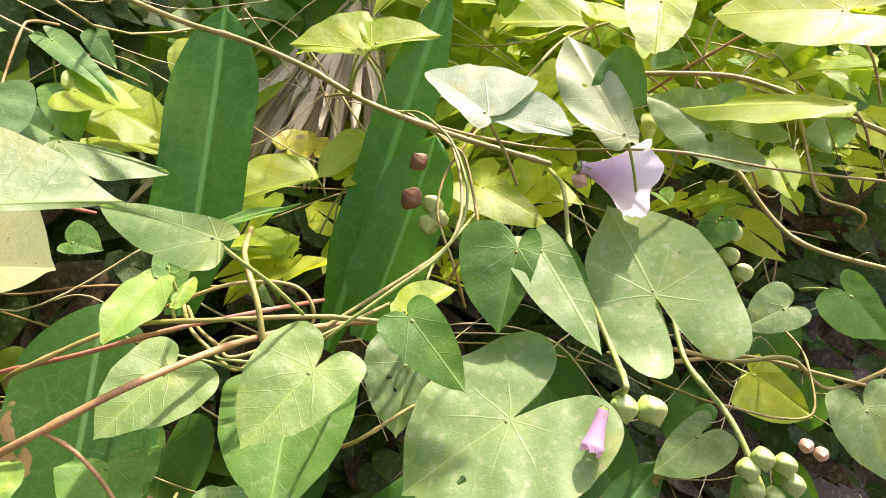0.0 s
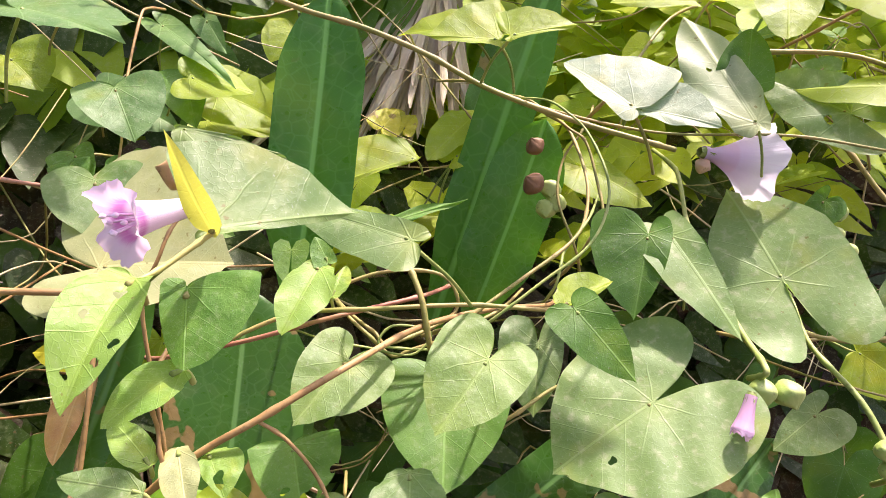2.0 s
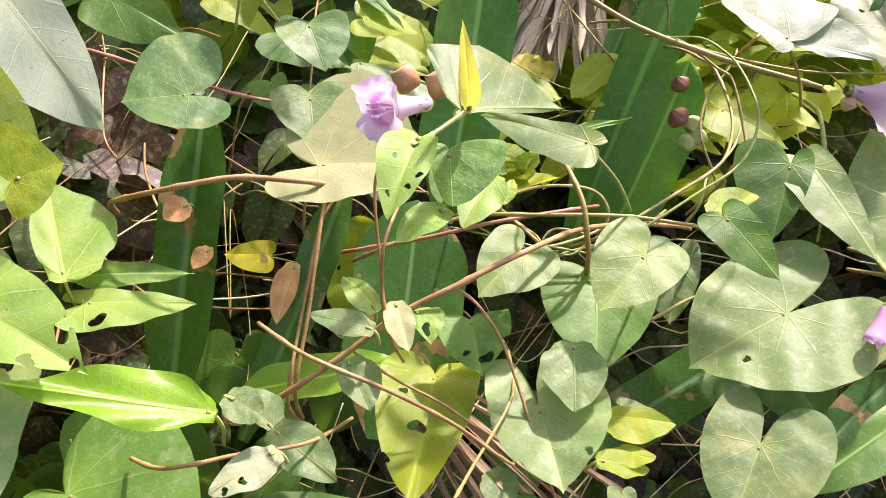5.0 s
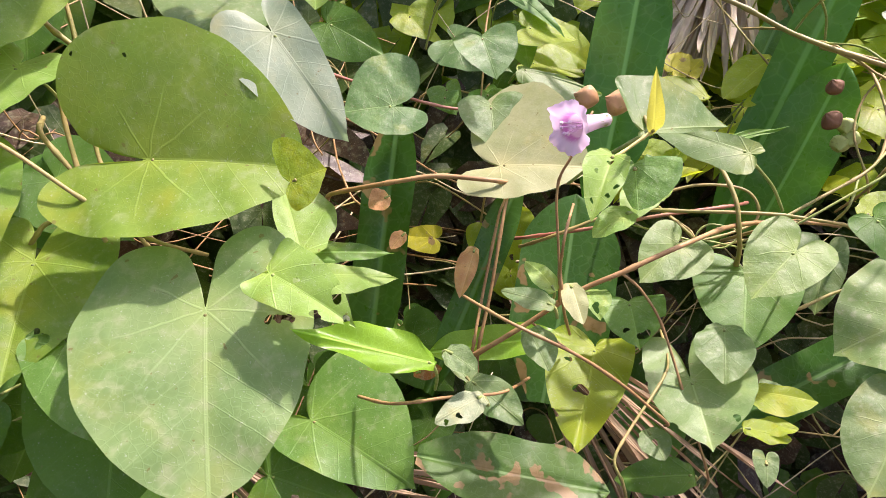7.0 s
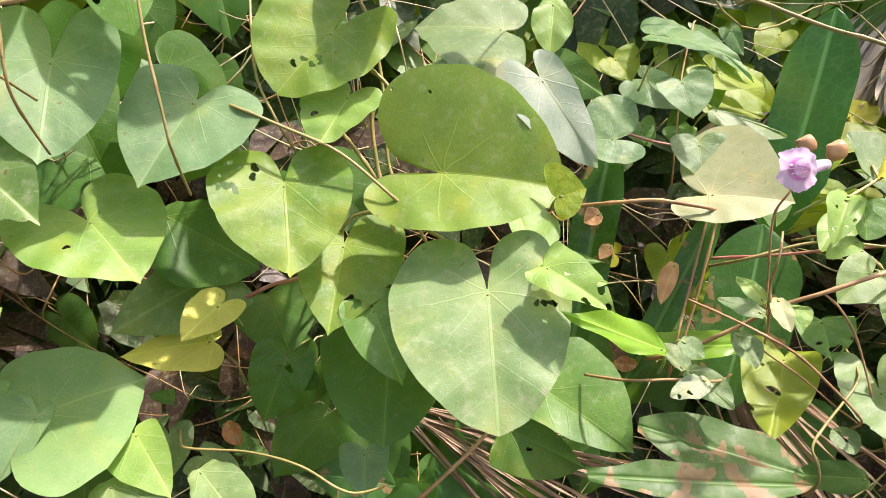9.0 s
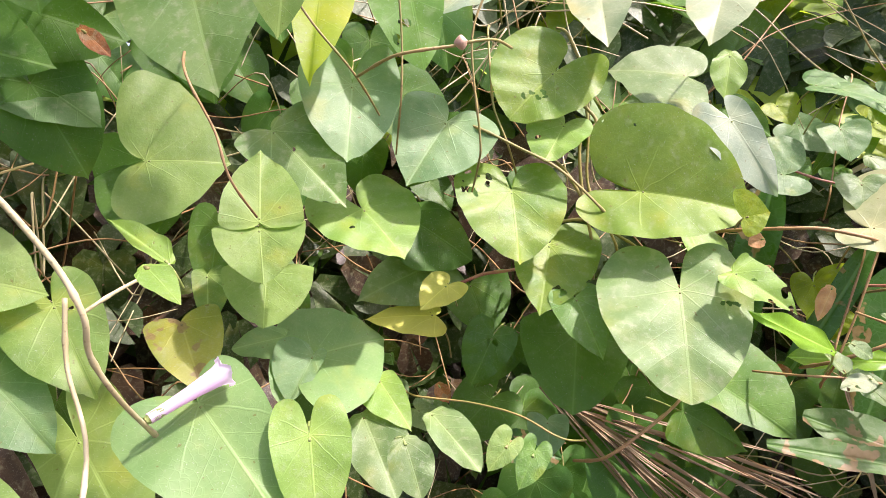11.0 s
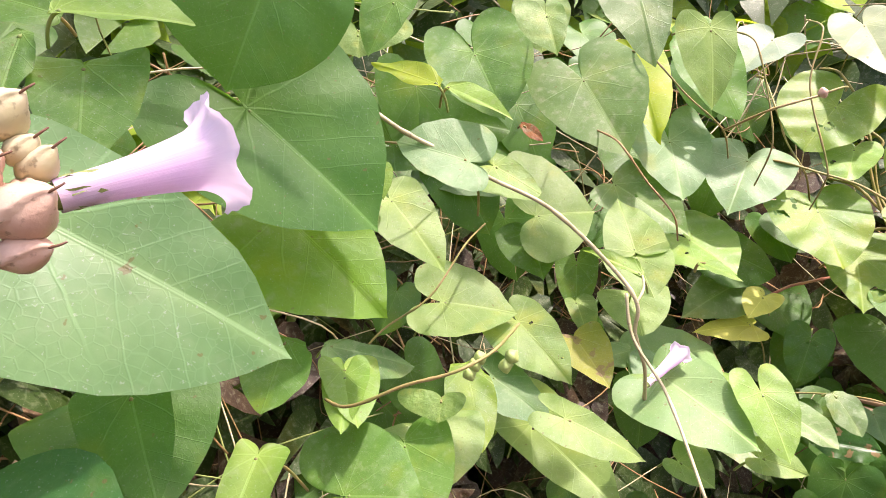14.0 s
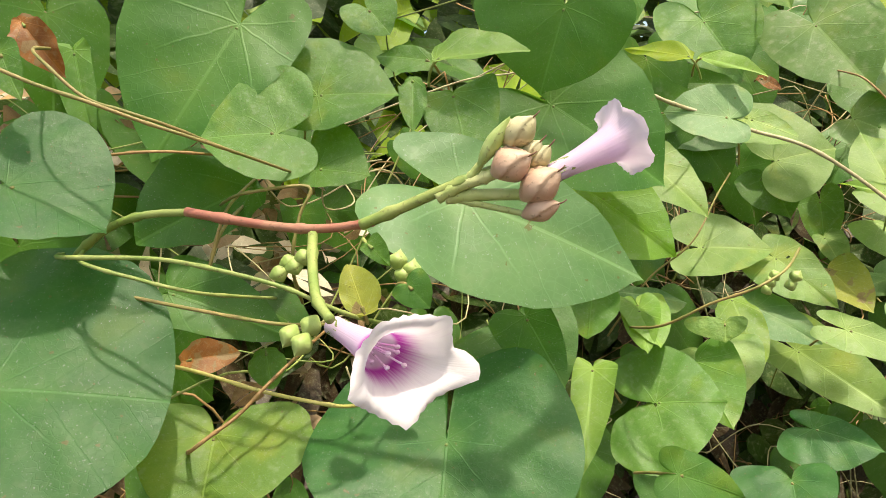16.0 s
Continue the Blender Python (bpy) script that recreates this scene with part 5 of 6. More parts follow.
stem(V7c, "so", 0.0010, (-0.605, -0.108, 1.254), (-0.563, -0.128, 1.241), (-0.546, -0.130, 1.227), (-0.527, -0.114, 1.191), (-0.509, -0.098, 1.163), (-0.509, -0.082, 1.148), (-0.530, -0.044, 1.127))
stem(V7c, "sb", 0.0010, (-0.588, -0.181, 1.168), (-0.548, -0.203, 1.153), (-0.533, -0.206, 1.138), (-0.521, -0.198, 1.111), (-0.497, -0.205, 1.088), (-0.493, -0.200, 1.074), (-0.509, -0.176, 1.054))
stem(V7c, "so", 0.0012, (-0.506, -0.089, 1.153), (-0.460, -0.101, 1.162), (-0.440, -0.095, 1.166), (-0.421, -0.072, 1.171), (-0.414, -0.064, 1.174), (-0.412, -0.043, 1.177), (-0.431, 0.002, 1.178))
stem(V7c, "so", 0.0009, (-0.514, -0.049, 1.255), (-0.479, -0.078, 1.238), (-0.467, -0.086, 1.221), (-0.461, -0.087, 1.177), (-0.458, -0.090, 1.142), (-0.466, -0.084, 1.123), (-0.497, -0.057, 1.096))
stem(V7c, "so", 0.0010, (-0.483, 0.049, 1.265), (-0.454, 0.014, 1.249), (-0.448, 0.000, 1.234), (-0.455, -0.017, 1.186), (-0.444, -0.018, 1.110), (-0.451, -0.010, 1.091), (-0.480, 0.018, 1.064))
stem(V7b, "so", 0.0011, (-0.758, -0.418, 0.930), (-0.716, -0.433, 0.950), (-0.700, -0.429, 0.964), (-0.678, -0.398, 0.999), (-0.650, -0.361, 1.025), (-0.647, -0.320, 1.064), (-0.655, -0.299, 1.075), (-0.685, -0.255, 1.085))
stem(V7c, "so", 0.0010, (-0.713, -0.450, 1.167), (-0.666, -0.459, 1.170), (-0.646, -0.452, 1.170), (-0.622, -0.422, 1.167), (-0.603, -0.400, 1.161), (-0.601, -0.379, 1.156), (-0.621, -0.336, 1.147))
stem(V7b, "so", 0.0011, (-0.576, -0.510, 0.980), (-0.524, -0.524, 0.988), (-0.500, -0.521, 0.994), (-0.477, -0.506, 1.004), (-0.455, -0.492, 1.010), (-0.446, -0.481, 1.014), (-0.446, -0.459, 1.019), (-0.469, -0.417, 1.025))
stem(V8b, "sp", 0.0032, (-0.390, -0.731, 1.122), (-0.383, -0.721, 1.125), (-0.377, -0.712, 1.126), (-0.370, -0.704, 1.127))
stem(V8b, "sp", 0.0032, (-0.389, -0.727, 1.121), (-0.379, -0.710, 1.118), (-0.365, -0.694, 1.113))
stem(V8b, "sp", 0.0017, (-0.388, -0.724, 1.120), (-0.379, -0.712, 1.113), (-0.368, -0.696, 1.104))
stem(V8b, "sp", 0.0022, (-0.381, -0.718, 1.126), (-0.378, -0.714, 1.130), (-0.375, -0.711, 1.133))
stem(V8b, "sg", 0.0026, (-0.587, -0.914, 1.126), (-0.535, -0.911, 1.136), (-0.515, -0.902, 1.143), (-0.503, -0.883, 1.151), (-0.491, -0.864, 1.152), (-0.476, -0.841, 1.147))
stem(V8b, "sr", 0.0027, (-0.477, -0.844, 1.148), (-0.461, -0.817, 1.135), (-0.444, -0.794, 1.125), (-0.429, -0.776, 1.120), (-0.412, -0.759, 1.118))
stem(V8b, "sg", 0.0030, (-0.416, -0.765, 1.118), (-0.401, -0.744, 1.122), (-0.385, -0.724, 1.126), (-0.374, -0.704, 1.129))
stem(V8b, "sg", 0.0027, (-0.433, -0.787, 1.119), (-0.409, -0.795, 1.104), (-0.383, -0.801, 1.090), (-0.367, -0.800, 1.081))
stem(V8b, "sg", 0.0013, (-0.545, -0.915, 1.144), (-0.493, -0.913, 1.140), (-0.472, -0.902, 1.136), (-0.446, -0.863, 1.125), (-0.424, -0.834, 1.111), (-0.414, -0.810, 1.097), (-0.408, -0.795, 1.085), (-0.414, -0.778, 1.073), (-0.447, -0.747, 1.057))
stem(V8b, "sg", 0.0011, (-0.521, -0.902, 1.143), (-0.473, -0.900, 1.134), (-0.456, -0.889, 1.126), (-0.450, -0.875, 1.118), (-0.444, -0.861, 1.110), (-0.450, -0.842, 1.101), (-0.483, -0.808, 1.089))
stem(V8b, "so", 0.0012, (-0.583, -0.904, 1.125), (-0.531, -0.902, 1.119), (-0.510, -0.893, 1.114), (-0.485, -0.856, 1.096), (-0.460, -0.821, 1.080), (-0.462, -0.803, 1.073), (-0.490, -0.772, 1.063))
stem(V8b, "sy", 0.0013, (-0.589, -0.894, 1.083), (-0.542, -0.891, 1.075), (-0.524, -0.880, 1.067), (-0.515, -0.857, 1.054), (-0.493, -0.829, 1.038), (-0.470, -0.798, 1.024), (-0.471, -0.781, 1.017), (-0.499, -0.749, 1.007))
stem(V8b, "sb", 0.0012, (-0.511, -0.876, 1.012), (-0.478, -0.872, 1.020), (-0.472, -0.860, 1.026), (-0.477, -0.844, 1.031), (-0.481, -0.826, 1.041), (-0.496, -0.806, 1.049), (-0.541, -0.772, 1.057))
stem(V8b, "so", 0.0011, (-0.536, -0.927, 1.260), (-0.489, -0.926, 1.249), (-0.472, -0.917, 1.239), (-0.464, -0.898, 1.224), (-0.456, -0.877, 1.210), (-0.457, -0.854, 1.196), (-0.459, -0.832, 1.184), (-0.471, -0.812, 1.175), (-0.513, -0.777, 1.163))
stem(V8b, "so", 0.0010, (-0.535, -0.895, 1.265), (-0.489, -0.898, 1.250), (-0.473, -0.892, 1.236), (-0.467, -0.878, 1.215), (-0.459, -0.859, 1.202), (-0.464, -0.840, 1.192), (-0.498, -0.808, 1.178))
stem(V8b, "sb", 0.0010, (-0.599, -0.905, 1.198), (-0.551, -0.899, 1.198), (-0.533, -0.887, 1.197), (-0.528, -0.872, 1.195), (-0.523, -0.860, 1.193), (-0.528, -0.839, 1.190), (-0.560, -0.803, 1.186))
stem(V8b, "so", 0.0012, (-0.568, -0.782, 1.076), (-0.526, -0.789, 1.098), (-0.513, -0.787, 1.115), (-0.511, -0.778, 1.135), (-0.508, -0.769, 1.151), (-0.521, -0.801, 1.156), (-0.538, -0.813, 1.157), (-0.586, -0.819, 1.158))
stem(V8b, "so", 0.0013, (-0.609, -0.794, 1.161), (-0.572, -0.819, 1.143), (-0.563, -0.831, 1.128), (-0.565, -0.838, 1.114), (-0.561, -0.824, 1.142), (-0.570, -0.812, 1.157), (-0.607, -0.787, 1.175))


# ---- ground and distance ----
def soil_material():
    m, t, p, out = material("soil")
    co = t.nodes.new("ShaderNodeTexCoord").outputs["Object"]
    c = blend(t, noise_of(t, co, 3.0, 6.0), (0.025, 0.018, 0.012), (0.075, 0.055, 0.036))
    c = blend(t, ramp(t, noise_of(t, co, 26.0, 5.0), 0.5, 0.7), c, (0.13, 0.10, 0.07))
    t.links.new(c, p.inputs["Base Color"])
    p.inputs["Roughness"].default_value = 0.95
    bump = add(t, "Bump", Strength=0.8, Distance=0.03)
    t.links.new(noise_of(t, co, 22.0, 6.0), bump.inputs["Height"])
    t.links.new(bump.outputs[0], p.inputs["Normal"])
    return m


def ground_mesh():
    verts, faces = [], []
    steps = [s * abs(s) ** 2.2 * 60 for s in np.linspace(-1, 1, 61)]
    for y in steps:
        for x in steps:
            verts.append((x, y, 0.05 * noise.noise((x * 1.3, y * 1.3, 0)) - 0.03))
    n = len(steps)
    for j in range(n - 1):
        for i in range(n - 1):
            a = j * n + i
            faces.append((a, a + 1, a + n + 1, a + n))
    return sheet("ground", verts, faces, [(v[0], v[1]) for v in verts], soil_material())


ground = new("ground", ground_mesh())
tagged(ground, "brown soil strewn with dry leaf litter", "ground", kind="structure")


def scattered(name, places, kinds, mats, label, category):
    """Many leaves in one mesh: (place, turn, size) each."""
    verts, faces, uvs, index = [], [], [], []
    shapes = []
    for kind in kinds:
        half = half_outline(kind, 7)
        rim = [(0.46 * x, y if y > 0 else y * 0.3) for x, y in half] + [(-0.46 * x, y if y > 0 else y * 0.3) for x, y in reversed(half[1:])]
        shapes.append(rim)
    for place, turn, size, *pick in places:
        rim = rng.choice(shapes)
        m = Matrix.LocRotScale(place, Euler([radians(a) for a in turn]), None)
        start = len(verts)
        fold, bow = rng.uniform(0.05, 0.5), rng.uniform(0, 0.4)
        for s in (0.0, 0.5, 1.0):
            for x, y in (rim if s else [(0, 0)]):
                x, y = x * s, y * s
                verts.append(m @ Vector((x * size, y * size, (abs(x) * fold - bow * y * abs(y)) * size)))
                uvs.append((0.5 + 0.5 * x, 0.5 + 0.5 * y))
        n = len(rim)
        k = pick[0] if pick else rng.randrange(len(mats))
        for i in range(n - 1):
            faces.append((start, start + 1 + i, start + 2 + i))
            faces.append((start + 1 + i, start + 1 + n + i, start + 2 + n + i, start + 2 + i))
            index += [k, k]
    me = sheet(name, verts, faces, uvs, mats[0])
    for mm in mats[1:]:
        me.materials.append(mm)
    me.polygons.foreach_set("material_index", index)
    return tagged(new(name, me), label, category, kind="stuff")


# sunlight is put into the first two colours, bright yellow and lime
FAR = [leaf_material("far_leaf_sunlit_yellow", (0.27, 0.40, 0.020), (0.42, 0.54, 0.04), (0.66, 0.78, 0.02), through_light=0.55, island=True),
       leaf_material("far_leaf_sunlit_lime", (0.17, 0.32, 0.02), (0.30, 0.45, 0.03), (0.50, 0.70, 0.02), through_light=0.5, island=True),
       leaf_material("far_leaf_green", (0.06, 0.17, 0.03), (0.12, 0.25, 0.04), (0.30, 0.54, 0.03), through_light=0.42, island=True),
       # shade of the hedge's depths is put into these two near-black colours
       leaf_material("far_leaf_shaded", (0.016, 0.042, 0.005), (0.032, 0.070, 0.008), (0.11, 0.20, 0.010), through_light=0.20, island=True),
       leaf_material("far_leaf_brown_shaded", (0.020, 0.013, 0.008), (0.060, 0.036, 0.020), (0.08, 0.04, 0.012), through_light=0.12, island=True)]
LITTER = [leaf_material("litter_brown", (0.045, 0.026, 0.014), (0.12, 0.07, 0.034), (0.2, 0.1, 0.03), through_light=0.12, island=True),
          leaf_material("litter_grey", (0.10, 0.08, 0.06), (0.22, 0.18, 0.14), (0.2, 0.14, 0.08), through_light=0.12, island=True)]

DRY = [leaf_material("dry_leaf_pale", (0.40, 0.33, 0.26), (0.66, 0.58, 0.48), (0.4, 0.3, 0.2), through_light=0.2, island=True),
       leaf_material("dry_leaf_tan", (0.20, 0.13, 0.07), (0.40, 0.28, 0.17), (0.3, 0.2, 0.1), through_light=0.15, island=True)]

# the hedge's face, from start to end of the walk, and what lies behind it
LINE = [Vector(p) for p in ((0.60, 0.85), (0.25, 0.62), (-0.05, 0.47), (-0.30, 0.38), (-0.50, 0.24), (-0.64, 0.06), (-0.66, -0.20), (-0.62, -0.45), (-0.58, -0.70), (-0.60, -1.0), (-0.60, -1.4))]
HUB = Vector((-0.05, -0.35))


def on_hedge(s, behind):
    k = min(int(s * (len(LINE) - 1)), len(LINE) - 2)
    f = s * (len(LINE) - 1) - k
    p = LINE[k].lerp(LINE[k + 1], f)
    way = (p - HUB).normalized()
    return p + way * behind, way


def facing(way, up, spin):
    """The turn of a leaf whose tip hangs down and whose face looks out of the hedge and upwards."""
    n = Vector((-way.x * math.cos(up), -way.y * math.cos(up), math.sin(up)))
    y = Vector((0, 0, -1)) + n * n.z
    y = Matrix.Rotation(spin, 3, n) @ y.normalized()
    x = y.cross(n)
    return [math.degrees(a) for a in Matrix((x, y, n)).transposed().to_euler()]


places = []
# colours are picked by height: sunlit tones at the top, shade tones below
for _ in range(12500):
    s = rng.random()
    deep = (0.5 if s < 0.35 else 0.40) + 2.6 * rng.random() ** 1.8
    p, way = on_hedge(s, deep)
    top = (1.25 if s < 0.42 else 1.65) + 0.60 * deep + 0.2 * noise.noise((p.x * 2.5, p.y * 2.5, 3.0))
    z = top * rng.random() ** 0.8
    turn = facing(way, radians(rng.uniform(5, 70)), rng.uniform(-1.3, 1.3))
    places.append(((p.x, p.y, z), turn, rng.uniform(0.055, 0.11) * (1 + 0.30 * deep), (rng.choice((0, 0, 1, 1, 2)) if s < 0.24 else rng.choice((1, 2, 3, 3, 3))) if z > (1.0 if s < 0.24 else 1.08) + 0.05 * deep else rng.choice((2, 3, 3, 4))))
# low inner leaves, coloured dark to read as shaded gaps
for _ in range(9000):
    s = rng.random()
    deep = (0.42 if s < 0.35 else 0.26) + 0.7 * rng.random()
    p, way = on_hedge(s, deep)
    z = (1.02 if s < 0.35 else 1.12) * rng.random() ** 0.6
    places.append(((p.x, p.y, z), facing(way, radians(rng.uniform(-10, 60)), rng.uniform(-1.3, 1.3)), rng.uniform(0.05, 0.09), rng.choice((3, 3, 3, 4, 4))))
# flat layer of dark leaves, added to block light from the gaps below
for _ in range(5000):
    s = 0.62 * rng.random()
    p, way = on_hedge(s, rng.uniform(0.46, 1.5))
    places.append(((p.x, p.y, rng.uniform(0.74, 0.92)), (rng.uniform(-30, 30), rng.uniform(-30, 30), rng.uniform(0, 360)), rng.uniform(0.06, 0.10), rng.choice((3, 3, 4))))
# small leaves near the top, with sunshine put into their yellow and lime
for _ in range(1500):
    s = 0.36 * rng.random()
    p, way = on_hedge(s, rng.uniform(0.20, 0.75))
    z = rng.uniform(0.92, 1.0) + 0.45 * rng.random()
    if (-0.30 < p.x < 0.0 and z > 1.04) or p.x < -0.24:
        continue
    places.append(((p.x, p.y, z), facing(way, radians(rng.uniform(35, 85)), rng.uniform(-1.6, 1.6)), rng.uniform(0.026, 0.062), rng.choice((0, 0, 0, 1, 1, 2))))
scattered("shrub_foliage", places, ("heart", "oval"), FAR, "loose shrub leaves behind the vines, coloured sunlit yellow-green above and shade-dark below", "foliage")

places = []
for _ in range(2400):
    s = rng.random()
    p, way = on_hedge(s, rng.uniform(0.0, 3.2))
    places.append(((p.x, p.y, rng.uniform(0.0, 0.07)), (rng.uniform(-35, 35), rng.uniform(-35, 35), rng.uniform(0, 360)), rng.uniform(0.05, 0.13)))
scattered("leaf_litter", places, ("heart", "lance", "oval"), LITTER, "dry brown fallen leaves on soil", "leaf litter")

places = []
for _ in range(420):
    p, way = on_hedge(rng.uniform(0.74, 0.97), rng.uniform(0.20, 0.42))
    places.append(((p.x, p.y, rng.uniform(0.92, 1.34)), (rng.uniform(-80, 80), rng.uniform(-80, 80), rng.uniform(0, 360)), rng.uniform(0.018, 0.045)))
scattered("dry_leaves", places, ("lance", "oval"), DRY, "pale papery dead leaves caught among stems", "dead leaves")

# leaves deeper in the hedge, each on its own stalk, coloured dark for shade
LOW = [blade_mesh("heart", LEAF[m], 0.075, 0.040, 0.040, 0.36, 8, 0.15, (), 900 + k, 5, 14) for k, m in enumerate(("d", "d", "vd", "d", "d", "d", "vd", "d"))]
STALK = tube_mesh("petiole", [(0, 0, 0), (0, -0.01, -0.02), (0.004, -0.03, -0.05)], 0.0010, STEM["so"], sides=5, knots=False)
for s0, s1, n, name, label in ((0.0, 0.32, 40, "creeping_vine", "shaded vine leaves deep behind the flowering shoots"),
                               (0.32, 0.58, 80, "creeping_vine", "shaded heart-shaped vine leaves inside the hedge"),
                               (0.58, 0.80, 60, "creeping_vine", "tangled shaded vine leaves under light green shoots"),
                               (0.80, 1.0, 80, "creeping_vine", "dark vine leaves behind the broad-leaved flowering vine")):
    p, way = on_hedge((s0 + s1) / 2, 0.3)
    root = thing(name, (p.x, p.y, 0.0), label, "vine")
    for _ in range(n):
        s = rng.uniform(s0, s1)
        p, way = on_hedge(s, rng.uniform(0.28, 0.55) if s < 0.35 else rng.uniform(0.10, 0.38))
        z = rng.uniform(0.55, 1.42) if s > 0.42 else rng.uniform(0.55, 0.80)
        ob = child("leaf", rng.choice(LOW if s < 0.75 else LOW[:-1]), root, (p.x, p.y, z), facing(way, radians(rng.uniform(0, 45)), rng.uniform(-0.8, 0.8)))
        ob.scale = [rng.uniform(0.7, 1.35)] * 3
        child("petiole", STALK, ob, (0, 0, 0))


# ---- unseen tree, added to shade the far end of the walk ----
def shade_tree():
    foot = Vector((2.5, -1.3, 0.0))
    root = thing("tree", foot, "tall thin-leaved tree out of view, added to lightly shade the hedge", "tree")
    bark = stem_material("bark", (0.16, 0.12, 0.08), (0.30, 0.24, 0.17), 0.9)
    child("trunk", tube_mesh("trunk", [(0, 0, -0.1), (-0.05, 0.05, 2.4), (-0.3, 0.4, 4.6), (-0.7, 1.0, 6.2)], 0.13, bark, 0.45, 14), root, foot)
    for k in range(9):
        a = 0.7 * k
        end = Vector((-1.2 + 1.1 * math.cos(a), 1.75 + 0.6 * math.sin(a), 6.9 + 0.3 * math.sin(2.1 * k)))
        child("limb", tube_mesh("limb", [(-0.4, 0.55, 5.0), Vector((-0.7, 1.0, 6.2)).lerp(end, 0.35), end], 0.022, bark, 0.3), root, foot)
    verts, faces, uvs = [], [], []
    half = half_outline("oval", 5)
    rim = [(0.4 * x, y) for x, y in half] + [(-0.4 * x, y) for x, y in reversed(half[1:])]
    for n in range(850):
        d = Vector((rng.gauss(0, 1), rng.gauss(0, 1), rng.gauss(0, 1))).normalized() * rng.random() ** 0.4
        p = Vector((-1.2 + 1.5 * d.x, 1.62 + 1.05 * d.y, 7.0 + 0.5 * d.z))
        p += 0.08 * Vector(noise.noise_vector(p * 2.0))
        m = Matrix.LocRotScale(p, Euler((rng.uniform(-0.9, 0.9), rng.uniform(-0.9, 0.9), rng.uniform(0, 6.3))), [rng.uniform(0.05, 0.08)] * 3)
        start = len(verts)
        verts += [tuple(m @ Vector((x, y, 0.3 * abs(x)))) for x, y in rim]
        uvs += [(0.5 + 0.5 * x, 0.5 + 0.5 * y) for x, y in rim]
        faces.append(tuple(range(start, start + len(rim))))
    child("crown", sheet("crown", verts, faces, uvs, FAR[2]), root, foot)


shade_tree()


# ---- dry palm fronds ----
def dry_frond(base, tip, spread, count, label, width, tint="dry"):
    root = thing("dead_palm_frond", base, label, "palm frond", "dead palm fronds")
    base, tip = Vector(base), Vector(tip)
    for k in range(count):
        f = (k + 0.5) / count
        start = base.lerp(tip, 0.25 * rng.random())
        end = tip + Vector(spread) * (f * 2 - 1) + Vector((rng.gauss(0, 0.02), rng.gauss(0, 0.03), rng.gauss(0, 0.02)))
        d = end - start
        q = d.to_track_quat("Y", "Z").to_euler()
        me = strap_mesh(LEAF[tint], d.length * rng.uniform(0.9, 1.15), width * rng.uniform(0.6, 1.3), width * rng.uniform(0.6, 1.3), rng.uniform(15, 45), rng.uniform(-0.05, 0.12), k)
        ob = child("leaflet", me, root, start)
        ob.rotation_euler = q
        ob.rotation_euler.rotate_axis("Y", rng.uniform(-0.8, 0.8))


dry_frond((-0.073, 0.962, 1.290), (-0.195, 0.881, 1.080), (0.125, 0.0, 0.02), 76, "grey-brown dry palm frond hanging behind the fern", 0.0065)
dry_frond((-0.30, 0.55, 0.86), (-0.10, 0.52, 0.62), (0.05, 0.0, 0.08), 22, "brown dry palm frond lying among the fern bases", 0.0028, "straw")
dry_frond((-0.62, 0.35, 0.76), (-0.30, 0.42, 0.62), (0.0, 0.05, 0.10), 24, "brown dry palm frond lying under the vine", 0.0026, "straw")


# ---- tangle of thin stems ----
def tangle(s0, s1, near, far, count, label, tint):
    verts, faces, uvs = [], [], []
    for _ in range(count):
        s, h = rng.uniform(s0, s1), rng.uniform(0.35, 1.35)
        pts = []
        lean, drift = rng.uniform(-0.5, 0.5), rng.uniform(-0.06, 0.06)
        for k in range(5):
            p, way = on_hedge(min(max(s + drift * k * 0.6, 0), 1), rng.uniform(near, far))
            pts.append((p.x, p.y, h + lean * (k - 2) * 0.14 + rng.gauss(0, 0.035)))
        me = tube_mesh("vine", pts, rng.uniform(0.0005, 0.0013), STEM["so"], sides=5, knots=False)
        start = len(verts)
        verts += [tuple(v.co) for v in me.vertices]
        faces += [tuple(start + i for i in f.vertices) for f in me.polygons]
        uvs += [(0.5, 0.5)] * len(me.vertices)
        bpy.data.meshes.remove(me)
    me = sheet("stem_tangle", verts, faces, uvs, STEM[tint])
    return tagged(new("stem_tangle", me), label, "vine stems", kind="stuff")


tangle(0.0, 0.40, 0.22, 0.46, 80, "tangled thin olive vine stems among the ferns", "so")
tangle(0.0, 0.36, 0.24, 0.44, 46, "thin dry tan twigs among sunlit leaves", "st")
tangle(0.35, 0.70, 0.16, 0.40, 110, "tangled thin vine stems inside the leafy hedge", "sb")
tangle(0.38, 0.78, 0.14, 0.32, 90, "pale tan vine stems threading the hedge", "st")
tangle(0.65, 1.00, 0.18, 0.42, 120, "tangled thin brown vine stems behind broad leaves", "sb")
tangle(0.70, 0.98, 0.12, 0.34, 60, "thin yellow-green stems under broad leaves", "sg")


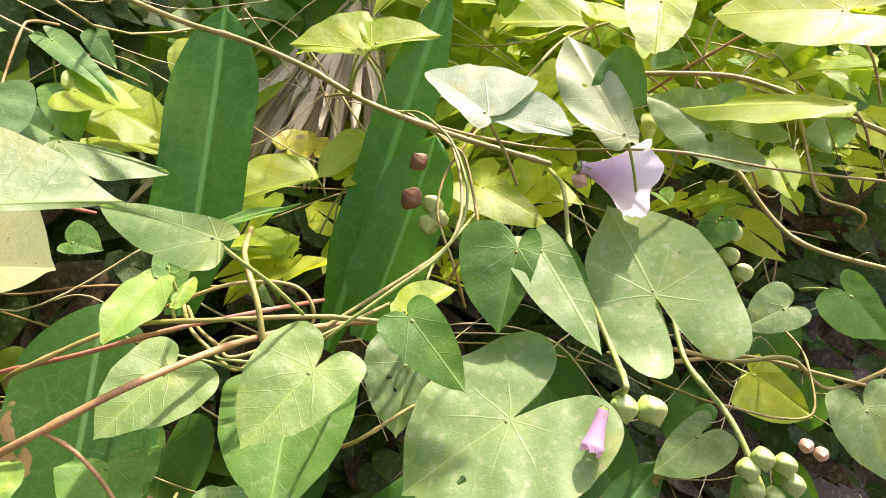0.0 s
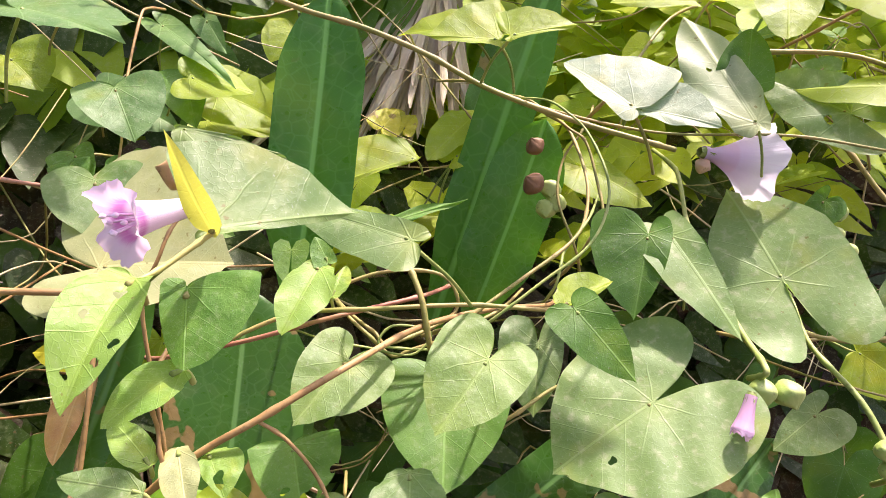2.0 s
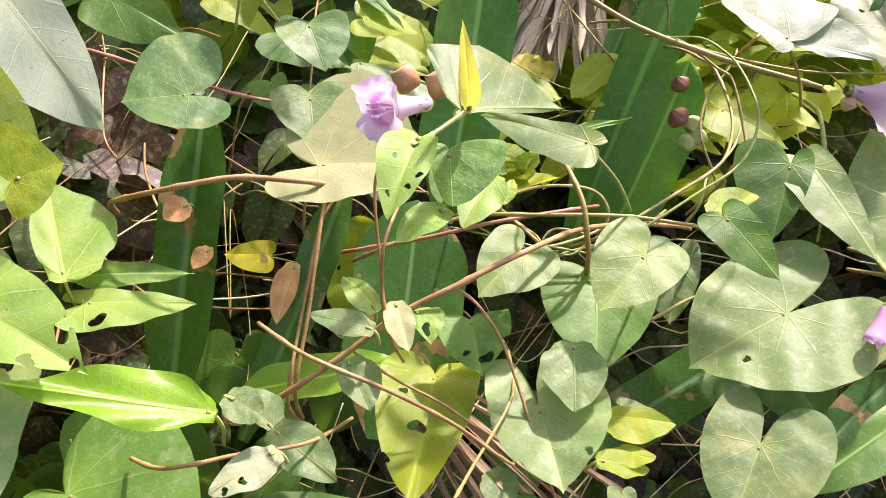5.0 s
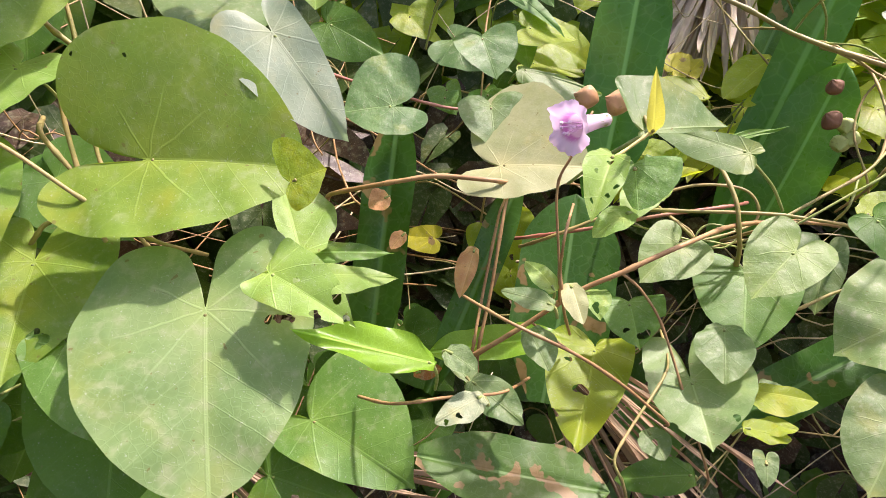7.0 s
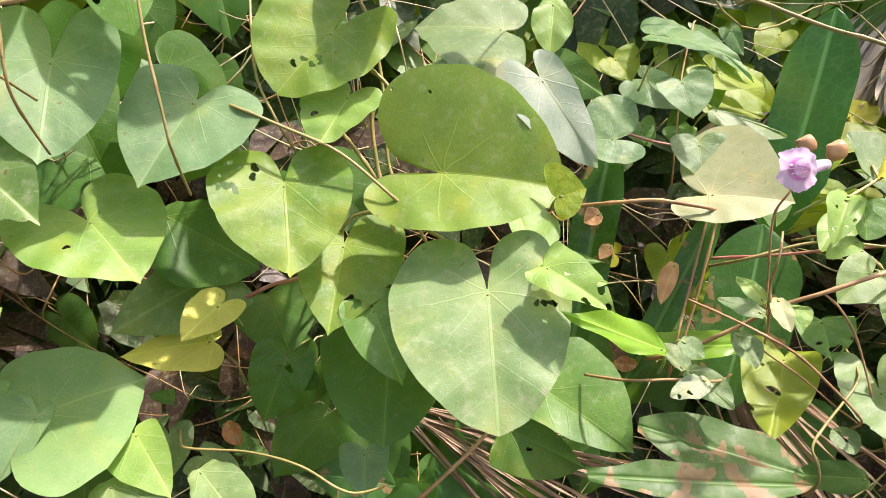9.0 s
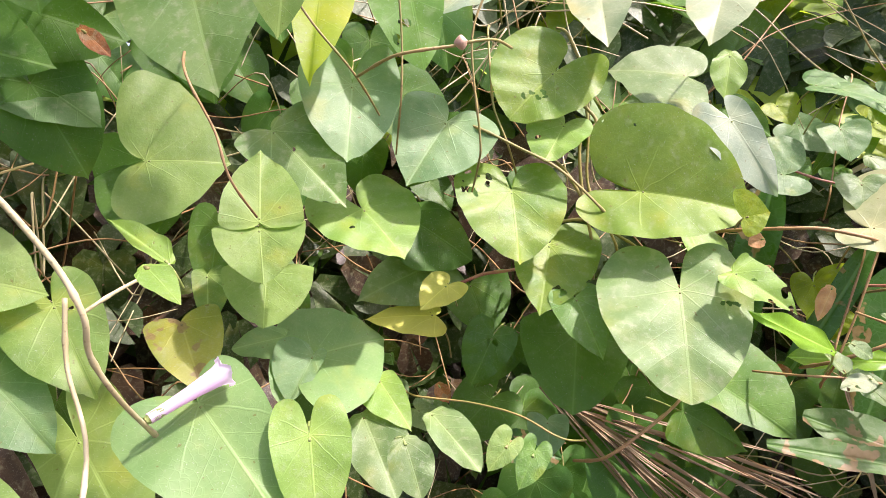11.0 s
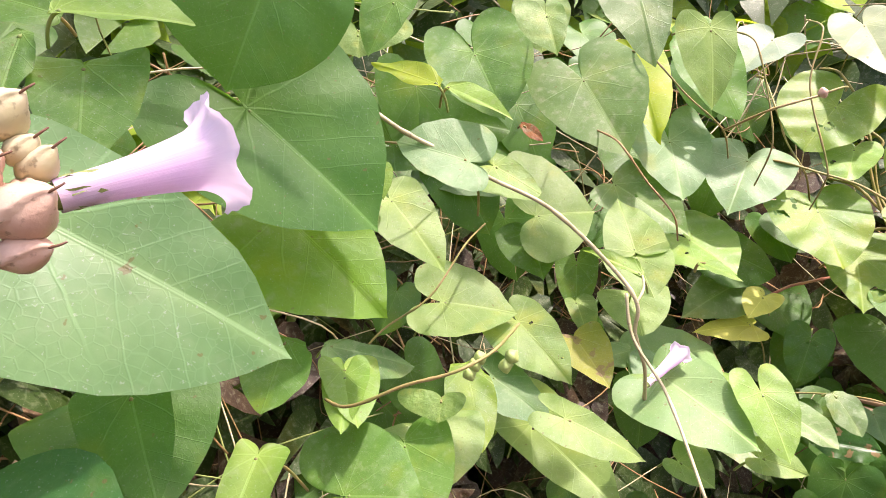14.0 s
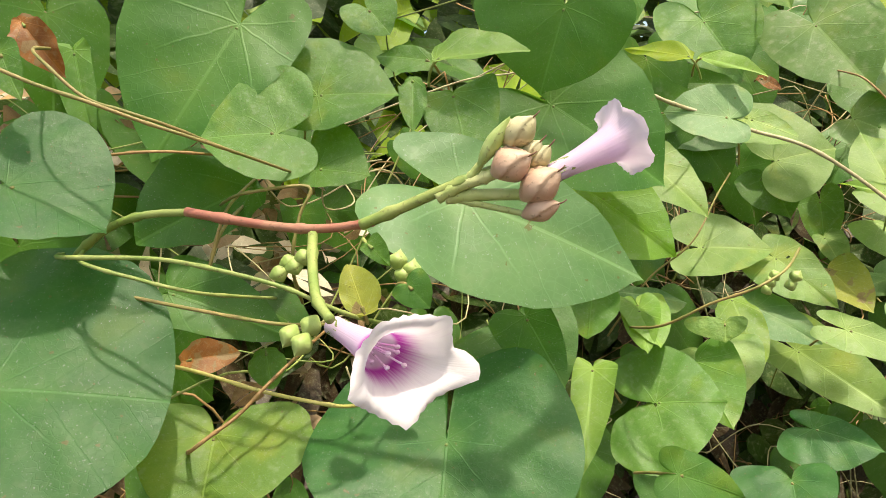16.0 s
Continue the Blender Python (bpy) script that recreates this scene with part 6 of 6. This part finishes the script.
# ---- flowers, buds and pods ----
def petal_material(name, rim, throat, outer, start, end):
    """Petal: the colour goes from throat to rim along the blade, with faint streaks."""
    m, t, p, out = material(name)
    uv = t.nodes.new("ShaderNodeTexCoord").outputs["UV"]
    sep = t.nodes.new("ShaderNodeSeparateXYZ")
    t.links.new(uv, sep.inputs[0])
    streak = add(t, "TexNoise", Scale=1.0, Detail=3.0)
    sc = t.nodes.new("ShaderNodeVectorMath")
    sc.operation = "MULTIPLY"
    t.links.new(uv, sc.inputs[0])
    sc.inputs[1].default_value = (70, 3, 1)
    t.links.new(sc.outputs[0], streak.inputs["Vector"])
    f = calc(t, "ADD", sep.outputs[1], calc(t, "MULTIPLY", calc(t, "SUBTRACT", streak.outputs["Fac"], 0.5), 0.16))
    c = blend(t, ramp(t, f, start, end), throat, rim)
    c = blend(t, ramp(t, sep.outputs[1], start * 0.9, start * 1.02), outer, c)
    c = blend(t, calc(t, "MULTIPLY", ramp(t, streak.outputs["Fac"], 0.5, 0.75), 0.25), c, outer)
    t.links.new(c, p.inputs["Base Color"])
    p.inputs["Roughness"].default_value = 0.6
    bump = add(t, "Bump", Strength=0.35, Distance=0.0008)
    t.links.new(streak.outputs["Fac"], bump.inputs["Height"])
    t.links.new(bump.outputs[0], p.inputs["Normal"])
    tr = t.nodes.new("ShaderNodeBsdfTranslucent")
    t.links.new(c, tr.inputs["Color"])
    mix = add(t, "MixShader", _0=0.4)
    t.links.new(p.outputs[0], mix.inputs[1])
    t.links.new(tr.outputs[0], mix.inputs[2])
    t.links.new(mix.outputs[0], out.inputs["Surface"])
    return m


LILAC = petal_material("petal_lilac", (0.80, 0.74, 0.86), (0.72, 0.58, 0.82), (0.70, 0.50, 0.74), 0.45, 0.8)
PINK = petal_material("petal_pink", (0.84, 0.62, 0.83), (0.62, 0.22, 0.56), (0.80, 0.64, 0.80), 0.50, 0.72)
BLUSH = petal_material("petal_blush", (0.90, 0.80, 0.87), (0.50, 0.04, 0.44), (0.74, 0.56, 0.74), 0.52, 0.72)
MAUVE = petal_material("petal_mauve", (0.86, 0.70, 0.85), (0.80, 0.58, 0.80), (0.82, 0.60, 0.80), 0.45, 0.8)
FADED = petal_material("petal_faded", (0.80, 0.58, 0.78), (0.72, 0.44, 0.68), (0.66, 0.40, 0.60), 0.45, 0.8)
POD_TAN = stem_material("pod_tan", (0.36, 0.19, 0.08), (0.50, 0.30, 0.14), 0.45)
POD_GREEN = stem_material("bud_green", (0.28, 0.37, 0.09), (0.46, 0.51, 0.20), 0.5)
POD_ROSE = stem_material("bud_rose", (0.50, 0.29, 0.20), (0.66, 0.48, 0.35), 0.5)
POD_BEIGE = stem_material("bud_beige", (0.46, 0.40, 0.20), (0.62, 0.53, 0.34), 0.55)
POD_BROWN = stem_material("pod_brown", (0.12, 0.055, 0.03), (0.24, 0.11, 0.05), 0.6)
PALE = stem_material("stamen_pale", (0.75, 0.55, 0.72), (0.82, 0.70, 0.80), 0.6)


def aimed(me_owner, way):
    me_owner.rotation_mode = "QUATERNION"
    me_owner.rotation_quaternion = Vector(way).to_track_quat("Z", "Y")


def funnel_mesh(length, tube, mouth, flare, lobes, ruffle, mat, seed, tear=0.0, cone=False):
    """A funnel flower along +z: narrow tube, swelling throat and a five-cornered limb that folds outward."""
    r = random.Random(seed)
    rows, cols = 26, 60
    verts, faces, uvs = [], [], []
    ph = r.uniform(0, 6)
    for j in range(rows + 1):
        s = j / rows
        if s < 0.55:
            rad, z = tube * (1 + 0.9 * (s / 0.55) ** 2), length * s / 0.62
        else:
            q = (s - 0.55) / 0.45
            rad = tube * 1.9 + (mouth - tube * 1.9) * q ** 1.25
            z = length * (0.55 / 0.62) + length * flare * math.sin(q * 1.75) 
        if cone:
            rad, z = tube + (mouth - tube) * max(0, (s - 0.12) / 0.88) ** 1.35, length * (1.05 * s - 0.12 * s ** 4)
        for i in range(cols):
            a = 6.28319 * i / cols
            q = max(0, (s - 0.5) / 0.5)
            edge = 0.809 / math.cos((a + ph / 5 + 0.6283) % 1.25664 - 0.6283)
            corner = 1 + q ** 1.3 * ((edge - 0.9) * 6 * lobes + 0.02 * math.sin(31 * a)) + tear * q ** 2 * math.exp(-((a - 5.92) / 0.30) ** 2)
            zz = z + ruffle * mouth * q ** 2 * (0.35 * math.sin(17 * a + 3 * ph) * q + math.sin(10 * a + ph) * 0.5 + math.sin(3 * a + 2 * ph)) - 0.10 * mouth * q ** 3 * math.cos(5 * a + ph)
            verts.append((rad * corner * math.cos(a), rad * corner * math.sin(a), zz))
            uvs.append((i / cols, s))
    for j in range(rows):
        for i in range(cols):
            a, b = j * cols + i, j * cols + (i + 1) % cols
            faces.append((a, b, b + cols, a + cols))
    return sheet("corolla", verts, faces, uvs, mat)


def bulb_mesh(name, radius, length, mat, ribs=5, point=0.55, depth=0.09, fine=True):
    """A pod or bud along +z: overlapping sepals with a raised edge each, closing to a short point."""
    verts, faces, uvs = [], [], []
    rows, cols = (18, 45) if fine else (8, 12)
    for j in range(rows + 1):
        s = j / rows
        prof = math.sin(math.pi * min(1, s * 0.94 + 0.03)) ** (0.8 if s < 0.5 else 0.75 + point)
        for i in range(cols):
            a = 6.28319 * i / cols
            lap = (ribs * a / 6.28319 + 0.55 * s) % 1.0
            ridge = 1 + depth * (lap ** 1.6 - 0.4) * min(1, 3 * s) + 0.035 * math.sin(9 * s + 2 * a) + 0.02 * math.sin(23 * a + 5 * s)
            rad = radius * prof * ridge
            verts.append((rad * math.cos(a) + 0.12 * radius * s * s, rad * math.sin(a), s * length + 0.06 * radius * math.sin(3 * a) * s))
            uvs.append((i / cols, s))
    for j in range(rows):
        for i in range(cols):
            a, b = j * cols + i, j * cols + (i + 1) % cols
            faces.append((a, b, b + cols, a + cols))
    faces.append(tuple(range(cols))[::-1])
    faces.append(tuple(range(rows * cols, (rows + 1) * cols)))
    return sheet(name, verts, faces, uvs, mat)


def flower(parent, base, mouth_at, tube, mouth, flare, lobes, ruffle, mat, label, seed=1, tear=0.0, stamens=False, squash=1.0, cone=False):
    base, mouth_at = Vector(base), Vector(mouth_at)
    way = mouth_at - base
    ob = child("flower", funnel_mesh(way.length * 0.85, tube, mouth, flare, lobes, ruffle, mat, seed, tear, cone), parent, base, label=label)
    aimed(ob, way)
    ob.scale.y = squash
    for k in range(5):
        a = 1.2566 * k
        me = blade_mesh("oval", STEM["sg"], tube * 3.4, tube * 0.8, tube * 0.8, 0.05, 18, -0.1, (), 70 + k, 4, 10)
        sepal = child("sepal", me, ob, (tube * 0.7 * math.cos(a), tube * 0.7 * math.sin(a), -tube * 0.6))
        sepal.matrix_basis = Matrix.Translation(sepal.location) @ Matrix.Rotation(a - 1.5708, 4, "Z") @ Matrix.Rotation(radians(78), 4, "X")
    if stamens:
        for k in range(6):
            a = 1.05 * k
            top = (tube * (0.9 + 0.5 * (k % 2)) * math.cos(a), tube * 0.9 * math.sin(a), way.length * (0.80 + 0.05 * (k % 3)))
            child("stamen", tube_mesh("stamen", [(0, 0, way.length * 0.3), (top[0] * 0.4, top[1] * 0.4, way.length * 0.6), top], 0.0005, PALE, sides=5, knots=False), ob, (0, 0, 0))
            tip = child("anther", bulb_mesh("anther", 0.0011, 0.0032, PALE, fine=False), ob, top)
    return ob


def bulb(parent, name, at, way, radius, mat, label="", sepals=0, length=0.0, point=0.55, depth=0.09, hook=False):
    length = length or radius * 2.1
    ob = child(name, bulb_mesh(name, radius, length, mat, 3 if hook else 5, point, depth), parent, at, label=label)
    aimed(ob, way)
    if hook:
        child("style", tube_mesh("style", [(0, 0, length * 0.95), (0.0008, 0, length + 0.0018), (0.0024, 0.0006, length + 0.0034)], 0.0005, POD_BROWN, 0.6, 5, False), ob, (0, 0, 0))
    for k in range(sepals):
        a = 6.28319 * k / sepals
        me = blade_mesh("oval", POD_GREEN if mat is POD_GREEN else POD_ROSE, radius * 1.75, radius * 0.72, radius * 0.72, 0.05, -24, 0.42, (), 40 + k, 4, 10)
        s = child("sepal", me, ob, (0, 0, 0))
        s.matrix_basis = Matrix.Translation((radius * 0.86 * math.cos(a), radius * 0.86 * math.sin(a), radius * 0.15)) @ Matrix.Rotation(a - 1.5708, 4, "Z") @ Matrix.Rotation(radians(86), 4, "X")
    return ob


flower(V1, (0.124, 0.581, 1.040), (0.179, 0.600, 1.023), 0.0050, 0.0300, 0.34, 0.13, 0.03, LILAC, "pale lilac funnel flower facing away", 3, 0.0, False, 1.0, True)
flower(V2, (-0.145, 0.335, 1.058), (-0.164, 0.297, 1.057), 0.0042, 0.0165, 0.10, 0.08, 0.12, PINK, "pink crumpled funnel flower with magenta throat", 5, 0.0, True)
flower(V8, (-0.384, -0.796, 1.076), (-0.324, -0.786, 1.063), 0.0050, 0.0240, 0.40, 0.15, 0.025, BLUSH, "blush funnel flower with purple throat", 2, 0.35, True, 0.86)
flower(V8, (-0.365, -0.682, 1.120), (-0.365, -0.631, 1.131), 0.0050, 0.0195, 0.20, 0.05, 0.05, MAUVE, "half-closed mauve funnel flower", 8)
flower(V7, (-0.489, -0.265, 0.944), (-0.488, -0.208, 0.963), 0.0034, 0.0105, 0.12, 0.10, 0.05, MAUVE, "small closed mauve flower", 9)
flower(V1, (0.113, 0.449, 0.908), (0.102, 0.436, 0.886), 0.0034, 0.0060, 0.10, 0.08, 0.25, FADED, "wilted pink flower hanging from buds", 11)
bulb(V2, "seed_pod", (-0.154, 0.356, 1.069), (-0.877, -0.326, 0.353), 0.0080, POD_TAN, "round tan seed pod")
bulb(V2, "seed_pod", (-0.133, 0.350, 1.064), (-0.75, -0.50, 0.42), 0.0086, POD_TAN, "round tan seed pod")
bulb(V1, "bud", (0.119, 0.582, 1.034), (0.810, 0.097, -0.578), 0.0062, POD_ROSE, "furled tan flower bud")
bulb(V1, "bud", (0.130, 0.484, 0.904), (-0.073, -0.528, -0.846), 0.0088, POD_GREEN, "plump green flower bud")
bulb(V1, "bud", (0.143, 0.486, 0.901), (0.273, -0.447, -0.852), 0.0095, POD_GREEN, "plump green flower bud")
bulb(V1, "bud", (0.197, 0.471, 0.865), (-0.087, -0.595, -0.799), 0.0070, POD_GREEN, "plump green flower bud")
bulb(V1, "bud", (0.206, 0.472, 0.871), (-0.097, -0.592, -0.800), 0.0070, POD_GREEN, "plump green flower bud")
bulb(V1, "bud", (0.219, 0.473, 0.866), (-0.113, -0.594, -0.796), 0.0070, POD_GREEN, "plump green flower bud")
bulb(V1, "bud", (0.223, 0.472, 0.854), (-0.119, -0.600, -0.791), 0.0070, POD_GREEN, "plump green flower bud")
bulb(V1, "bud", (0.199, 0.469, 0.853), (-0.091, -0.601, -0.794), 0.0070, POD_GREEN, "plump green flower bud")
bulb(V1, "bud", (0.211, 0.470, 0.847), (-0.105, -0.603, -0.790), 0.0070, POD_GREEN, "plump green flower bud")
bulb(V1, "seed_pod", (0.014, 0.608, 1.025), (-0.165, -0.815, -0.555), 0.0085, POD_GREEN, "green ribbed seed pod")
bulb(V1, "seed_pod", (0.017, 0.607, 1.014), (-0.171, -0.821, -0.545), 0.0085, POD_GREEN, "green ribbed seed pod")
bulb(V1, "seed_pod", (0.009, 0.606, 1.010), (-0.161, -0.824, -0.543), 0.0085, POD_GREEN, "green ribbed seed pod")
bulb(V1, "seed_pod", (0.004, 0.587, 1.022), (-0.563, -0.506, 0.653), 0.0090, POD_BROWN, "dry brown seed pod")
bulb(V1, "seed_pod", (0.006, 0.621, 1.048), (-0.374, -0.490, 0.787), 0.0080, POD_BROWN, "dry brown seed pod")
bulb(V1, "seed_pod", (0.266, 0.702, 0.951), (-0.080, -0.800, -0.594), 0.0095, POD_GREEN, "green ribbed seed pod")
bulb(V1, "seed_pod", (0.277, 0.701, 0.935), (-0.094, -0.808, -0.582), 0.0095, POD_GREEN, "green ribbed seed pod")
bulb(V1, "seed_pod", (0.270, 0.705, 0.971), (-0.083, -0.790, -0.607), 0.0095, POD_GREEN, "green ribbed seed pod")
bulb(V1, "seed_pod", (0.245, 0.504, 0.856), (-0.237, -0.966, 0.106), 0.0045, POD_ROSE)
bulb(V1, "seed_pod", (0.254, 0.504, 0.850), (-0.255, -0.960, 0.119), 0.0045, POD_ROSE)
bulb(V8, "bud", (-0.376, -0.713, 1.131), (0.470, 0.556, 0.685), 0.0038, POD_GREEN, "long furled yellow-green bud", length=0.0287, point=0.3)
bulb(V8, "bud", (-0.371, -0.699, 1.138), (0.692, 0.540, 0.479), 0.0072, POD_BEIGE, "papery beige bud", length=0.0205, point=0.15, depth=0.24, hook=True)
bulb(V8, "bud", (-0.372, -0.708, 1.127), (0.798, 0.579, 0.168), 0.0084, POD_ROSE, "faded rose bud", length=0.0212, point=0.15, depth=0.24, hook=True)
bulb(V8, "bud", (-0.368, -0.692, 1.130), (0.699, 0.501, 0.510), 0.0048, POD_BEIGE, "papery beige bud", length=0.0124, point=0.15, depth=0.24, hook=True)
bulb(V8, "bud", (-0.369, -0.690, 1.125), (0.649, 0.533, 0.543), 0.0052, POD_BEIGE, "papery beige bud", length=0.0154, point=0.15, depth=0.24, hook=True)
bulb(V8, "bud", (-0.368, -0.698, 1.112), (0.733, 0.567, 0.375), 0.0084, POD_ROSE, "faded rose bud", length=0.0230, point=0.15, depth=0.24, hook=True)
bulb(V8, "bud", (-0.369, -0.699, 1.104), (0.738, 0.668, 0.100), 0.0056, POD_ROSE, "faded rose bud", length=0.0191, point=0.15, depth=0.24, hook=True)
bulb(V8, "bud", (-0.391, -0.807, 1.075), (0.234, -0.737, -0.634), 0.0050, POD_GREEN, length=0.0125, point=0.9)
bulb(V8, "bud", (-0.399, -0.800, 1.081), (0.215, -0.737, -0.640), 0.0050, POD_GREEN, length=0.0125, point=0.9)
bulb(V8, "bud", (-0.402, -0.810, 1.079), (0.222, -0.732, -0.644), 0.0050, POD_GREEN, length=0.0125, point=0.9)
bulb(V8, "bud", (-0.478, -0.809, 1.102), (0.346, 0.934, 0.088), 0.0048, POD_GREEN, length=0.0125, point=0.9)
bulb(V8, "bud", (-0.475, -0.800, 1.104), (0.346, 0.934, 0.088), 0.0048, POD_GREEN, length=0.0125, point=0.9)
bulb(V8, "bud", (-0.473, -0.794, 1.108), (0.346, 0.934, 0.088), 0.0048, POD_GREEN, length=0.0125, point=0.9)
bulb(V8, "bud", (-0.486, -0.801, 1.107), (0.346, 0.934, 0.088), 0.0048, POD_GREEN, length=0.0125, point=0.9)
bulb(V8, "bud", (-0.453, -0.742, 1.089), (0.115, 0.424, 0.898), 0.0055, POD_GREEN, length=0.0125, point=0.9)
bulb(V8, "bud", (-0.450, -0.736, 1.082), (0.115, 0.424, 0.898), 0.0055, POD_GREEN, length=0.0125, point=0.9)
bulb(V8, "bud", (-0.452, -0.741, 1.080), (0.115, 0.424, 0.898), 0.0055, POD_GREEN, length=0.0125, point=0.9)
bulb(V8, "bud", (-0.457, -0.727, 1.085), (0.115, 0.424, 0.898), 0.0055, POD_GREEN, length=0.0125, point=0.9)
bulb(V7, "bud", (-0.454, -0.474, 1.011), (0.562, 0.789, 0.248), 0.0042, POD_GREEN)
bulb(V7, "bud", (-0.456, -0.477, 1.006), (0.562, 0.789, 0.248), 0.0042, POD_GREEN)
bulb(V7, "bud", (-0.452, -0.471, 1.015), (0.562, 0.789, 0.248), 0.0042, POD_GREEN)
bulb(V7, "bud", (-0.423, -0.075, 1.172), (0.638, 0.758, 0.135), 0.0048, POD_ROSE, "slender pink-tipped bud")
bulb(V7, "bud", (-0.475, -0.426, 1.001), (0.462, 0.639, 0.615), 0.0050, POD_GREEN)
bulb(V7, "bud", (-0.479, -0.430, 0.998), (0.654, 0.756, 0.024), 0.0048, POD_GREEN)
